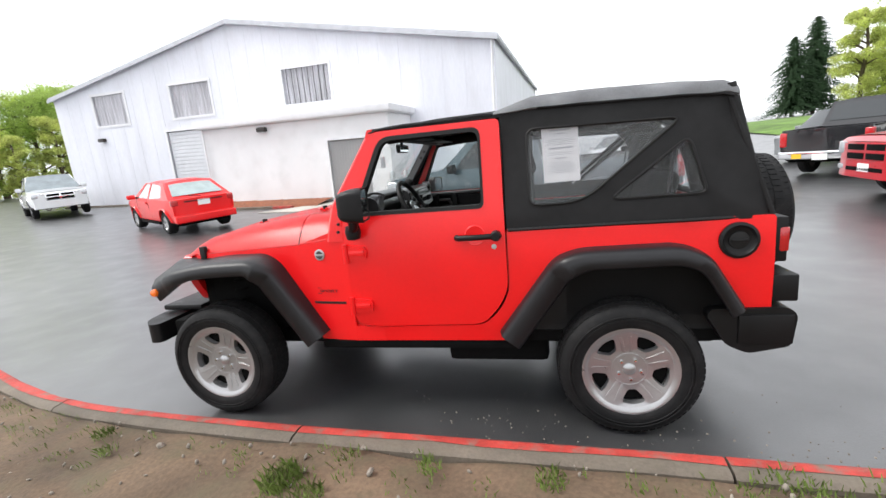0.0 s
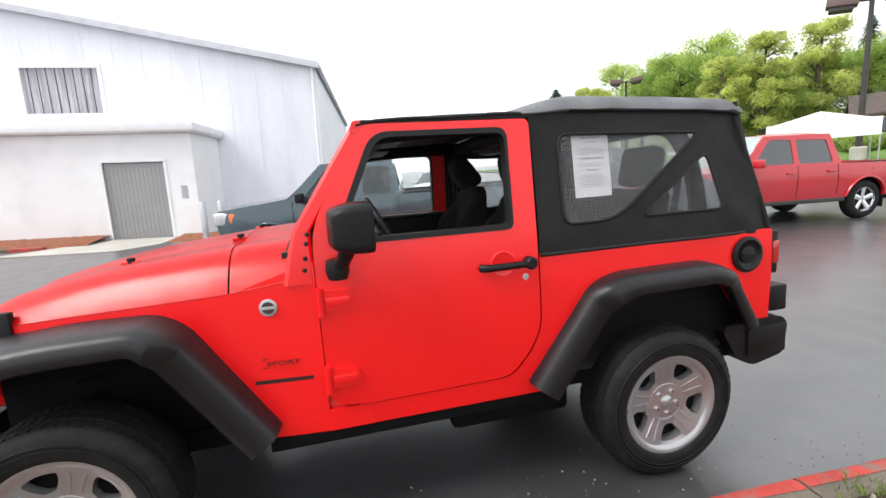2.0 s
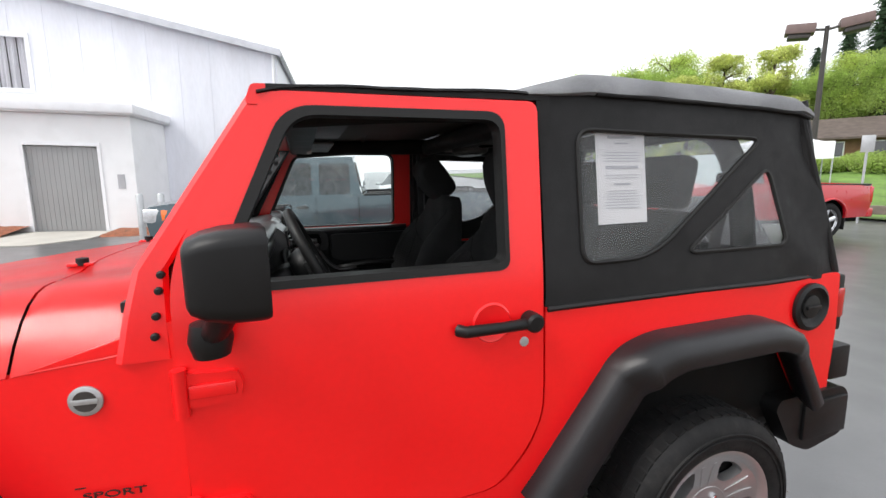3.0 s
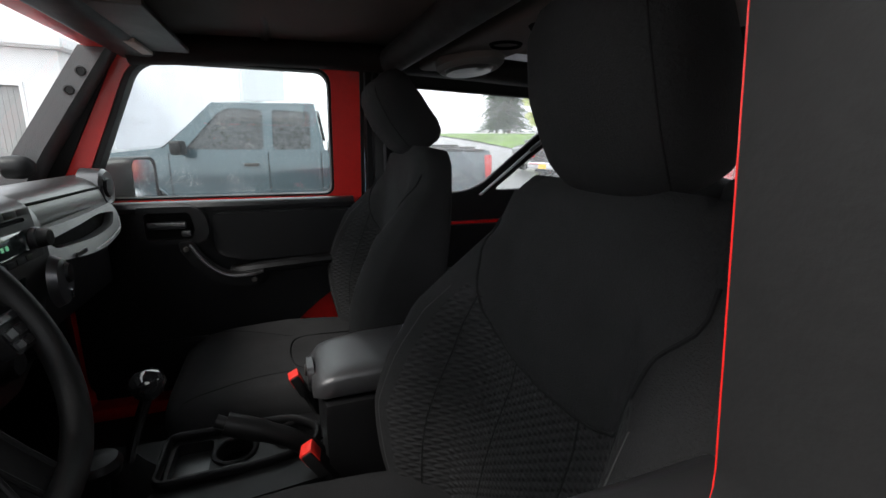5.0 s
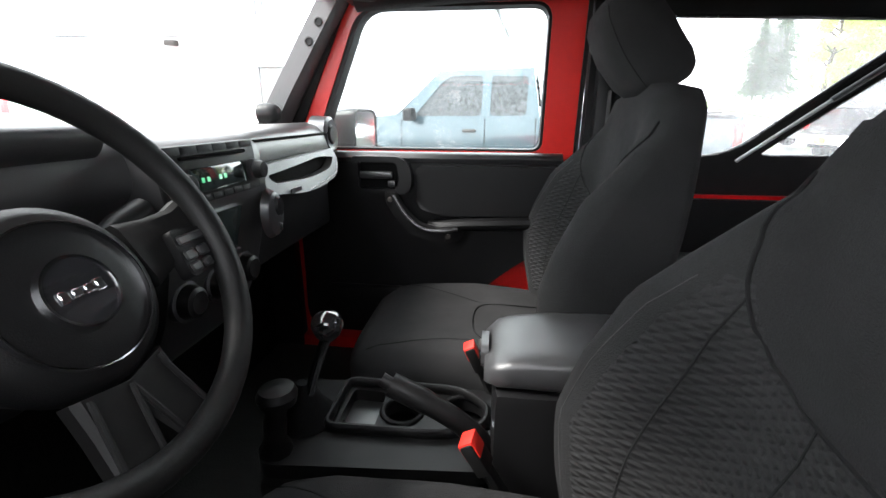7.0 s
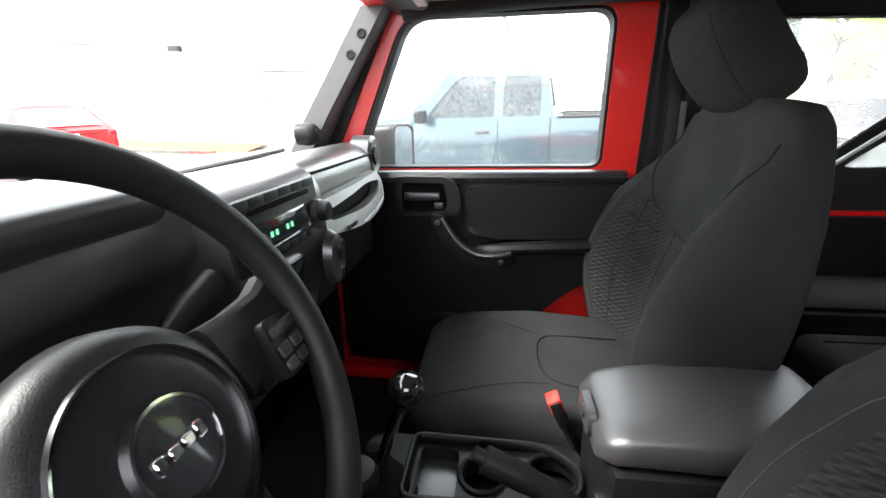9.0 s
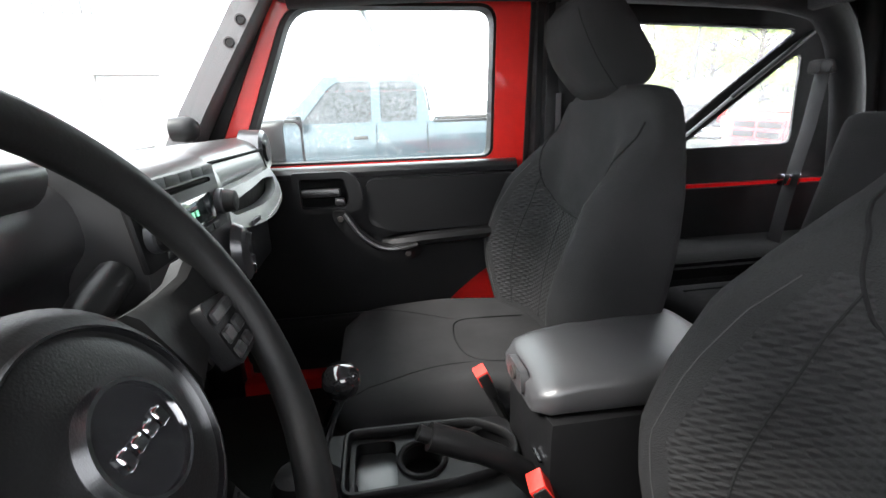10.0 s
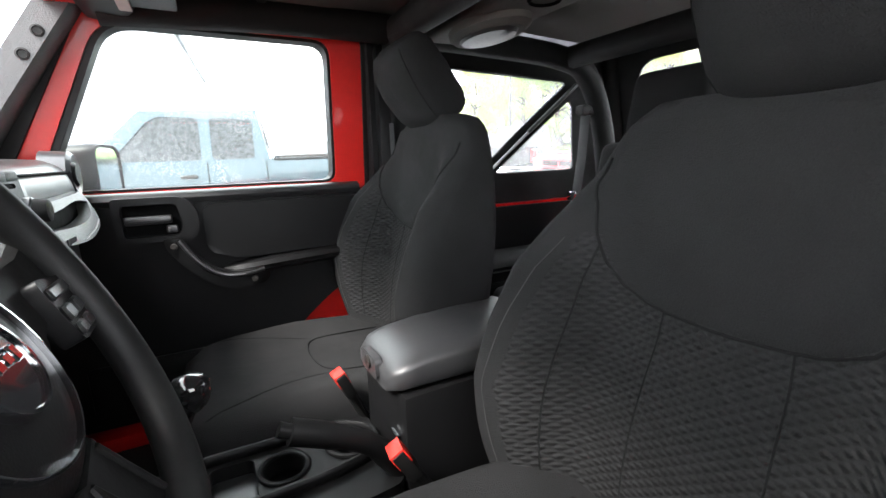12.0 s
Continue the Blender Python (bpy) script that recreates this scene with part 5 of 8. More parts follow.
QUILT = weave(surf("quilted_seat_cloth", (0.022, 0.022, 0.0225), 0.92, var=0.15, scale=9, bump=0.4, bscale=420, spec=0.25), 36, 0.55)


def sup(a, n):
    """Superellipse coordinates for an angle."""
    c, s = math.cos(a), math.sin(a)
    return math.copysign(abs(c) ** (2 / n), c), math.copysign(abs(s) ** (2 / n), s)


def seat(s, dx):
    """A front bucket seat: cushion, reclined back with bolsters and panels, head restraint."""
    yc = 0.4143 * s if s > 0 else -0.4074
    tilt = 0.20
    A, F, Y = Vector((math.sin(tilt), 0, math.cos(tilt))), Vector((-math.cos(tilt), 0, math.sin(tilt))), Vector((0, 1, 0))
    low = 0.0 if s > 0 else -0.0387
    O = Vector((0.631 + dx, yc, 0.80 + low))
    H = 0.622

    def half(v):
        return interp(v, [0, 0.1, 0.2, 0.32, 0.45, 0.58, 0.7, 0.8, 0.9, 0.96, 1], [0.252, 0.279, 0.296, 0.302, 0.298, 0.288, 0.270, 0.246, 0.214, 0.190, 0.155])

    def deep(v):
        return interp(v, [0, 0.4, 0.8, 0.95, 1], [0.0715, 0.0728, 0.0575, 0.055, 0.046])

    def relief(u, v):
        """Side bolsters that stand proud and the hollow between them."""
        k = interp(abs(u), [0, 0.42, 0.52, 0.62, 0.73, 0.84, 0.93, 1.0], [0, 0, 0.14, 0.42, 0.78, 1.0, 0.93, 0.76])
        hollow = interp(abs(u), [0, 0.3, 0.5, 0.62, 0.72], [1, 1, 0.85, 0.3, 0]) * interp(v, [0, 0.5, 0.7, 0.95], [0.042, 0.042, 0.022, 0.0])
        return k * interp(v, [0, 0.15, 0.3, 0.45, 0.6, 0.73, 0.85, 1], [0.060, 0.092, 0.114, 0.112, 0.096, 0.045, 0.0, 0]) - hollow + 0.012 * math.exp(-((v - 0.25) / 0.2) ** 2)

    def back(u, v, off=0.0):
        n = 3.4
        sy = max(0.0, 1 - abs(u) ** n) ** (1 / n)
        return O + A * (H * v) + F * (deep(v) * sy + relief(u, v) * min(1, sy * 3) + off) + Y * (half(v) * u)

    root = part("front_seat", seat_base(dx, yc), PLASTIC, offroad, "dark grey cloth front seat")
    rows = []
    for i in range(37):
        v = i / 36
        row = []
        for j in range(80):
            cx, cy = sup(2 * math.pi * j / 80, 3.4)
            f = deep(v) * cy + relief(cx, v) * min(1, max(0, cy) * 3)
            row.append(O + A * (H * v) + F * f + Y * (half(v) * cx))
        rows.append(row)
    br = part("backrest", surface(bmesh.new(), rows, wrap=True, caps=True), CLOTH, root, sharp=70)

    def patch(nm, mt, umax, v0, v1, off, parent):
        rows = []
        for i in range(25):
            v = lerp(v0, v1, i / 24)
            um = umax(v)
            rows.append([back(-um + 2 * um * j / 24, v, off + (0 if 0 < j < 24 else -0.004)) for j in range(25)])
        rows[0] = [p - F * 0.004 for p in rows[0]]
        return part(nm, surface(bmesh.new(), rows), mt, parent, sharp=80)

    patch("quilted_insert", QUILT, lambda v: interp(v, [0, 0.3, 0.5, 0.72], [0.74, 0.79, 0.77, 0.70]), 0.02, 0.70, 0.002, br)

    # smooth shield on the upper back with a rounded lower end
    up = 0.02 if s > 0 else 0.065
    SV = [v + up for v in (0.49, 0.494, 0.505, 0.53, 0.57, 0.63, 0.70)] + [0.82, 0.95]
    SU = [0.05, 0.20, 0.34, 0.46, 0.54, 0.61, 0.69, 0.82, 0.93]
    patch("upper_panel", CLOTH, lambda v: interp(v, SV, SU), SV[0], 0.955, 0.0045, br)
    side_v = [lerp(0.88, SV[0], (k / 30) ** 0.6) for k in range(31)]
    edge = [(-interp(v, SV, SU), v) for v in side_v] + [(interp(v, SV, SU), v) for v in side_v[::-1]]
    part("seam", tube(bmesh.new(), [back(u, v, 0.0012) for u, v in edge], 0.0024, 6), SEAM, br)
    for u0, u1, v1 in ((0.25, 0.27, 0.50 + up), (-0.25, -0.27, 0.50 + up), (0.59, 0.61, 0.61 + up), (-0.59, -0.61, 0.61 + up)):
        part("seam", tube(bmesh.new(), [back(lerp(u0, u1, k / 16), lerp(v1, 0.03, k / 16), 0.0014) for k in range(17)], 0.0017, 6), SEAM, br)
    for sg in (-1, 1):
        part("stitching", tube(bmesh.new(), [back(sg * (interp(v, [0, 0.3, 0.5, 0.72], [0.74, 0.79, 0.77, 0.70]) + 0.012), v, 0.0004) for v in [lerp(0.05, 0.68, k / 24) for k in range(25)]], 0.0008, 5), STITCH, br)

    # head restraint
    rows = []
    T = Vector((0.768 + dx, yc + 0.028 * s, 1.417 + low))
    tilt2 = -0.62 if s > 0 else -0.34
    A2, F2 = Vector((math.sin(tilt2), 0, math.cos(tilt2))), Vector((-math.cos(tilt2), 0, math.sin(tilt2)))
    HV, HW = [0, 0.06, 0.2, 0.55, 0.85, 0.96, 1], [k * (1.0 if s > 0 else 0.93) for k in (0.084, 0.104, 0.115, 0.121, 0.112, 0.094, 0.068)]
    HD = [0.050, 0.066, 0.076, 0.077, 0.068, 0.050, 0.028]
    for i in range(25):
        v = i / 24
        w, d, lean = interp(v, HV, HW), interp(v, HV, HD), 0.010 * math.sin(math.pi * v)
        rows.append([T + A2 * (0.228 * v) + F2 * (d * sup(2 * math.pi * j / 48, 3.0)[1] + lean) + Y * (w * sup(2 * math.pi * j / 48, 3.0)[0]) for j in range(48)])
    hr = part("head_restraint", surface(bmesh.new(), rows, wrap=True, caps=True), CLOTH, root, sharp=70)
    for q in (-0.055, 0.055):
        part("post", tube(bmesh.new(), [back(q / 0.2, 0.97) - F * 0.05 - A * 0.06, T + A2 * 0.03 + Y * q], 0.007, 8), CHROME, hr)
    for sg in (-1, 1):
        part("seam", tube(bmesh.new(), [T + A2 * (0.228 * v) + F2 * (interp(v, HV, HD) * 0.684 + 0.010 * math.sin(math.pi * v)) + Y * (sg * interp(v, HV, HW) * 0.879) for v in [0.06 + 0.055 * k for k in range(17)]], 0.0012, 6), SEAM, hr)

    # cushion
    x_back, x_front = 0.64 + dx, 0.065 + dx

    def topz(x, u):
        t = (x_back - x) / (x_back - x_front)
        base = interp(t, [0, 0.2, 0.6, 0.9, 1], [0.800, 0.806, 0.826, 0.836, 0.812]) + (0.0 if s > 0 else 0.028)
        k = interp(abs(u), [0, 0.45, 0.70, 0.86, 1.0], [0, 0, 0.028, 0.044, 0.015])
        return base + k * interp(t, [0, 0.5, 0.85, 1], [1.0, 0.9, 0.3, 0.0])

    rows = []
    for i in range(25):
        t = i / 24
        x = lerp(x_back, x_front, t)
        w = interp(t, [0, 0.3, 0.8, 0.94, 1], [0.235, 0.25, 0.25, 0.225, 0.19])
        th = interp(t, [0, 0.85, 1], [0.075, 0.075, 0.05])
        row = []
        for j in range(48):
            cx, cy = sup(2 * math.pi * j / 48, 3.6)
            z = topz(x, cx) - th + th * cy
            row.append((x, yc + w * cx, z))
        rows.append(row)
    cu = part("seat_cushion", surface(bmesh.new(), rows, wrap=True, caps=True), CLOTH, root, sharp=70)

    def onc(u, t, off):
        x = lerp(x_back, x_front, t)
        w = interp(t, [0, 0.3, 0.8, 0.94, 1], [0.235, 0.25, 0.25, 0.225, 0.19])
        th = interp(t, [0, 0.85, 1], [0.075, 0.075, 0.05])
        return Vector((x, yc + w * u, topz(x, u) - th + th * max(0, 1 - abs(u) ** 3.6) ** (1 / 3.6) + off))
    loop = [onc(u, t, 0.002) for u, t in ((-0.50, 0.12), (-0.46, 0.38), (-0.36, 0.47), (-0.15, 0.50), (0.15, 0.50), (0.36, 0.47), (0.46, 0.38), (0.50, 0.12))]
    part("seam", tube(bmesh.new(), smooth_line(loop, 5), 0.0018, 6), SEAM, cu)
    for u in (-1, 1):
        part("seam", tube(bmesh.new(), [onc(u * lerp(0.44, 0.86, (k / 10) ** 1.4), lerp(0.42, 0.92, k / 10), 0.0) for k in range(11)], 0.0016, 6), SEAM, cu)
    rim_line = [onc(0.97 * math.cos(math.pi * k / 20), 0.12 + 0.80 * math.sin(math.pi * k / 20), -0.012) for k in range(21)]
    part("stitching", tube(bmesh.new(), rim_line, 0.0016, 6), STITCH, cu)
    return root


def seat_base(dx, yc):
    bm = bmesh.new()
    box(bm, 0.13 + dx, 0.64 + dx, yc - 0.235, yc + 0.235, 0.62, 0.73, bevel=0.03)
    box(bm, 0.17 + dx, 0.60 + dx, yc - 0.20, yc - 0.16, 0.56, 0.63)
    box(bm, 0.17 + dx, 0.60 + dx, yc + 0.16, yc + 0.20, 0.56, 0.63)
    return bm


seat(1, 0.0)
seat(-1, 0.0)

# rear bench with two head restraints
rb2 = part("rear_bench", boxed(0.965, 1.40, -0.50, 0.50, 0.70, 0.885, bevel=0.05, seg=4), CLOTH, offroad, "dark cloth rear bench")
for y0, y1 in ((-0.50, 0.0), (0.0, 0.50)):
    part("bench_back", boxed(-0.07, 0.07, y0 + 0.004, y1 - 0.004, 0.0, 0.50, bevel=0.05, seg=4), CLOTH, rb2, m=pose(1.42, 0, 0.85, 0, 12, 0))
    yc = (y0 + y1) / 2 * 1.12
    part("head_restraint", boxed(-0.055, 0.055, yc - 0.14, yc + 0.14, 0.51, 0.74, bevel=0.05, seg=4), CLOTH, rb2, m=pose(1.42, 0, 0.85, 0, 12, 0))
    part("bench_seam", tube(bmesh.new(), [(1.00, yc - 0.15, 0.884), (1.36, yc - 0.15, 0.886)], 0.004, 6), CLOTH_BLACK, rb2)
    part("bench_seam", tube(bmesh.new(), [(1.00, yc + 0.15, 0.884), (1.36, yc + 0.15, 0.886)], 0.004, 6), CLOTH_BLACK, rb2)

# quarter trim, posts and padded sport bar
for s in (-1, 1):
    part("quarter_trim", plate(bmesh.new(), [[(0.66, 0.56), (1.86, 0.56), (1.86, 1.113), (0.66, 1.113)]], lambda x, z: s * 0.735, -s * 0.02), PLASTIC, offroad)
    part("wheel_box", boxed(0.90, 1.72, *sorted((s * 0.52, s * 0.735)), 0.56, 0.95, bevel=0.05, seg=3), CARPET, offroad)
    bar = smooth_line([(0.0, s * 0.63, 1.665), (0.35, s * 0.64, 1.685), (0.72, s * 0.63, 1.685), (1.05, s * 0.62, 1.675), (1.36, s * 0.61, 1.655), (1.50, s * 0.61, 1.60), (1.60, s * 0.61, 1.40), (1.66, s * 0.61, 1.05)], 6)
    part("sport_bar", tube(bmesh.new(), bar, 0.042, 12), FABRIC, offroad, "black padded sport bar")
    post = smooth_line([(0.72, s * 0.700, 0.56), (0.73, s * 0.698, 1.0), (0.73, s * 0.690, 1.45), (0.73, s * 0.64, 1.66)], 6)
    part("sport_bar", tube(bmesh.new(), post, 0.045, 12), FABRIC, offroad, "black padded sport bar")
    part("post_trim", boxed(0.664, 0.80, *sorted((s * 0.655, s * 0.728)), 0.56, 1.66, bevel=0.03), PLASTIC, offroad)
    part("door_jamb", boxed(0.642, 0.66, *sorted((s * 0.66, s * 0.752)), 0.58, 1.10), RED_INNER, offroad)
    part("inner_sill", boxed(-0.28, 0.66, *sorted((s * 0.66, s * 0.752)), 0.55, 0.60, bevel=0.01), RED_INNER, offroad)
    # front belt on its post, rear belt from the bar
    part("seat_belt", tube(bmesh.new(), [(0.70, s * 0.648, 1.42), (0.705, s * 0.645, 1.0), (0.70, s * 0.648, 0.62)], 0.024, 8, flat=0.12), BELT, offroad)
    rbelt = tube(bmesh.new(), [(1.515, s * 0.622, 1.475), (1.495, s * 0.615, 1.30), (1.46, s * 0.61, 1.10), (1.43, s * 0.60, 0.90)], 0.024, 8, flat=0.12)
    bl = part("rear_seat_belt", rbelt, BELT, offroad)
    part("belt_guide", boxed(1.478, 1.555, *sorted((s * 0.600, s * 0.645)), 1.455, 1.495, bevel=0.012), PLASTIC, bl)
    part("belt_buckle", boxed(1.43, 1.49, *sorted((s * 0.600, s * 0.625)), 1.13, 1.165, bevel=0.005), CHROME, bl)
part("sport_bar", tube(bmesh.new(), [(0.72, -0.62, 1.68), (0.72, 0.62, 1.68)], 0.042, 12), FABRIC, offroad, "black padded sport bar")
part("sport_bar", tube(bmesh.new(), [(1.40, -0.60, 1.655), (1.40, 0.60, 1.655)], 0.040, 12), FABRIC, offroad, "black padded sport bar")
for x in (0.35, 1.05):
    part("roof_bow", tube(bmesh.new(), [(x, -0.68, 1.71), (x, -0.4, 1.745), (x, 0, 1.755), (x, 0.4, 1.745), (x, 0.68, 1.71)], 0.014, 8), DARK_METAL, offroad)
sb = part("sound_bar", prism(bmesh.new(), rounded([(0.80, 1.655), (0.985, 1.655), (0.97, 1.725), (0.82, 1.725)], 0.025, 4), "y", -0.66, 0.66), LINER, offroad, "overhead speaker bar")
for s in (-1, 1):
    rows = []
    for k, (rx, ry, z) in enumerate(((0.085, 0.16, 1.665), (0.082, 0.155, 1.640), (0.070, 0.135, 1.628), (0.062, 0.120, 1.630))):
        rows.append([(0.892 + rx * math.cos(2 * math.pi * j / 36), s * 0.39 + ry * math.sin(2 * math.pi * j / 36), z) for j in range(36)])
    pod = part("speaker_pod", surface(bmesh.new(), rows, wrap=True, caps=True), LINER, sb)
    rows = [[(0.892 + 0.058 * q * math.cos(2 * math.pi * j / 36), s * 0.39 + 0.112 * q * math.sin(2 * math.pi * j / 36), z) for j in range(36)] for q, z in ((1.0, 1.630), (0.92, 1.622), (0.5, 1.618), (0.02, 1.617))]
    part("speaker_grille", surface(bmesh.new(), rows, wrap=True, caps=True), LEATHER, pod, "oval grey speaker grille")
for y in (-0.16, -0.02, 0.16):
    part("lamp_recess", lathe(bmesh.new(), [(0.0, 0.004), (0.030, 0.003), (0.036, -0.004), (0.042, 0.004)], 20, "z", (0.89, y, 1.653)), UNDER, sb)

# dashboard
DP = rounded([(-0.36, 1.225), (-0.33, 1.30), (-0.22, 1.335), (-0.115, 1.35), (-0.065, 1.325), (-0.06, 1.27), (-0.085, 1.245), (-0.10, 1.16), (-0.14, 1.08), (-0.24, 1.02), (-0.36, 1.02)], [0.01, 0.03, 0.05, 0.05, 0.03, 0.02, 0.02, 0.03, 0.05, 0.04, 0.01], 4)
dash = part("dashboard", prism(bmesh.new(), DP, "y", -0.665, 0.665), DASH, offroad, "dark vinyl dashboard", m=pose(-0.03, 0, -0.015))
hoodp = rounded([(-0.31, 1.30), (-0.25, 1.365), (-0.10, 1.385), (-0.045, 1.365), (-0.06, 1.33), (-0.20, 1.30)], 0.03, 4)
part("instrument_hood", prism(bmesh.new(), hoodp, "y", -0.57, -0.17), DASH, dash, m=pose(0, 0, -0.012))
part("instrument_face", boxed(-0.13, -0.115, -0.54, -0.19, 1.19, 1.35, bevel=0.01), SCREEN, dash)
for y in (-0.44, -0.29):
    part("gauge_ring", lathe(bmesh.new(), [(0.055, 0), (0.058, 0.012), (0.052, 0.012), (0.050, 0.0)], 28, "x", (-0.115, y, 1.27), closed=True), SILVER_TRIM, dash)
stack = part("centre_console_face", prism(bmesh.new(), rounded([(-0.20, 1.36), (-0.06, 1.375), (-0.012, 1.345), (-0.002, 1.255), (-0.045, 1.09), (-0.10, 0.98), (-0.22, 0.98)], 0.03, 4), "y", -0.135, 0.125), DASH, dash, m=pose(-0.01, 0.005, -0.025))


def face(y0, y1, z0, z1, lift, thick, mt, name, parent, label="", bevel=0.004):
    """A piece on the sloping face of the centre stack."""
    def fx(z):
        return interp(z, [1.09, 1.255, 1.345], [-0.045, -0.002, -0.012])
    bm = boxed(0, thick, y0, y1, z0, z1, bevel=bevel)
    for v in bm.verts:
        v.co.x += fx(v.co.z) + lift
    return part(name, bm, mt, parent, label)


rad = face(-0.14, 0.10, 1.265, 1.352, -0.004, 0.008, PLASTIC, "radio", stack, "black car radio")
face(-0.085, 0.050, 1.283, 1.318, 0.004, 0.003, SCREEN, "display", rad, "dark radio display")
face(-0.10, 0.065, 1.331, 1.337, 0.004, 0.003, UNDER, "disc_slot", rad, "disc slot")
for k in range(6):
    face(-0.10 + k * 0.028, -0.078 + k * 0.028, 1.268, 1.277, 0.0035, 0.0014, PLASTIC, "radio_button", rad, bevel=0.0005)
    face(-0.128 + k * 0.037, -0.0925 + k * 0.037, 1.3395, 1.351, 0.0032, 0.0014, PLASTIC, "radio_button", rad, bevel=0.0005)
GREEN = bpy.data.materials.new("green_display_segments")
GREEN.use_nodes = True
GREEN.node_tree.nodes["Principled BSDF"].inputs["Emission Color"].default_value = (0.1, 0.9, 0.35, 1)
GREEN.node_tree.nodes["Principled BSDF"].inputs["Emission Strength"].default_value = 0.10
for y in (-0.065, -0.052, -0.022, -0.009):
    face(y, y + 0.006, 1.296, 1.303, 0.0072, 0.001, GREEN, "digit", rad, "lit green segment", bevel=0)
for y, z, r in ((0.078, 1.300, 0.0165), (-0.116, 1.300, 0.0165)):
    kn = part("knob", lathe(bmesh.new(), [(r, -0.002), (r, 0.010), (r * 0.86, 0.022), (r * 0.5, 0.024), (0, 0.022)], 24, "x", (0.0, y, z)), RUBBER, rad, "round radio knob")
    part("knob_ring", lathe(bmesh.new(), [(r * 1.12, -0.002), (r * 1.12, 0.006), (r, 0.008), (r, -0.002)], 24, "x", (0.0, y, z), closed=True), PEWTER, kn)
face(-0.085, 0.03, 1.165, 1.245, -0.003, 0.006, SCREEN, "pocket", stack, "dark open tray", bevel=0.008)
face(-0.10, 0.045, 1.155, 1.162, 0.0, 0.006, SILVER_TRIM, "trim_rail", stack)
pv = part("round_vent", lathe(bmesh.new(), [(0.0, 0.020), (0.022, 0.020), (0.034, 0.014), (0.040, 0.0)], 28, "x"), PEWTER, stack, "round dark silver vent", m=Matrix.Translation((0.000, 0.118, 1.209)) @ Matrix.Diagonal((1, 0.85, 1.25, 1)))
part("vent_core", lathe(bmesh.new(), [(0.0, 0.026), (0.014, 0.025), (0.016, 0.018)], 20, "x", (0, 0, 0.012)), PLASTIC, pv)
part("vent_tab", boxed(0.019, 0.024, -0.004, 0.004, -0.026, -0.014, bevel=0.002), CHROME, pv)
for y, z in ((-0.10, 1.115), (-0.02, 1.115), (0.06, 1.115)):
    k = part("heater_knob", lathe(bmesh.new(), [(0.028, -0.02), (0.028, 0.008), (0.024, 0.022), (0.018, 0.026), (0, 0.024)], 24, "x", (-0.035, y, z)), PLASTIC, stack, "round heater knob")
    part("knob_ring", lathe(bmesh.new(), [(0.033, -0.02), (0.033, 0.004), (0.028, 0.006), (0.028, -0.02)], 24, "x", (-0.035, y, z), closed=True), PEWTER, k)
# passenger side: grab handle over its recess, round corner vent, top seam
# The recess is a flat black sheet, its shade given as colour.
rec = part("handle_recess", prism(bmesh.new(), rounded([(0.15, 1.235), (0.52, 1.235), (0.57, 1.270), (0.50, 1.300), (0.20, 1.300)], 0.015, 4), "x", -0.066, -0.058), UNDER, dash, "black sheet painting the shade of the recess behind the grab handle", m=pose(0.004, 0.022, -0.042))
loop_o = rounded([(0.125, 1.312), (0.125, 1.256), (0.30, 1.236), (0.50, 1.250), (0.578, 1.292), (0.562, 1.318), (0.40, 1.318)], [0.03, 0.04, 0.1, 0.08, 0.03, 0.02, 0.08], 5)
loop_i = rounded([(0.150, 1.292), (0.166, 1.274), (0.32, 1.266), (0.47, 1.273), (0.535, 1.296), (0.42, 1.308)], [0.015, 0.015, 0.05, 0.04, 0.012, 0.05], 4)
bm = plate(bmesh.new(), [loop_o, loop_i], lambda y, z: 0.002 + 0.026 * (1.30 - z) / 0.06 - 0.30 * (y - 0.33) ** 2, -0.022, [("z", 1.24), ("z", 1.22), ("z", 1.28), ("x", 0.2), ("x", 0.3), ("x", 0.4), ("x", 0.5)])
bmesh.ops.transform(bm, matrix=Matrix(((0, 1, 0, 0), (1, 0, 0, 0), (0, 0, 1, 0), (0, 0, 0, 1))), verts=bm.verts)
g = part("dash_grab_handle", bm, LEATHER, dash, "grey stitched vinyl grab handle", sharp=60, m=pose(-0.03, 0.022, -0.042))
bm = bmesh.new()
for k in range(34):
    y = 0.29 + 0.0078 * k
    z = interp(y, [0.29, 0.40, 0.50, 0.56], [1.2445, 1.250, 1.258, 1.284])
    x = 0.002 + 0.026 * (1.30 - z) / 0.06 - 0.30 * (y - 0.33) ** 2
    box(bm, x - 0.002, x + 0.0014, y, y + 0.0046, z - 0.0009, z + 0.0009)
tagged(part("stitching", bm, PAPER, g, "pale stitches along the edge"), kind="stuff")
part("lettering_bar", boxed(0.020, 0.0225, 0.20, 0.25, 1.248, 1.257), DASH, g)
part("dash_seam", tube(bmesh.new(), [(-0.063, 0.13, 1.318), (-0.063, 0.60, 1.318)], 0.003, 6), UNDER, dash)
vt = part("corner_vent", lathe(bmesh.new(), [(0.0, 0.022), (0.030, 0.022), (0.044, 0.026), (0.052, 0.018), (0.054, -0.03)], 28, "x", (-0.085, 0.620, 1.312)), PEWTER, dash, "round silver air vent")
part("vent_core", lathe(bmesh.new(), [(0.0, 0.030), (0.024, 0.029), (0.030, 0.020)], 24, "x", (-0.085, 0.620, 1.312)), PLASTIC, vt)
vt2 = part("corner_vent", lathe(bmesh.new(), [(0.0, 0.022), (0.030, 0.022), (0.044, 0.026), (0.052, 0.018), (0.054, -0.03)], 28, "x", (-0.085, -0.61, 1.305)), SILVER_TRIM, dash, "round silver air vent")
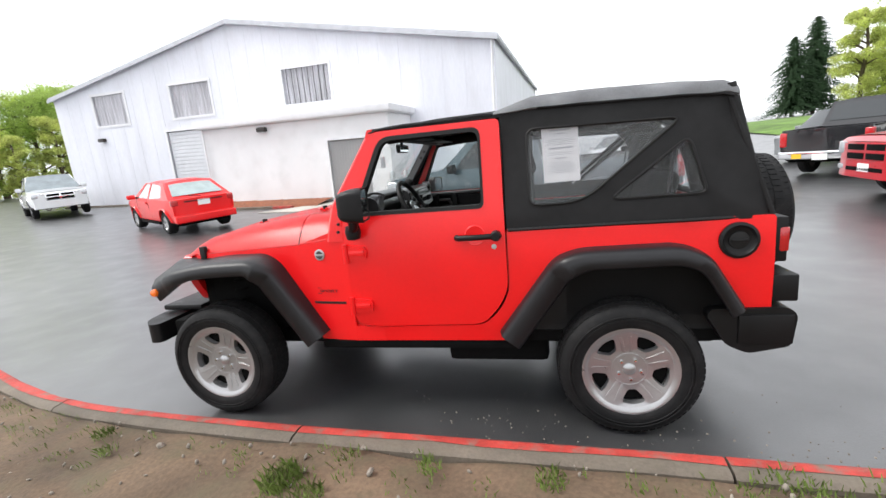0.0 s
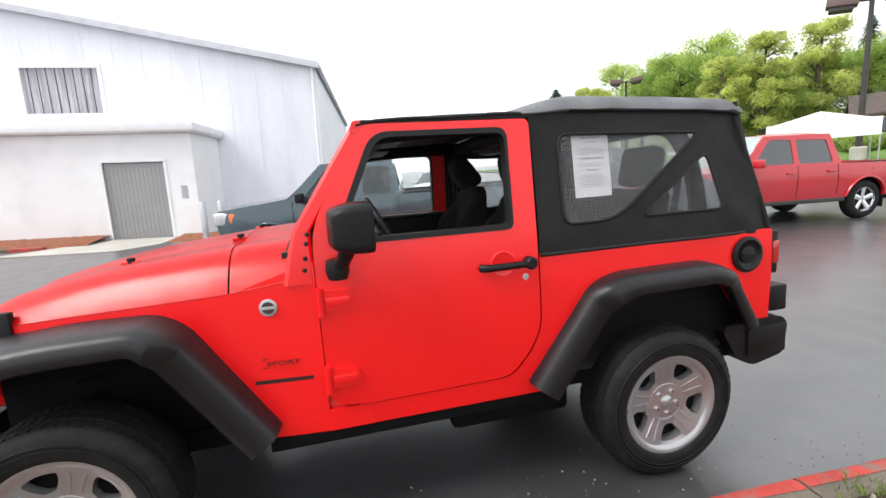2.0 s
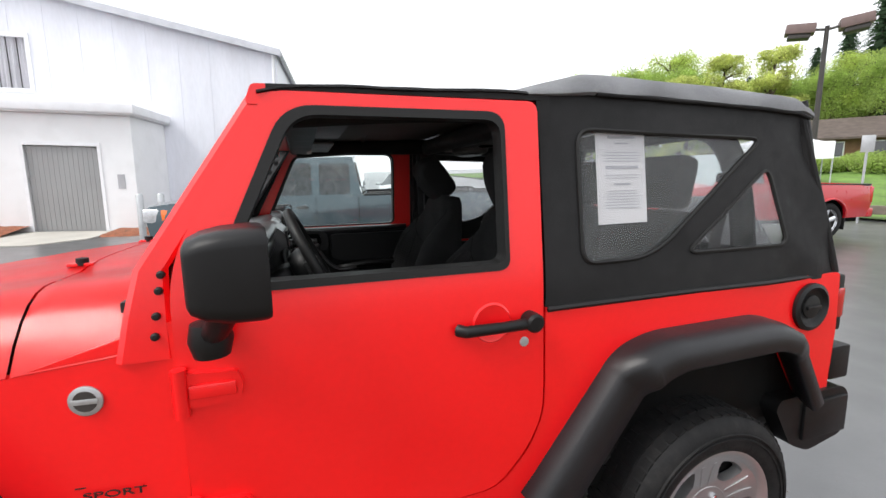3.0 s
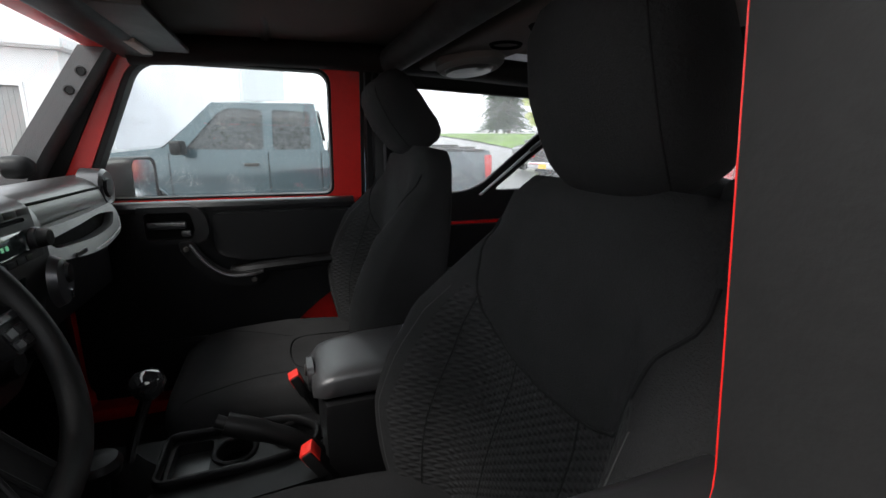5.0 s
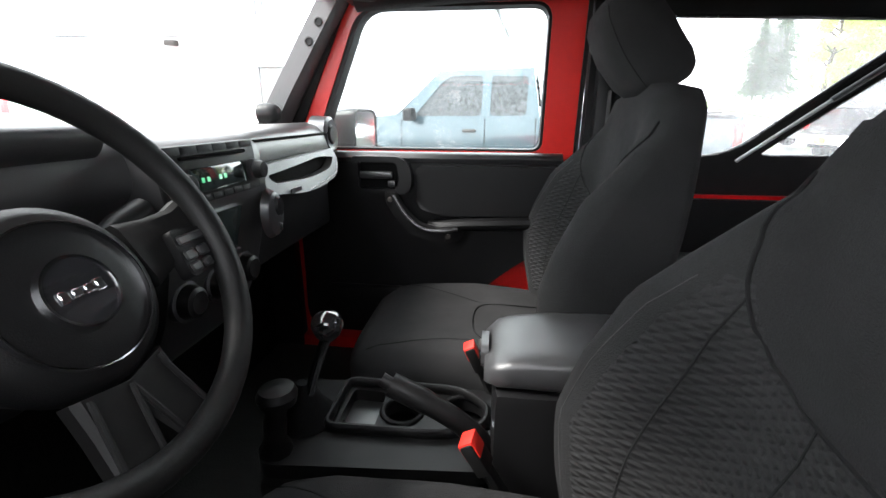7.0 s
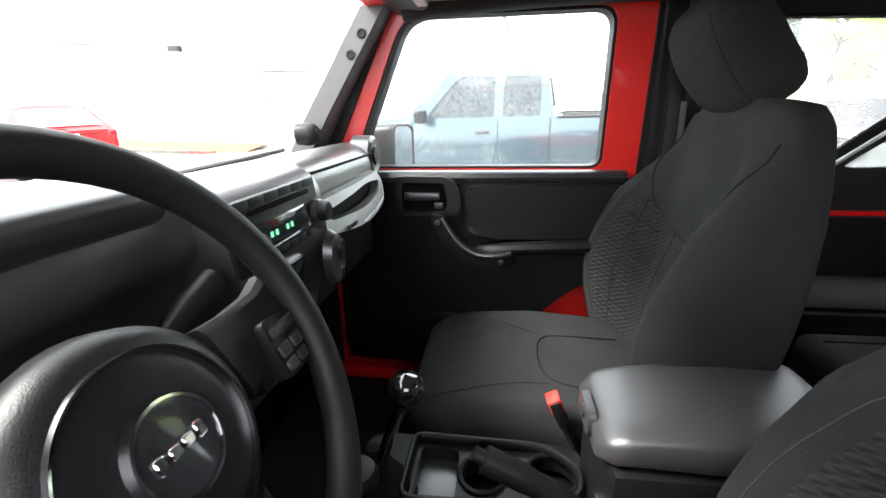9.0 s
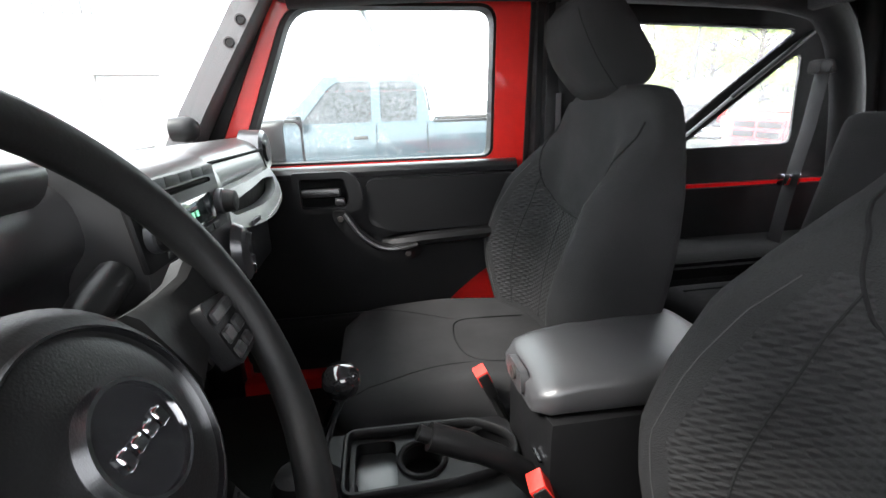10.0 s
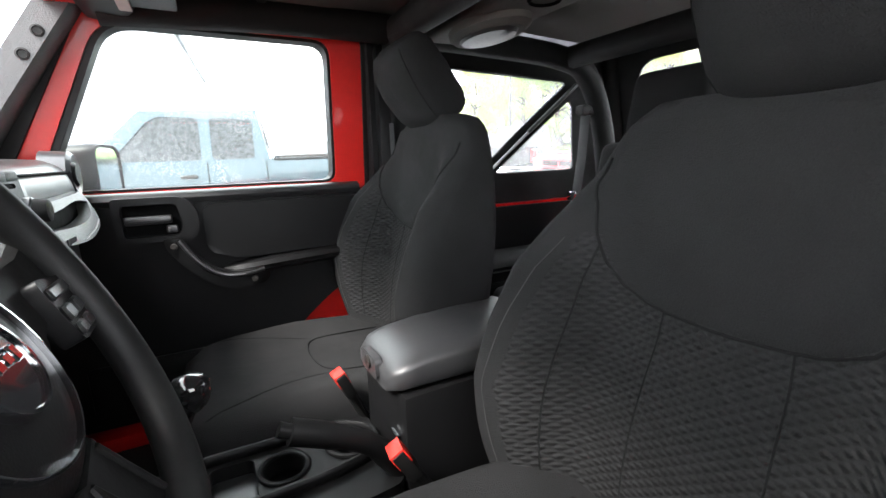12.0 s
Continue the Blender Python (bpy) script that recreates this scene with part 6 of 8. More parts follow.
part("tweeter", lathe(bmesh.new(), [(0.0, 0.030), (0.016, 0.027), (0.026, 0.016), (0.030, 0.0), (0.028, -0.03)], 20, "x", (-0.225, 0.578, 1.371)), PLASTIC, dash, "small round tweeter")
# Black plastic, not dash vinyl: the shadow below the handle is in the colour.
part("glovebox", boxed(-0.10, -0.075, 0.15, 0.60, 1.05, 1.20, bevel=0.012), PLASTIC, dash)
# windscreen pillar trim, header lining, visors and mirror
for s in (-1, 1):
    rows = []
    for z in (1.27, 1.40, 1.55, 1.665):
        x = wx(z) - 0.014
        rows.append([(x + 0.012, s * 0.670, z), (x - 0.03, s * 0.670, z), (x - 0.03, s * 0.625, z), (x + 0.034, s * 0.617, z), (x + 0.042, s * 0.630, z), (x + 0.042, s * 0.700, z), (x + 0.02, s * 0.715, z)])
    pt = part("pillar_trim", surface(bmesh.new(), rows, wrap=True, caps=True), PILLAR, offroad, "grey windscreen pillar trim")
    part("kick_panel", boxed(-0.40, -0.262, *sorted((s * 0.655, s * 0.697)), 0.56, 1.22, bevel=0.006), PLASTIC, offroad)
    for z in (1.600, 1.551):
        part("bolt_recess", lathe(bmesh.new(), [(0.0125, 0.0), (0.0125, 0.003), (0.009, 0.004), (0.008, 0.0015), (0, 0.001)], 16, "y"), RUBBER, pt, m=Matrix.Translation((wx(z) - 0.002, s * 0.6195, z)) @ Matrix.Diagonal((1, -s, 1, 1)))
    part("sun_visor", boxed(0.02, 0.16, *sorted((s * 0.12, s * 0.56)), 1.650, 1.664, bevel=0.006), LEATHER, offroad, "grey sun visor")
    part("visor_clip", boxed(0.05, 0.075, *sorted((s * 0.40, s * 0.56)), 1.640, 1.650, bevel=0.004), surf("pale_visor_label", (0.5, 0.47, 0.44), 0.6, bump=0), offroad, "pale printed visor label") if s > 0 else None
part("header_trim", prism(bmesh.new(), rounded([(-0.03, 1.645), (0.07, 1.640), (0.09, 1.70), (-0.03, 1.71)], 0.02, 3), "y", -0.66, 0.66), PLASTIC, offroad)
mr = part("rear_view_mirror", boxed(-0.090, -0.062, -0.22, 0.0, 1.585, 1.640, bevel=0.013), PLASTIC, offroad, "black rear-view mirror")
part("mirror_glass", boxed(-0.0615, -0.060, -0.21, -0.01, 1.592, 1.633, bevel=0.0005, seg=1), CHROME, mr)
part("mirror_stem", tube(bmesh.new(), [(-0.085, -0.11, 1.63), (-0.075, -0.11, 1.66)], 0.010, 8), PLASTIC, mr)

# steering wheel, local frame: z towards the driver, x across
SW = Matrix.Translation((0.042, -0.365, 1.206)) @ Matrix(((0, -0.437, 0.8995, 0), (1, 0, 0, 0), (0, 0.8995, 0.437, 0), (0, 0, 0, 1)))
R = 0.1825
rimb = tube(bmesh.new(), [(R * math.cos(2 * math.pi * k / 64), 0.015 + R * math.sin(2 * math.pi * k / 64), 0.013) for k in range(64)], 0.0158, 14, closed=True)
sw = part("steering_wheel", rimb, RUBBER, offroad, "black three-spoke steering wheel", m=SW)
hubp = lathe(bmesh.new(), [(0.0, 0.012), (0.05, 0.011), (0.074, 0.007), (0.084, -0.002), (0.088, -0.02), (0.075, -0.06), (0, -0.07)], 40, "z")
hb = part("airbag_cover", hubp, PLASTIC, sw, "black airbag cover")
part("silver_ring", lathe(bmesh.new(), [(0.0635, 0.004), (0.0648, 0.0122), (0.0664, 0.0122), (0.0678, 0.004)], 56, "z", closed=True), CHROME, hb)
em = part("round_emblem", lathe(bmesh.new(), [(0.0, 0.0165), (0.030, 0.0165), (0.032, 0.010)], 40, "z"), surf("dark_emblem", (0.02, 0.02, 0.022), 0.15, bump=0, coat=1), hb, "round dark emblem with a chrome ring")
part("emblem_ring", lathe(bmesh.new(), [(0.0295, 0.010), (0.0300, 0.0185), (0.0323, 0.0185), (0.0338, 0.010)], 40, "z", closed=True), CHROME, em)
for k, (xa, w, h) in enumerate(((-0.021, 0.008, 0.011), (-0.010, 0.009, 0.008), (0.001, 0.009, 0.008), (0.012, 0.008, 0.011))):
    part("emblem_bar", boxed(xa, xa + w, -h / 2, h / 2, 0.0165, 0.0195, bevel=0.0012, seg=1), CHROME, hb, "chrome lettering as a plain bar" if k == 0 else "")
for ang, w in ((8, 0.030), (172, 0.030), (-78, 0.025), (-102, 0.025)):
    a = radians(ang)
    d, q = Vector((math.cos(a), math.sin(a), 0)), Vector((-math.sin(a), math.cos(a), 0))
    rows = []
    for r, k, z in ((0.085, 1.25, -0.006), (0.12, 1.0, -0.006), (0.155, 0.9, -0.003), (0.180, 1.1, 0.0)):
        c = d * r
        rows.append([c + q * (w * k) + Vector((0, 0, z - 0.012)), c + q * (w * k) + Vector((0, 0, z + 0.002)), c + q * (w * k * 0.8) + Vector((0, 0, z + 0.007)), c - q * (w * k * 0.8) + Vector((0, 0, z + 0.007)), c - q * (w * k) + Vector((0, 0, z + 0.002)), c - q * (w * k) + Vector((0, 0, z - 0.012))])
    part("spoke", surface(bmesh.new(), rows, wrap=True, caps=True), RUBBER, sw)
for sgn in (-1, 1):
    quad = rounded([(sgn * 0.118, -0.034), (sgn * 0.160, -0.034), (sgn * 0.176, 0.016), (sgn * 0.122, 0.024)], 0.008, 4)
    pad = part("control_pad", prism(bmesh.new(), quad, "z", -0.004, 0.012), PLASTIC, sw, "button pad on the spoke")
    for x0, x1, z0, z1 in ((0.122, 0.139, -0.030, -0.019), (0.142, 0.158, -0.030, -0.019), (0.123, 0.141, -0.016, -0.003), (0.144, 0.162, -0.016, -0.003)):
        part("button", boxed(*sorted((sgn * x0, sgn * x1)), z0, z1, 0.011, 0.0150, bevel=0.002, seg=1), DASH, pad)
    part("button", boxed(*sorted((sgn * 0.125, sgn * 0.166)), 0.003, 0.014, 0.011, 0.0145, bevel=0.002, seg=1), DASH, pad)
for ang in (-78, -102):
    a = radians(ang)
    d, q = Vector((math.cos(a), math.sin(a), 0)), Vector((-math.sin(a), math.cos(a), 0))
    for k in (-0.019, 0.019):
        part("spoke_rib", tube(bmesh.new(), [d * 0.088 + q * k + Vector((0, 0, 0.001)), d * 0.125 + q * k + Vector((0, 0, 0.003)), d * 0.168 + q * k + Vector((0, 0, 0.006))], 0.003, 8), RUBBER, sw)
part("column_shroud", boxed(-0.06, 0.06, -0.07, 0.06, -0.24, -0.06, bevel=0.03, seg=3), PLASTIC, sw)
part("wiper_stalk", tube(bmesh.new(), [(0.05, 0.02, -0.085), (0.12, 0.045, -0.085), (0.160, 0.058, -0.08), (0.205, 0.070, -0.075)], [0.009, 0.011, 0.017, 0.016], 12), PLASTIC, sw, "black column stalk")
part("wiper_stalk", tube(bmesh.new(), [(-0.05, 0.02, -0.085), (-0.12, 0.035, -0.085), (-0.20, 0.052, -0.075)], [0.009, 0.011, 0.015], 12), PLASTIC, sw, "black column stalk")

# centre console with lid, cup holders, levers and buckles
con = part("centre_console", boxed(0.408, 0.735, -0.068, 0.142, 0.56, 0.928, bevel=0.02), PLASTIC, offroad, "black centre console")
rows = []
for i in range(17):
    t = i / 16
    x = lerp(0.392, 0.750, t)
    w = interp(t, [0, 0.06, 0.5, 1], [0.072, 0.092, 0.106, 0.112])
    zt = interp(t, [0, 0.05, 0.15, 0.6, 0.95, 1], [0.960, 0.976, 0.988, 0.998, 0.994, 0.97])
    row = []
    for j in range(32):
        cx, cy = sup(2 * math.pi * j / 32, 4.5)
        row.append((x, 0.034 + 0.012 * t + w * cx, (zt + 0.926) / 2 + (zt - 0.926) / 2 * cy))
    rows.append(row)
lid = part("armrest_lid", surface(bmesh.new(), rows, wrap=True, caps=True), LEATHER, con, "grey vinyl armrest lid", sharp=60)
part("lid_latch", prism(bmesh.new(), rounded([(-0.004, 0.936), (0.074, 0.936), (0.069, 0.974), (0.001, 0.974)], 0.012, 4), "x", 0.385, 0.398), LEATHER, lid)
part("latch_lock", lathe(bmesh.new(), [(0.012, 0.0), (0.012, -0.004), (0.006, -0.005), (0, -0.002)], 16, "x", (0.385, 0.034, 0.958)), DARK_METAL, lid)
part("chrome_edge", boxed(0.400, 0.405, -0.050, -0.020, 0.846, 0.850), CHROME, con)
TZ = 0.795


def ring(cx, cy, r, n=28):
    return [(cx + r * math.cos(2 * math.pi * k / n), cy + r * math.sin(2 * math.pi * k / n)) for k in range(n)]


pan = rounded([(0.108, 0.012), (0.182, 0.012), (0.182, 0.127), (0.108, 0.131)], 0.014, 4)
cups = plate(bmesh.new(), [rounded([(0.0, -0.10), (0.41, -0.068), (0.41, 0.160), (0.0, 0.160)], 0.03, 4), pan, ring(0.228, 0.070, 0.037), ring(0.354, 0.084, 0.042)], lambda x, z: -TZ + 0.02, 0.03)
tray = part("console_tray", cups, PLASTIC, con, "tray with cup holders", m=Matrix(((1, 0, 0, 0), (0, 0, 1, 0), (0, -1, 0, 0), (0, 0, 0, 1))))
part("tray_floor", boxed(0.0, 0.40, -0.095, 0.155, 0.56, 0.725, bevel=0.01), PLASTIC, con)
part("tray_mat", boxed(0.10, 0.19, 0.008, 0.135, 0.725, 0.748, bevel=0.004), DASH, tray, "ribbed tray mat", m=Matrix(((1, 0, 0, 0), (0, 0, -1, 0), (0, 1, 0, 0), (0, 0, 0, 1))))
wall_line = rounded([(0.092, -0.004), (0.300, 0.002), (0.392, 0.022), (0.404, 0.092), (0.348, 0.140), (0.092, 0.148)], [0.022, 0.05, 0.04, 0.05, 0.05, 0.022], 5)
part("tray_rim", tube(bmesh.new(), [(p[0], p[1], TZ - 0.012) for p in wall_line], 0.0075, 10, closed=True, flat=1.6), PLASTIC, con)
part("cup_ring", tube(bmesh.new(), [(p[0], p[1], TZ - 0.018) for p in ring(0.354, 0.084, 0.046)], 0.0055, 8, closed=True), PLASTIC, con)
part("cup_ring", tube(bmesh.new(), [(p[0], p[1], TZ - 0.018) for p in ring(0.228, 0.070, 0.041)], 0.0055, 8, closed=True), PLASTIC, con)
sh = part("gear_lever", tube(bmesh.new(), smooth_line([(0.03, 0.030, 0.75), (0.07, 0.018, 0.88), (0.109, 0.006, 0.978)], 6), 0.010, 10), CHROME, con, "gear lever with a black knob")
part("gear_knob", lathe(bmesh.new(), [(0.012, -0.028), (0.022, -0.018), (0.029, 0.0), (0.027, 0.014), (0.018, 0.024), (0, 0.028)], 24, "z", (0.110, 0.005, 0.995)), surf("glossy_black_knob", (0.015, 0.015, 0.016), 0.12, bump=0, coat=1), sh, "glossy black gear knob")
part("gear_boot", lathe(bmesh.new(), [(0.075, 0.84), (0.060, 0.87), (0.038, 0.90), (0.024, 0.93), (0.012, 0.945)], 20, "z", (0.04, 0.03, -0.09)), CLOTH_BLACK, con, "black lever boot")
tc = part("range_lever", tube(bmesh.new(), smooth_line([(0.02, -0.06, 0.75), (0.035, -0.075, 0.84), (0.050, -0.085, 0.895)], 5), [0.03] * 3 + [0.02] * 4 + [0.018] * 4, 10), PLASTIC, con, "black transfer lever")
part("range_knob", lathe(bmesh.new(), [(0.015, -0.02), (0.030, -0.010), (0.034, 0.006), (0.028, 0.018), (0, 0.023)], 20, "z", (0.052, -0.086, 0.905)), PLASTIC, tc)
hbk = part("hand_brake", tube(bmesh.new(), smooth_line([(0.43, -0.030, 0.745), (0.365, -0.040, 0.838), (0.305, -0.041, 0.880), (0.233, -0.036, 0.912)], 6), [0.022] * 6 + [0.019] * 7 + [0.021] * 6, 12), PLASTIC, con, "black hand brake lever")
part("brake_button", tube(bmesh.new(), [(0.233, -0.036, 0.912), (0.217, -0.034, 0.920)], 0.012, 12), PLASTIC, hbk)


def buckle(p, q):
    p, q = Vector(p), Vector(q)
    st = part("belt_stalk", tube(bmesh.new(), [q, p], 0.016, 8, flat=0.6), RUBBER, offroad, "seat belt buckle with a red button")
    d = (p - q).normalized()
    rot = d.to_track_quat("Z", "Y").to_matrix().to_4x4()
    b = part("buckle_body", boxed(-0.020, 0.020, -0.011, 0.011, -0.045, 0.014, bevel=0.005), RUBBER, st, m=Matrix.Translation(p) @ rot)
    part("red_button", boxed(-0.017, 0.017, -0.0125, 0.0125, -0.014, 0.0165, bevel=0.003), RED_BUTTON, b, "red release button")


buckle((0.362, 0.160, 0.872), (0.43, 0.165, 0.72))
buckle((0.378, -0.112, 0.866), (0.47, -0.125, 0.72))


# ---- other vehicles on the lot ----
def arch(xc, zc, r, z0, n=10):
    """Points over a wheel opening, from its rear foot to its front foot."""
    a0 = math.asin(max(-1, (z0 - zc) / r))
    return [(xc + r * math.cos(lerp(a0, math.pi - a0, k / n)), zc + r * math.sin(lerp(a0, math.pi - a0, k / n))) for k in range(n + 1)]


def car_wheel(parent, x, y, r, rim_r, spokes=5, mt=None):
    s = -1 if y < 0 else 1
    m = Matrix.Translation((x, y, r)) @ (Matrix() if s < 0 else pose(0, 0, 0, 0, 0, 180))
    w = part("wheel", lathe(bmesh.new(), [(0, 0), (rim_r, 0), (rim_r, 0.05), (0, 0.05)], 24, "y"), ALLOY_DARK, parent, m=m)
    h = 0.12
    part("tyre", lathe(bmesh.new(), [(rim_r - 0.02, -h + 0.02), (rim_r + 0.01, -h), (r * 0.86, -h - 0.005), (r * 0.96, -h + 0.02), (r, -h + 0.05), (r, h - 0.04), (r * 0.9, h), (rim_r, h)], 40, "y", closed=True), TYRE, w)
    bm = lathe(bmesh.new(), [(rim_r - 0.03, -h + 0.035), (rim_r - 0.005, -h + 0.008), (rim_r + 0.006, -h + 0.012), (rim_r, 0.0), (rim_r - 0.03, 0.0)], 40, "y", closed=True)
    for k in range(spokes):
        a = 2 * math.pi * k / spokes
        b = bmesh.new()
        surface(b, [[(-q, y0 + 0.03, rr), (-q, y0, rr), (-q * 0.4, y0 - 0.012, rr), (q * 0.4, y0 - 0.012, rr), (q, y0, rr), (q, y0 + 0.03, rr)] for rr, q, y0 in ((0.02, 0.05, -0.06), (0.08, 0.045, -0.068), (rim_r - 0.02, 0.055, -0.085))], wrap=True, caps=True)
        bmesh.ops.rotate(b, cent=(0, 0, 0), matrix=Matrix.Rotation(a, 3, "Y"), verts=b.verts)
        tmp = bpy.data.meshes.new("t")
        b.to_mesh(tmp)
        b.free()
        bm.from_mesh(tmp)
        bpy.data.meshes.remove(tmp)
    part("rim", bm, mt or ALLOY, w)


def vehicle(name, m, paint, sp, label, category):
    """A car or pickup from its side lines; local x runs from nose to tail, y across, z up."""
    v = thing(name, m, label, category)
    L, W = sp["L"], sp["W"]
    hw = W / 2
    belt, roof = sp["belt"], sp["roof"]

    def by(z):
        return hw - 0.05 * ((z - 0.85) / 0.45) ** 2

    def fx(x):
        """Plan taper at nose and tail."""
        return 1 - sp.get("taper", 0.10) * max(0, (0.9 - x) / 0.9) ** 2 - 0.05 * max(0, (x - L + 0.6) / 0.6) ** 2

    tops = sp["top"]
    low = sp.get("low", 0.40)
    out = [(sp.get("chin", 0.10), low + 0.02), (0.0, sp["nose"])] + tops + [(L - 0.02, sp["tailtop"]), (L, low + 0.35), (L - 0.08, low + 0.04)]
    out += arch(sp["wr"], sp["R"], sp["R"] + 0.075, low + 0.02) + arch(sp["wf"], sp["R"], sp["R"] + 0.075, low + 0.02)
    for s in (-1, 1):
        bm = plate(bmesh.new(), [out], lambda x, z: s * by(z) * fx(x), -s * 0.04, [("z", z) for z in (0.55, 0.7, 0.85, 1.0, 1.1)] + [("x", x) for x in (0.2, 0.45, 0.7, 0.95, L - 0.4, L - 0.15)])
        side_p = part("body_side", bm, paint, v)
        for wx_ in (sp["wf"], sp["wr"]):
            pts = [(p[0], s * (by(p[1]) * fx(p[0]) + 0.012), p[1]) for p in arch(wx_, sp["R"], sp["R"] + 0.085, low + 0.04, 16)]
            part("arch_lip", tube(bmesh.new(), pts, 0.022, 8), sp.get("lip", paint), v)
            car_wheel(v, wx_, s * (hw - 0.13), sp["R"], sp["rim"], sp.get("spokes", 5), sp.get("wheelmat"))
        part("sill", boxed(sp["wf"] + 0.5, sp["wr"] - 0.5, *sorted((s * (hw - 0.12), s * (hw - 0.02))), low - 0.06, low + 0.03, bevel=0.02), sp.get("sillmat", UNDER), v)
        for x in sp["seams"]:
            zt = belt - 0.005
            part("door_seam", plate(bmesh.new(), [[(x - 0.006, low + 0.10), (x + 0.006, low + 0.10), (x + 0.006, zt), (x - 0.006, zt)]], lambda x_, z: s * (by(z) * fx(x_) + 0.0025), -s * 0.004, [("z", 0.85), ("z", 0.7), ("z", 1.0)]), UNDER, v)
        for x, z in sp["handles"]:
            part("door_handle", boxed(x - 0.10, x + 0.08, *sorted((s * (by(z) - 0.004), s * (by(z) + 0.04))), z - 0.018, z + 0.022, bevel=0.014), sp.get("handlemat", paint), v)
        mx, mz = sp["mirror"]
        part("side_mirror", boxed(mx - 0.06, mx + 0.07, *sorted((s * (hw + 0.03), s * (hw + 0.24))), mz, mz + sp.get("mirror_h", 0.17), bevel=0.04, seg=3), sp.get("mirrormat", paint), v)
        part("mirror_stalk", boxed(mx - 0.02, mx + 0.04, *sorted((s * (hw - 0.12), s * (hw + 0.06))), mz + 0.01, mz + 0.06, bevel=0.01), PLASTIC, v)
        part("headlight", boxed(sp["lamp"][0], sp["lamp"][1], *sorted((s * (hw * fx(0.1) - 0.30), s * (hw * fx(0.15) + 0.006))), sp["lamp"][2], sp["lamp"][3], bevel=0.035, seg=3), CLEAR_LENS, v, "clear headlight")
        part("turn_lamp", boxed(sp["lamp"][1] - 0.12, sp["lamp"][1] - 0.01, *sorted((s * (hw * fx(0.25) - 0.10), s * (hw * fx(0.25) + 0.010))), sp["lamp"][2] + 0.03, sp["lamp"][3] - 0.02, bevel=0.02), ORANGE, v, "orange turn lamp")
        t = sp["tail"]
        part("tail_light", boxed(L - t[0], L + 0.015, *sorted((s * (hw * 0.95 - 0.16), s * (hw * 0.95 + 0.012))), t[1], t[2], bevel=0.03, seg=3), RED_LENS, v, "red tail light")
    # hood and decks between the two sides
    def deck(xa, za, xb, zb, crown, nm, n=8):
        rows = []
        for i in range(n + 1):
            x, z = lerp(xa, xb, i / n), lerp(za, zb, i / n)
            w = by(z) * fx(x) - 0.004
            rows.append([(x, w * u, z + crown * (1 - abs(u) ** 3)) for u in [-1 + j / 8 for j in range(17)]])
        return part(nm, surface(bmesh.new(), rows), paint, v)
    prev = (0.0, sp["nose"])
    for k, p in enumerate(tops[:sp["hood_n"]]):
        deck(prev[0], prev[1], p[0], p[1], 0.05 if k else 0.03, "hood")
        prev = p
    # cabin
    g = sp["cab"]          # windscreen base x, roof front x, roof back x, back base x
    rw = hw - sp.get("tumble", 0.22)
    bw = by(belt) - 0.015
    wsz = sp.get("wsz", belt)

    def cy(x, z):
        return lerp(bw, rw, min(1.0, max(0.0, (z - belt) / (roof - belt))))
    rows = []
    for t in [k / 10 for k in range(11)]:
        x = lerp(g[1], g[2], t)
        zr = roof - 0.05 * (2 * t - 1) ** 2 * 0.6
        rows.append([(x, rw * u, zr - 0.06 * abs(u) ** 4) for u in [-1 + j / 8 for j in range(17)]])
    part("roof", surface(bmesh.new(), rows), paint, v)
    zr0 = roof - 0.03
    # posts and glass of the sides: frame plate with window holes
    frame = [(g[0] + 0.02, belt - 0.01), (g[3], belt - 0.01), (g[2] + sp.get("back_lean", 0.0), zr0 - 0.03), (g[1] + 0.0, zr0 - 0.03)]
    holes = [rounded(wn_, 0.05, 4) for wn_ in sp["windows"]]
    for s in (-1, 1):
        part("cab_side", plate(bmesh.new(), [frame] + holes, lambda x, z: s * cy(x, z), -s * 0.05, [("z", (belt + roof) / 2)]), paint, v)
        for hl in holes:
            part("side_window", plate(bmesh.new(), [hl], lambda x, z: s * (cy(x, z) - 0.012), -s * 0.006), sp.get("glass", CAR_GLASS), v, "dark side window")
    wsr = [[(lerp(g[0] - 0.10 * (1 - u * u), g[1] - 0.02 * (1 - u * u), t), u * lerp(bw * fx(g[0]), rw, t), lerp(wsz + 0.0, zr0 - 0.01, t) - 0.04 * abs(u) ** 4 * t) for u in [-1 + j / 8 for j in range(17)]] for t in (0, 0.33, 0.67, 1)]
    part("windscreen", surface(bmesh.new(), wsr), sp.get("screen", CAR_GLASS), v, "windscreen")
    bk = [[(lerp(g[3], g[2], t) + 0.02 * (1 - u * u), u * lerp(bw - 0.02, rw, t), lerp(belt - 0.01, zr0 - 0.01, t) - 0.04 * abs(u) ** 4 * t) for u in [-1 + j / 8 for j in range(17)]] for t in (0, 0.2, 0.9, 1)]
    part("cab_back", surface(bmesh.new(), bk), paint, v)
    bg = [[(lerp(g[3], g[2], t) + 0.03 + 0.02 * (1 - u * u), u * lerp(bw - 0.12, rw - 0.08, t), lerp(belt, zr0, t) - 0.03 * abs(u) ** 4 * t) for u in [-1 + j / 8 for j in range(17)]] for t in (0.22, 0.5, 0.86)]
    part("rear_window", surface(bmesh.new(), bg), sp.get("backglass", CAR_GLASS), v, "rear window")
    # closed dark inside, nose and tail
    part("underbody", boxed(0.25, L - 0.2, -hw + 0.16, hw - 0.16, low - 0.08, sp.get("inner", 0.85), bevel=0.02), UNDER, v)
    nz = sp["nose"]
    nw = hw * fx(0) - 0.02
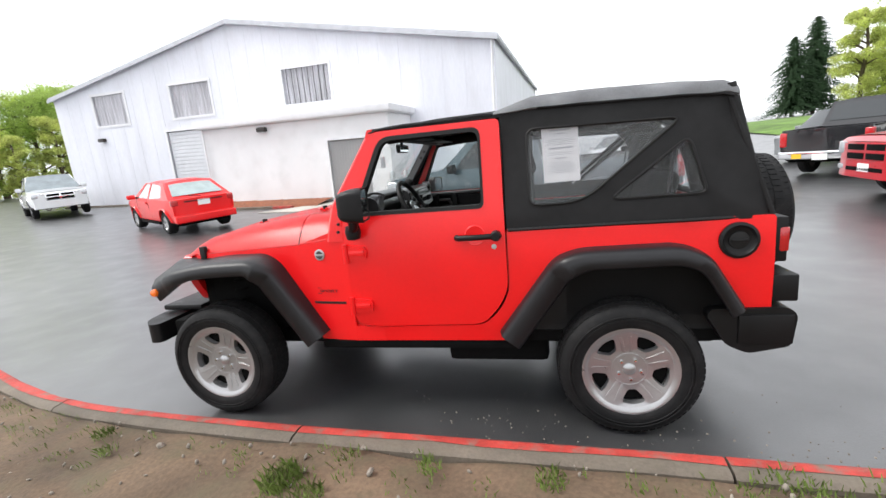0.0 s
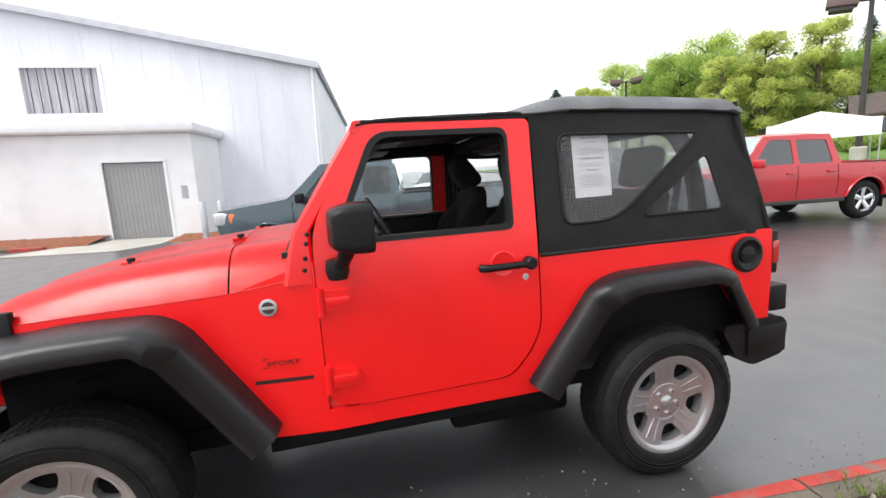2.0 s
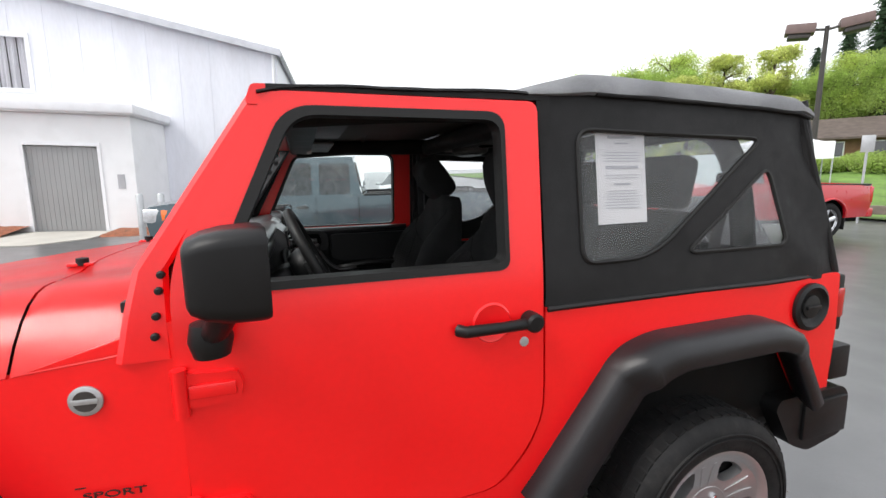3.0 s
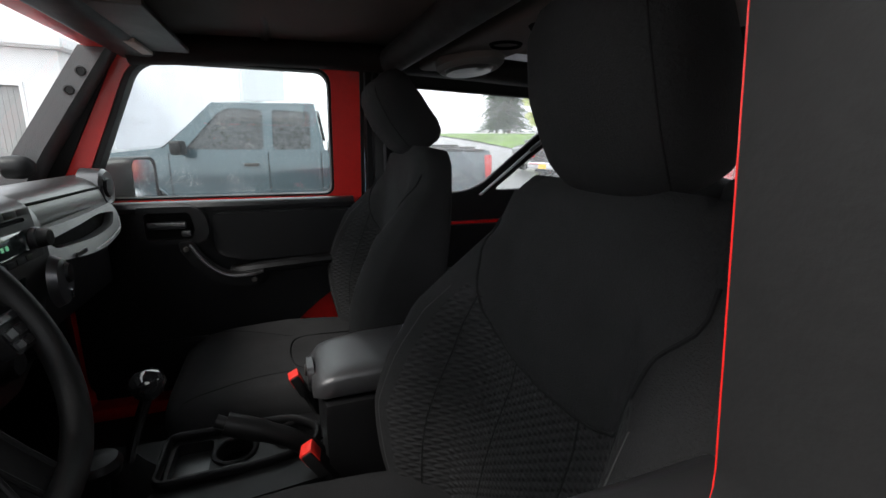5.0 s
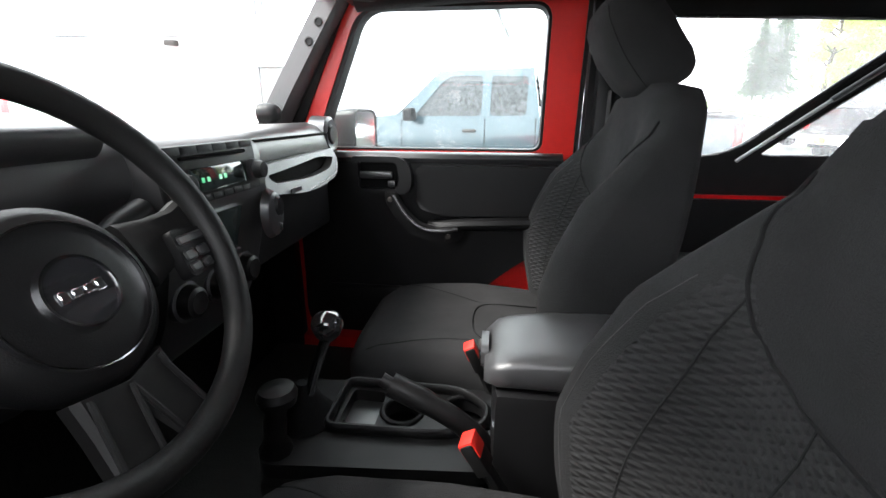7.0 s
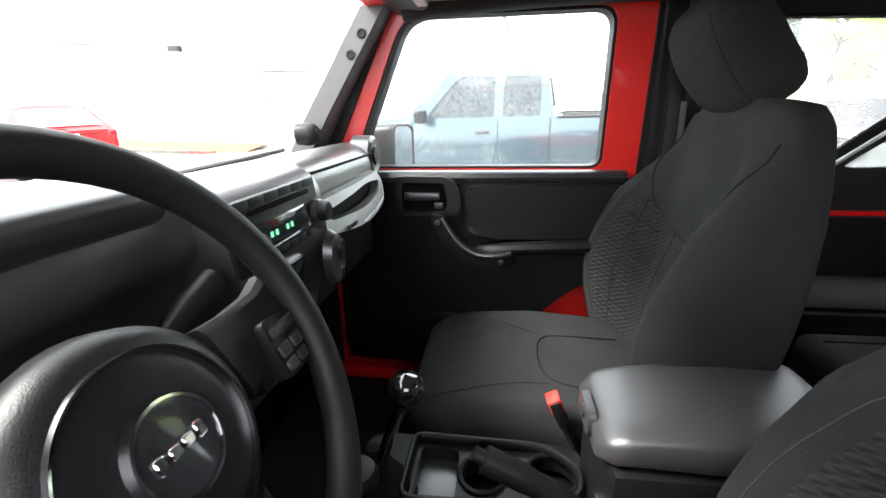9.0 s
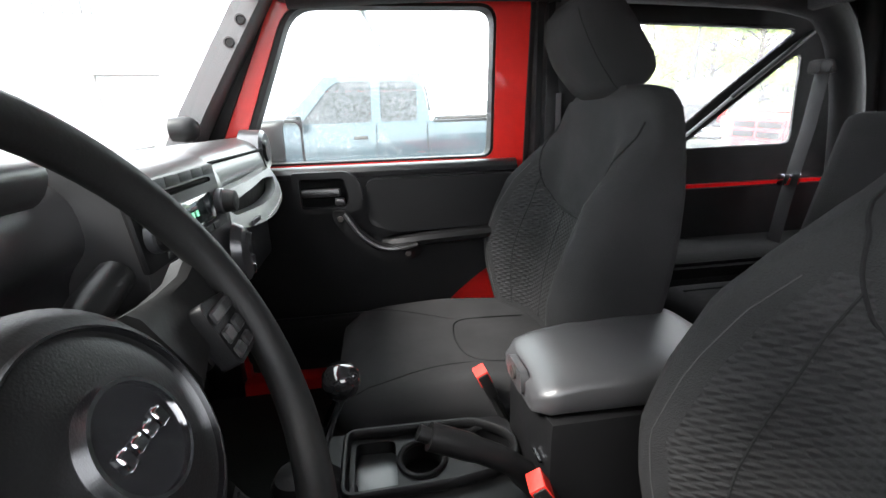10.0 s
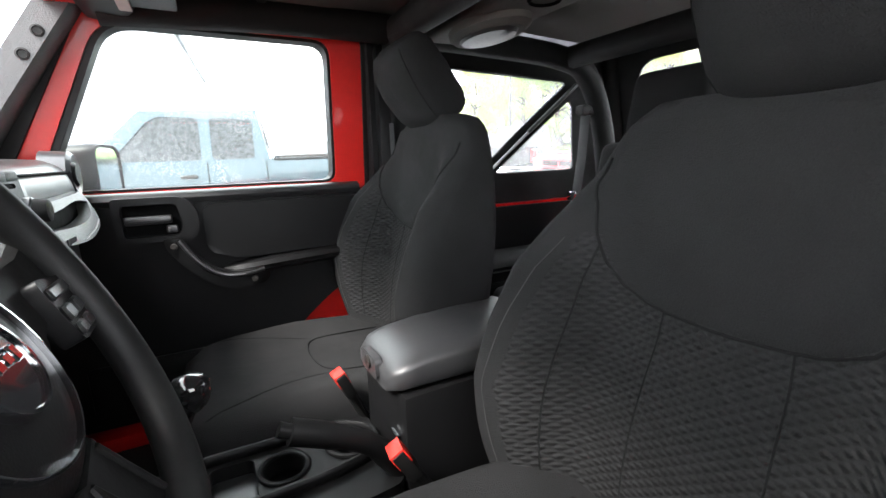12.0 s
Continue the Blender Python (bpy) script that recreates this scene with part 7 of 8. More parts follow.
    part("front_panel", prism(bmesh.new(), rounded([(0.02, -nw), (-0.03, -nw * 0.6), (-0.03, nw * 0.6), (0.02, nw), (0.25, nw + 0.03), (0.25, -nw - 0.03)], 0.05, 4), "z", low + 0.02, nz), paint, v)
    fb = part("front_bumper", prism(bmesh.new(), rounded([(-0.05, -nw * 0.6), (-0.05, nw * 0.6), (0.03, nw + 0.03), (0.35, nw + 0.07), (0.35, -nw - 0.07), (0.03, -nw - 0.03)], 0.05, 4), "z", low - 0.05, low + 0.24), sp.get("bumper", paint), v)
    gx0, gx1, gz0, gz1 = sp["grille"]
    gr = part("grille", boxed(-0.045, 0.0, -gx0, gx0, gz0, gz1, bevel=0.03), sp.get("grillemat", CHROME), v)
    for a, b in ((-gx0 + 0.04, -0.03), (0.03, gx0 - 0.04)):
        zm = (gz0 + gz1) / 2
        for c, d in ((gz0 + 0.03, zm - 0.025), (zm + 0.025, gz1 - 0.03)):
            part("grille_mesh", boxed(-0.052, -0.04, a, b, c, d, bevel=0.006), UNDER, gr)
    part("tail_panel", prism(bmesh.new(), rounded([(L - 0.12, -hw + 0.06), (L, -hw + 0.10), (L + 0.01, 0), (L, hw - 0.10), (L - 0.12, hw - 0.06)], 0.04, 4), "z", low + 0.12, sp["tailtop"]), paint, v)
    part("rear_bumper", boxed(L - 0.10, L + 0.10, -hw + 0.05, hw - 0.05, low + 0.02, low + 0.22, bevel=0.04, seg=3), sp.get("rbumper", paint), v)
    part("plate", boxed(L + sp.get("platex", 0.10), L + sp.get("platex", 0.10) + 0.006, -0.16, 0.16, low + sp.get("platez", 0.06), low + sp.get("platez", 0.06) + 0.15) if sp.get("rear_plate", True) else boxed(-0.056, -0.05, -0.16, 0.16, low + 0.06, low + 0.20), PAPER, v, "pale number plate left blank")
    if sp.get("bed"):
        x0, x1 = sp["bed"]
        part("bed_floor", boxed(x0, x1, -hw + 0.10, hw - 0.10, 0.78, 0.82), UNDER, v)
        for s in (-1, 1):
            part("bed_rail", boxed(x0, x1, *sorted((s * (hw - 0.14), s * (hw - 0.035))), belt - 0.02, belt + 0.025, bevel=0.015), PLASTIC, v)
            part("bed_liner", boxed(x0, x1, *sorted((s * (hw - 0.14), s * (hw - 0.12))), 0.8, belt), UNDER, v)
        part("bed_front", boxed(x0 - 0.03, x0, -hw + 0.06, hw - 0.06, 0.6, belt), paint, v)
    return v


PICKUP = dict(L=5.82, W=2.02, belt=1.22, roof=1.90, nose=0.98, low=0.46, taper=0.12, R=0.40, rim=0.235, wf=0.98, wr=4.55,
              top=[(0.10, 1.06), (1.50, 1.20), (1.72, 1.22)], hood_n=2, tailtop=1.22, cab=(1.45, 2.12, 3.40, 3.52), tumble=0.24,
              windows=[[(1.78, 1.25), (2.74, 1.25), (2.74, 1.75), (2.30, 1.77), (2.18, 1.70)], [(2.86, 1.25), (3.34, 1.25), (3.34, 1.73), (2.86, 1.75)]],
              seams=(1.60, 2.80, 3.47), handles=((2.60, 1.06),), mirror=(1.78, 1.20), lamp=(0.0, 0.42, 0.84, 1.04), tail=(0.10, 0.80, 1.16), grille=(0.50, 0, 0.72, 1.02), bed=(3.55, 5.72), glass=WET_GLASS)
TH = Vector((-0.255, 5.44, -0.09))
ang = -8.0
M_BLUE = Matrix.Translation(TH) @ pose(0, 0, 0, 0, 0, ang) @ Matrix.Translation((-2.40, 1.0, 0))

def shifted(sp, d, keys):
    """The same side lines with the cab and bed moved along the car."""
    out = dict(sp)
    out["L"], out["wr"] = sp["L"] + d, sp["wr"] + d
    out["cab"] = tuple(x + d for x in sp["cab"])
    out["windows"] = [[(x + d, z) for x, z in w] for w in sp["windows"]]
    out["seams"] = tuple(x + d for x in sp["seams"])
    out["handles"] = tuple((x + d, z) for x, z in sp["handles"])
    out["mirror"] = (sp["mirror"][0] + d, sp["mirror"][1])
    out["bed"] = tuple(x + d for x in sp["bed"])
    out.update(keys)
    return out


blue = vehicle("blue_pickup", M_BLUE, BLUE, shifted(PICKUP, -0.18, dict(bumper=CHROME, rbumper=CHROME, mirrormat=PLASTIC, handlemat=DARK_METAL, nose=1.06, top=[(0.10, 1.15), (1.32, 1.28), (1.54, 1.26)], lamp=(0.0, 0.40, 0.90, 1.12))), "blue-grey extended-cab pickup truck wet with rain", "pickup truck")
part("rail_guard", boxed(3.45, 5.4, -0.98, -0.95, 1.25, 1.28, bevel=0.008), DARK_METAL, blue)

# The windscreen's pale base colour stands for the sky mirrored in it.
CREW_CAB = dict(PICKUP, L=5.80, W=2.02, wf=1.02, wr=4.58, R=0.41, rim=0.265, belt=1.20, nose=1.00, top=[(0.12, 1.09), (1.55, 1.21), (1.72, 1.21)],
           cab=(1.50, 2.20, 3.78, 3.95), windows=[[(1.85, 1.24), (2.80, 1.24), (2.80, 1.74), (2.36, 1.76), (2.24, 1.70)], [(2.92, 1.24), (3.74, 1.24), (3.66, 1.72), (2.92, 1.74)]],
           seams=(1.68, 2.86, 3.84), handles=((2.68, 1.05), (3.66, 1.06)), bed=(4.02, 5.70), glass=CAR_GLASS, screen=surf("screen_glass_painted_sky", (0.30, 0.36, 0.36), 0.10, var=0.15, bump=0, coat=1), grillemat=RED2, sillmat=DARK_METAL, rear_plate=False, bumper=RED2, lamp=(0.0, 0.62, 0.80, 1.03), grille=(0.56, 0, 0.70, 1.02), wheelmat=CHROME)
crew = vehicle("red_pickup", Matrix.Translation((6.1, 6.22, -0.13)) @ pose(0, 0, 0, 0, 1.5, -2.5), RED2, CREW_CAB, "red crew-cab pickup truck with chrome wheels", "pickup truck")
part("hood_scoop", boxed(-0.25, 0.25, -0.13, 0.13, -0.02, 0.014, bevel=0.012, seg=3), RED2, crew, m=pose(0.95, -0.47, 1.192, 0, -4.8, 0))
part("hood_scoop", boxed(-0.25, 0.25, -0.13, 0.13, -0.02, 0.014, bevel=0.012, seg=3), RED2, crew, m=pose(0.95, 0.47, 1.192, 0, -4.8, 0))
for s in (-1, 1):
    part("fog_lamp", boxed(-0.02, 0.10, *sorted((s * 0.66, s * 0.86)), 0.53, 0.62, bevel=0.02), CLEAR_LENS, crew, "clear fog lamp")
    part("mud_flap", boxed(5.06, 5.08, *sorted((s * 0.72, s * 0.98)), 0.22, 0.62, bevel=0.005), RUBBER, crew)
part("lower_intake", boxed(-0.056, -0.02, -0.52, 0.52, 0.52, 0.60, bevel=0.02), UNDER, crew)
bm = bmesh.new()
for k in range(7):
    box(bm, 1.25 + k * 0.075, 1.31 + k * 0.075, -1.008, -1.003, 0.885, 0.925)
part("lettering", bm, CHROME, crew, "silver lettering as plain bars")

# Reflected sky painted into the glass as a pale colour.
PALE_GLASS = surf("pale_glass_painted_sky", (0.30, 0.37, 0.37), 0.10, var=0.15, bump=0, coat=1)
HATCH = dict(L=4.17, W=1.70, belt=0.93, roof=1.45, nose=0.70, low=0.30, taper=0.16, R=0.31, rim=0.20, wf=0.85, wr=3.46, spokes=6,
             top=[(0.15, 0.80), (1.05, 0.93), (1.25, 0.94)], hood_n=2, tailtop=0.95, cab=(1.02, 1.88, 3.30, 4.06), tumble=0.24, inner=0.8,
             windows=[[(1.42, 0.96), (2.32, 0.96), (2.32, 1.36), (1.95, 1.37)], [(2.40, 0.96), (3.42, 1.00), (3.24, 1.30), (2.96, 1.35), (2.40, 1.37)]],
             seams=(1.40, 2.36), handles=((2.22, 0.84),), mirror=(1.42, 0.94), mirror_h=0.13, lamp=(0.05, 0.42, 0.62, 0.76), tail=(0.10, 0.79, 0.94), grille=(0.30, 0, 0.48, 0.62),
             grillemat=PLASTIC, platez=0.44, platex=0.014, backglass=PALE_GLASS, glass=PALE_GLASS)
M_H = Matrix.Translation((-9.2, 7.3, ground_z(-9.6, 7) + 0.0)) @ pose(0, 0, 0, 0, 0, -26) @ pose(0, 0, 0, 0, 2.4, 0) @ Matrix.Translation((-3.46, 0, 0))
hatch = vehicle("red_hatchback", M_H, RED, HATCH, "small red hatchback parked in front of the building", "car")
part("hatch_strip", boxed(4.165, 4.19, -0.5, 0.5, 0.86, 0.89, bevel=0.008), PLASTIC, hatch)
part("rear_wiper", tube(bmesh.new(), [(4.07, 0.0, 0.97), (4.02, -0.30, 1.02)], 0.012, 6), RUBBER, hatch)

# Windscreen in grey, with the sky's reflection put into the colour.
WP = dict(PICKUP, glass=CAR_GLASS, screen=surf("grey_glass_painted_sky", (0.22, 0.26, 0.28), 0.1, var=0.15, bump=0, coat=1), bumper=WHITE_PAINT)
zw = ground_z(-22, 12)
vehicle("white_pickup", pose(-19.8, 11.1, zw, 0, 0, 152), WHITE_PAINT, WP, "white pickup truck parked by the far end of the building", "pickup truck")
BP = dict(CREW_CAB, grillemat=CHROME, bumper=CHROME, rbumper=CHROME, rear_plate=True, platez=0.0)
blk = vehicle("black_pickup", Matrix.Translation((7.3, 10.0, -0.15)) @ pose(0, 0, 0, 0, 0, 218) @ Matrix.Translation((-5.8, 0, 0)), BLACK_PAINT, BP, "black crew-cab pickup truck on the lot", "pickup truck")
part("yellow_tag", boxed(5.90, 5.91, -0.62, -0.40, 0.50, 0.62), surf("yellow_tag", (0.8, 0.5, 0.03), 0.6, bump=0), blk, "small yellow tag")
SUV = dict(HATCH, L=4.7, W=1.85, belt=1.08, roof=1.74, nose=0.88, low=0.38, R=0.36, rim=0.22, wf=0.9, wr=3.75, top=[(0.12, 0.96), (1.15, 1.07), (1.35, 1.08)], tailtop=1.10, cab=(1.15, 1.85, 4.2, 4.62),
           windows=[[(1.55, 1.11), (2.45, 1.11), (2.45, 1.62), (2.05, 1.63)], [(2.53, 1.11), (3.45, 1.11), (3.45, 1.60), (2.53, 1.62)], [(3.55, 1.11), (4.35, 1.13), (4.15, 1.56), (3.55, 1.60)]],
           seams=(1.5, 2.49, 3.50), handles=((2.35, 0.98), (3.35, 0.98)), mirror=(1.52, 1.10), lamp=(0.05, 0.45, 0.74, 0.92), tail=(0.16, 0.80, 1.10), grille=(0.42, 0, 0.6, 0.84))
vehicle("white_suv", pose(11.2, 10.6, -0.25, 0, 0, 10), WHITE_PAINT, SUV, "white sport utility vehicle behind the red pickup", "car")
vehicle("silver_suv", pose(8.8, 14.6, -0.2, 0, 0, 30), GREY_PAINT, SUV, "grey sport utility vehicle further back on the lot", "car")
vehicle("white_sedan", pose(3.0, 15.5, 0, 0, 0, 75), WHITE_PAINT, HATCH, "pale hatchback parked far back on the lot", "car")

# bollards by the annex corner
for k, (x, y) in enumerate(((1.65, -1.9), (2.05, -1.7))):
    b = thing("bollard", B @ Matrix.Translation((x, y, -0.1)), "galvanised steel bollard near the annex corner", "bollard", "bollards by the annex")
    part("post", lathe(bmesh.new(), [(0.08, 0), (0.08, 1.25), (0.05, 1.30), (0, 1.31)], 16, "z"), GALV, b)
    part("base_flange", lathe(bmesh.new(), [(0.13, 0), (0.13, 0.12), (0.09, 0.13)], 16, "z"), GALV, b)

# ---- lawn bank, far house, canopy, light poles, sign ----
rows = []
for j in range(30):
    row = []
    for i in range(30):
        x, y = 13.5 + i * 2.2, -6 + j * 2.2
        x2 = x + 0.35 * (20 - y) * 0.4
        row.append((x2, y, ground_z(x2, y) + 0.05 + 0.05 * noise.noise((x, y, 0))))
    rows.append(row)
lawn = part("ground_lawn", surface(bmesh.new(), rows), LAWN, sharp=80)
tagged(lawn, "green lawn bank beyond the lot", "lawn", kind="structure")
rng = random.Random(21)


def leaf_cloud(bm, centre, rad, n, size, flat=0.8):
    c = Vector(centre)
    for _ in range(n):
        d = Vector((rng.gauss(0, 1), rng.gauss(0, 1), rng.gauss(0, 1))).normalized() * rad * rng.random() ** 0.4
        d.z *= flat
        p = c + d
        a = Vector((rng.gauss(0, 1), rng.gauss(0, 1), rng.gauss(0, 1))).normalized()
        b = a.orthogonal().normalized()
        b.rotate(Matrix.Rotation(rng.uniform(0, 6.28), 3, a))
        e = a.cross(b)
        s = size * rng.uniform(0.5, 1.2)
        vs = [bm.verts.new(p + b * s * k + e * s * q) for k, q in ((-0.5, 0), (0, -0.32), (0.6, 0), (0, 0.32))]
        bm.faces.new(vs)


def broad_tree(name, h, spread_r, mt, seed, label, leaf=0.17, n_leaf=480, low=0.05):
    """A tapered trunk with forking limbs and a crown of leaf clumps with gaps."""
    global rng
    rng = random.Random(seed)
    t = thing(name, None, label, "tree", "trees round the lot")
    bm = bmesh.new()
    trunk = smooth_line([(0, 0, -0.3), (0.1 * rng.uniform(-1, 1), 0.1, h * 0.3), (0.25 * rng.uniform(-1, 1), 0, h * 0.62), (0.3 * rng.uniform(-1, 1), 0.1, h * 0.92)], 5)
    k = len(trunk)
    tube(bm, trunk, [lerp(0.028 * h, 0.006 * h, i / (k - 1)) for i in range(k)], 9)
    ends = [(trunk[-1], 0.55)]
    for i in range(34):
        f = rng.uniform(low, 0.92)
        p = trunk[int(f * (k - 1))]
        a = i * 2.4 + rng.uniform(-0.4, 0.4)
        ln = spread_r * interp(f, [low, 0.45, 0.75, 1], [0.8, 1.0, 0.75, 0.35]) * rng.uniform(0.75, 1.15)
        q = Vector((math.cos(a), math.sin(a), 0)) * ln + Vector((0, 0, ln * rng.uniform(0.25, 0.7)))
        tube(bm, [p, p + q * 0.5 + Vector((0, 0, 0.1 * ln)), p + q], [0.010 * h, 0.006 * h, 0.002 * h], 6)
        ends += [(p + q, 1.0), (p + q * 0.62 + Vector((rng.uniform(-0.5, 0.5), rng.uniform(-0.5, 0.5), 0.35)), 0.8)]
    part("trunk", bm, BARK, t)
    bm = bmesh.new()
    for p, w in ends:
        leaf_cloud(bm, p, spread_r * 0.38 * w * rng.uniform(0.8, 1.25), int(n_leaf * w), leaf)
    part("crown", bm, mt, t, sharp=180)
    return t


def conifer(name, h, r, seed, label):
    global rng
    rng = random.Random(seed)
    t = thing(name, None, label, "tree", "conifers round the lot")
    part("trunk", tube(bmesh.new(), [(0, 0, -0.3), (0, 0, h * 0.5), (0, 0, h)], [0.02 * h, 0.012 * h, 0.002 * h], 9), BARK, t)
    bm = bmesh.new()
    z = h * 0.10
    while z < h * 0.99:
        f = (z - h * 0.1) / (h * 0.9)
        rr = r * (1 - f) ** 0.55 * rng.uniform(0.75, 1.15) + 0.1
        for k in range(13):
            a = k * 0.483 + rng.uniform(0, 0.6) + z
            d = Vector((math.cos(a), math.sin(a), 0))
            q = Vector((-d.y, d.x, 0))
            ln = rr * rng.uniform(0.7, 1.15)
            for m_ in range(12):
                u = m_ / 11
                c = Vector((0, 0, z)) + d * (ln * (0.12 + 0.88 * u)) + Vector((0, 0, -0.28 * ln * u * u + rng.uniform(-0.12, 0.12)))
                for w in (-1, 1):
                    s = 0.36 * (1.1 - 0.7 * u) * (0.5 + 0.25 * ln)
                    dz = Vector((0, 0, -s * rng.uniform(0.25, 0.8)))
                    o = q * w * s * rng.uniform(0.4, 1.0)
                    vs = [bm.verts.new(c), bm.verts.new(c + o * 0.6 + d * 0.1 * s + dz * 0.15), bm.verts.new(c + o + d * 0.35 * s + dz), bm.verts.new(c + o * 0.2 + d * 0.3 * s + dz * 0.8)]
                    bm.faces.new(vs)
        z += h * 0.022
    part("crown", bm, CONIFER, t, sharp=180)
    return t


T1 = broad_tree("spring_tree", 12.5, 3.6, LEAF_LIGHT, 3, "tall deciduous tree in fresh light-green leaf")
T2 = broad_tree("spring_tree", 10.5, 3.4, LEAF_MID, 5, "deciduous tree in mid-green spring leaf")
T3 = broad_tree("poplar", 10.0, 2.0, LEAF_YELLOW, 8, "slender yellow-green tree in young leaf", n_leaf=420, low=0.06)
C1 = conifer("conifer", 15.0, 6.4, 2, "tall dark green conifer")

C2 = conifer("conifer", 16.0, 3.6, 6, "tall narrow dark green conifer")


def polar(az, rng_m, x0=0.3, y0=-2.6):
    return x0 + rng_m * math.cos(radians(az)), y0 + rng_m * math.sin(radians(az))


first = set()


def plant(src, az, dist, scale, turn):
    x, y = polar(az, dist)
    mt = Matrix.Translation((x, y, ground_z(x, y))) @ pose(0, 0, 0, 0, 0, turn) @ Matrix.Diagonal((scale, scale, scale, 1))
    if src.name in first:
        ob = copy_thing(src, Matrix.Translation((x, y, ground_z(x, y))) @ pose(0, 0, 0, 0, 0, turn))
        ob.scale = (scale, scale, scale)
    else:
        first.add(src.name)
        src.matrix_world = mt


for src, az, d, sc, tn in ((T1, 48.5, 56, 1.0, 0), (T1, 44.5, 60, 0.78, 100), (T1, 57.0, 62, 0.98, 200), (T1, 52.5, 66, 1.05, 310), (T1, 40.5, 55, 0.72, 60), (T1, 32.5, 58, 0.85, 150),
                           (T2, 46.5, 52, 0.95, 20), (T2, 51.0, 54, 1.0, 130), (T2, 55.0, 57, 0.95, 260), (T2, 42.5, 52, 0.72, 80), (T2, 38.5, 57, 0.78, 190), (T2, 36.5, 62, 0.9, 300), (T2, 34.5, 57, 0.85, 45), (T2, 30.0, 54, 0.9, 15),
                           (T3, 60.8, 58, 0.95, 0), (T3, 43.5, 49, 1.05, 90), (T3, 39.3, 53, 1.15, 200), (T3, 59.3, 64, 1.0, 40), (T3, 47.3, 48, 0.9, 300),
                           (C1, 66.0, 84, 0.74, 0), (C1, 64.4, 88, 0.92, 80), (C2, 41.0, 80, 0.80, 160), (C2, 35.8, 74, 0.9, 30), (C2, 31.6, 62, 1.05, 250), (C2, 29.4, 58, 1.15, 110), (C2, 33.6, 72, 1.02, 200), (C2, 27.0, 54, 1.1, 10),
                           (T2, 146.5, 62, 1.0, 0), (T2, 143.5, 66, 1.15, 70), (T1, 149.5, 60, 0.85, 140), (T1, 141.5, 75, 1.0, 20), (T2, 152.0, 58, 0.8, 200), (T3, 145.0, 58, 0.8, 120), (T2, 155.0, 60, 0.9, 20), (T3, 148.2, 55, 0.6, 10), (T3, 151.0, 52, 0.55, 60)):
    plant(src, az, d, sc, tn)
# low shrubs: hedge on the lawn bank, bush by the building corner
rng = random.Random(33)


def bush(x, y, r, h, mt, label):
    b = thing("shrub", pose(x, y, ground_z(x, y) - 0.05), label, "shrub", "low shrubs")
    bm = bmesh.new()
    for k in range(7):
        a = rng.uniform(0, 6.28)
        tube(bm, [(0, 0, 0), (math.cos(a) * r * 0.3, math.sin(a) * r * 0.3, h * 0.4), (math.cos(a) * r * 0.7, math.sin(a) * r * 0.7, h * 0.8)], [0.02, 0.014, 0.005], 5)
    part("branches", bm, BARK, b)
    bm = bmesh.new()
    for k in range(9):
        a = rng.uniform(0, 6.28)
        q = rng.random() ** 0.5 * r * 0.7
        leaf_cloud(bm, (q * math.cos(a), q * math.sin(a), h * rng.uniform(0.35, 0.75)), r * 0.45, 120, 0.13, 0.8)
    part("foliage", bm, mt, b, sharp=180)


for k in range(16):
    x, y = polar(29.5 + k * 0.62, 31 + rng.uniform(-1.5, 2.5))
    bush(x, y, rng.uniform(0.8, 1.3), rng.uniform(0.7, 1.1), LEAF_MID, "low green shrub on the lawn bank")
bush(-25.6, 14.3, 0.9, 0.8, LEAF_MID, "low green shrub by the building corner")

hx, hy = polar(33.5, 46)
H = pose(hx, hy, ground_z(hx, hy), 0, 0, -52)
house = thing("brown_house", H, "long low brown wooden house with a dark shingle roof", "building")
part("wall", boxed(-2, 18, 0, 8, 0, 2.3), WOOD_BROWN, house)
part("roof", prism(bmesh.new(), [(-0.9, 2.2), (4, 3.9), (8.9, 2.2), (8.9, 2.05), (4, 3.7), (-0.9, 2.05)], "x", -2.8, 18.8), ROOF_BROWN, house)
for k in range(7):
    x0 = -1.3 + k * 2.7
    w = part("window", boxed(x0, x0 + 1.4, -0.06, 0.02, 0.7, 1.9, bevel=0.02), TRIM_WHITE, house)
    part("pane", boxed(x0 + 0.08, x0 + 1.32, -0.08, -0.055, 0.78, 1.82), CAR_GLASS, w)
cx, cyy = polar(39.4, 24)
can = thing("canopy_tent", pose(cx, cyy, ground_z(cx, cyy) - 0.0, 0, 0, -50), "white fabric canopy tent on thin poles", "tent")
bm = bmesh.new()
surface(bm, [[(-1.7 + 3.4 * i / 10, -1.4 + 2.8 * j / 8, 2.2 + 0.45 * (1 - abs(-1 + i / 5)) * (1 - abs(-1 + j / 4)) - 0.10 * math.sin(math.pi * i / 10) * (1 if j in (0, 8) else 0)) for i in range(11)] for j in range(9)])
part("canopy", bm, TRIM_WHITE, can)
part("valance", boxed(-1.7, 1.7, -1.42, -1.40, 1.55, 2.2), TRIM_WHITE, can)
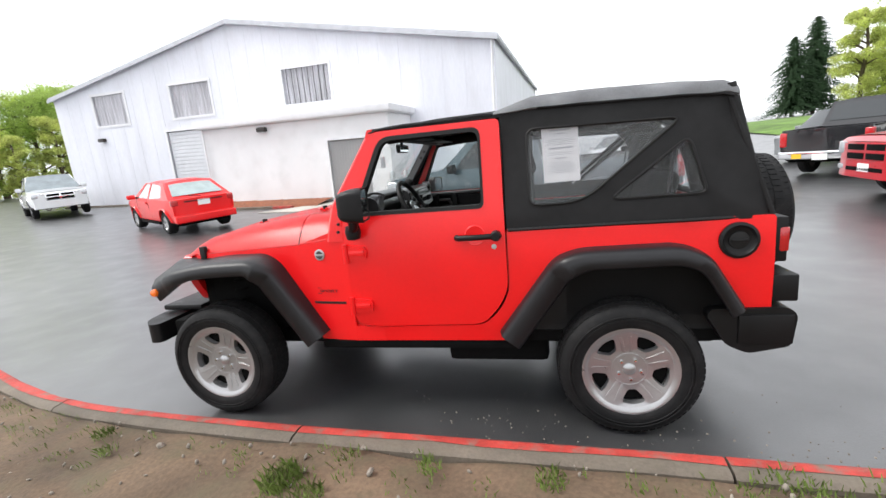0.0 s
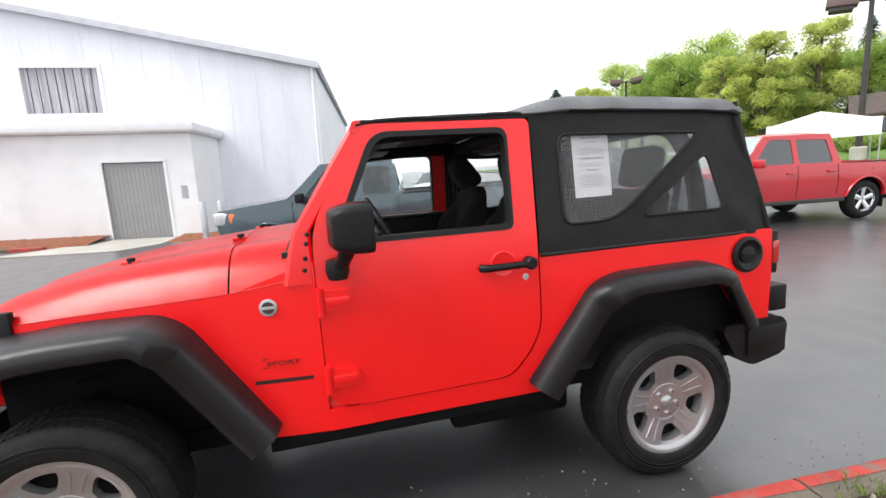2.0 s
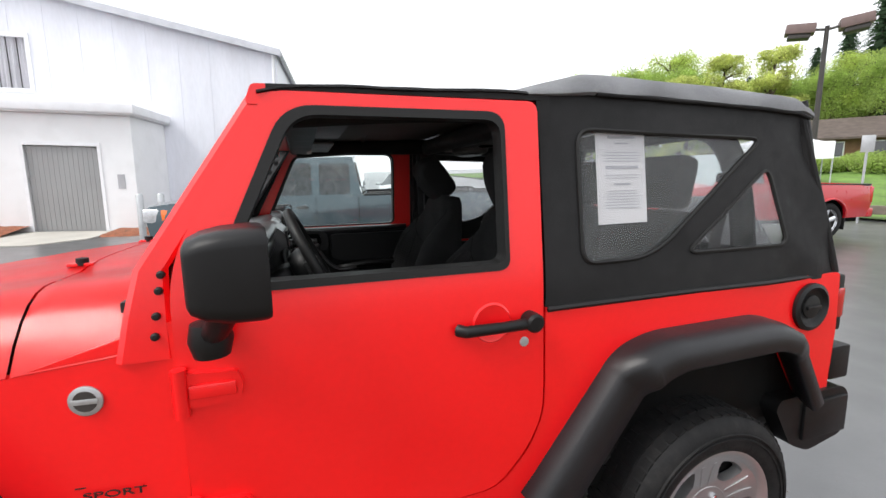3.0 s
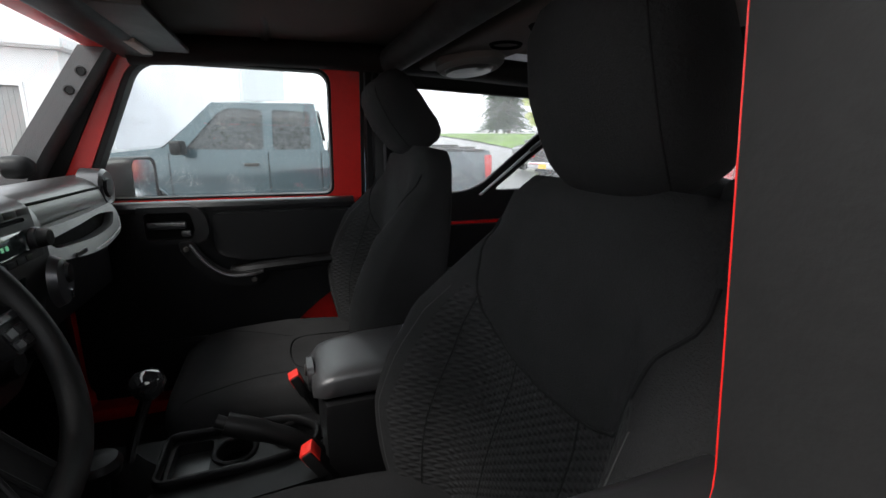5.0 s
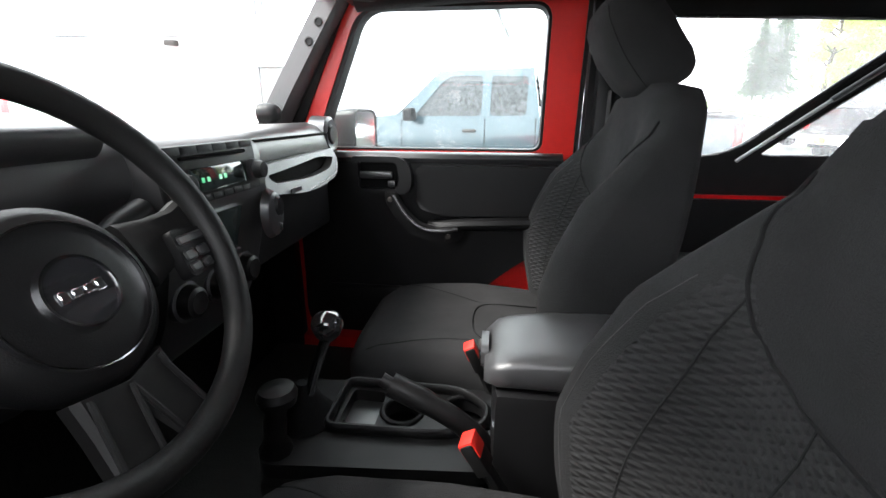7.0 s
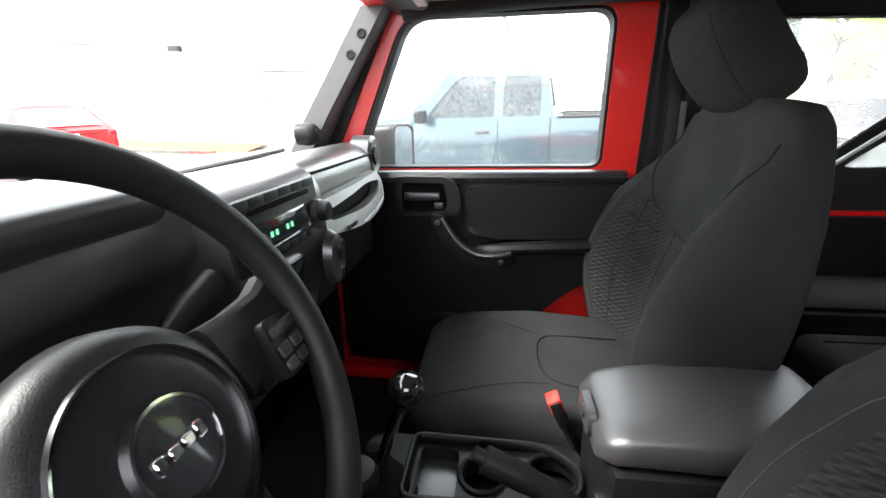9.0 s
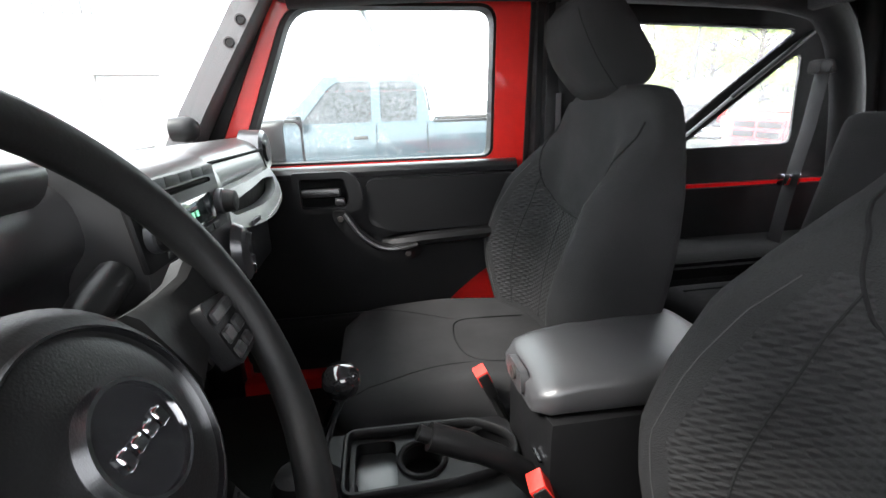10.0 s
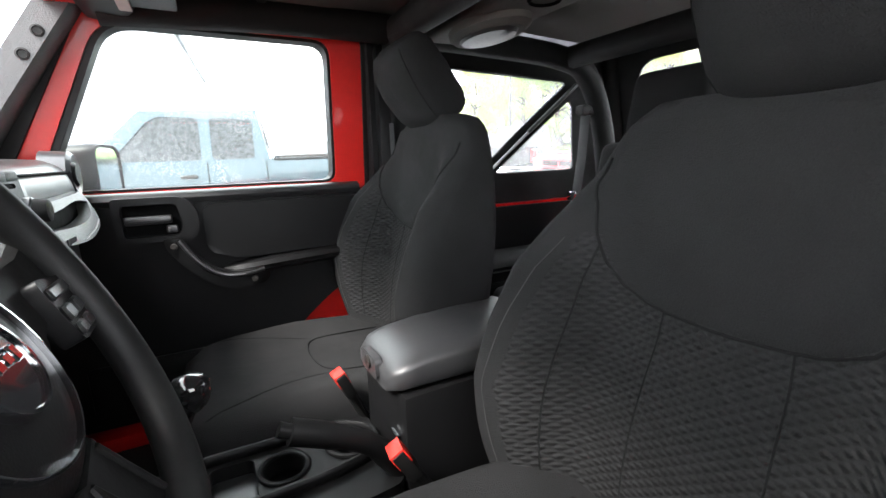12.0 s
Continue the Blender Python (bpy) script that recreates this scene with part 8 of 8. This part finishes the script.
for x in (-1.68, 1.68):
    for y in (-1.38, 1.38):
        part("pole", tube(bmesh.new(), [(x, y, 0), (x, y, 2.2)], 0.025, 8), GALV, can)


def light_pole(x, y, h, turn, sc):
    p = thing("lot_lamp", pose(x, y, ground_z(x, y), 0, 0, turn), "brown steel lot lamp with two box heads", "street lamp", "lot lamps")
    part("pole", tube(bmesh.new(), [(0, 0, 0), (0, 0, h * 0.5), (0, 0, h)], [0.16 * sc, 0.13 * sc, 0.10 * sc], 12), DARK_METAL, p)
    part("base", lathe(bmesh.new(), [(0.30, 0), (0.30, 0.55), (0.24, 0.6), (0, 0.6)], 20, "z"), WALK, p)
    for s in (-1, 1):
        part("arm", tube(bmesh.new(), [(0, 0, h - 0.15), (s * 0.45, 0, h - 0.08)], 0.06, 8), DARK_METAL, p)
        hd_ = part("lamp_head", boxed(-0.55, 0.55, -0.42, 0.42, -0.22, 0.20, bevel=0.05), surf("brown_lamp_metal", (0.13, 0.085, 0.08), 0.5, bump=0.1), p, m=pose(s * 0.95, 0, h, 0, s * -6, 0))
        part("lens", boxed(-0.42, 0.42, -0.34, 0.34, -0.42, -0.215, bevel=0.06), DARK_METAL, hd_)


lx, ly = 22.3, 13.6
light_pole(lx, ly, 7.35 - ground_z(lx, ly), -50, 0.85)
light_pole(27.9, 39.4, 8.0, -30, 1.0)
sx, sy = polar(33.5, 17)
sg = thing("sign_post", pose(sx, sy, ground_z(sx, sy), 0, 0, -50), "small grey road sign seen edge-on on a post", "sign")
part("post", tube(bmesh.new(), [(0, 0, 0), (0, 0, 2.3)], 0.03, 8), GALV, sg)
part("sign_panel", boxed(-0.14, 0.14, -0.03, -0.02, 1.95, 2.4, bevel=0.004), GALV, sg)
lk = thing("kerb", None, "pale concrete kerb along the lawn bank", "kerb", kind="structure")
for k in range(10):
    x0, y0 = 12.6 + 0.9 * k * 0.6, 6.2 - k * 2.0 + 6
    part("kerb_stone", boxed(-0.08, 0.08, -1.0, 0.98, -0.1, 0.15, bevel=0.02), CONCRETE, lk, m=pose(13.6 + k * 0.62, 12.5 - k * 1.9, 0.0, 0, 0, 18))
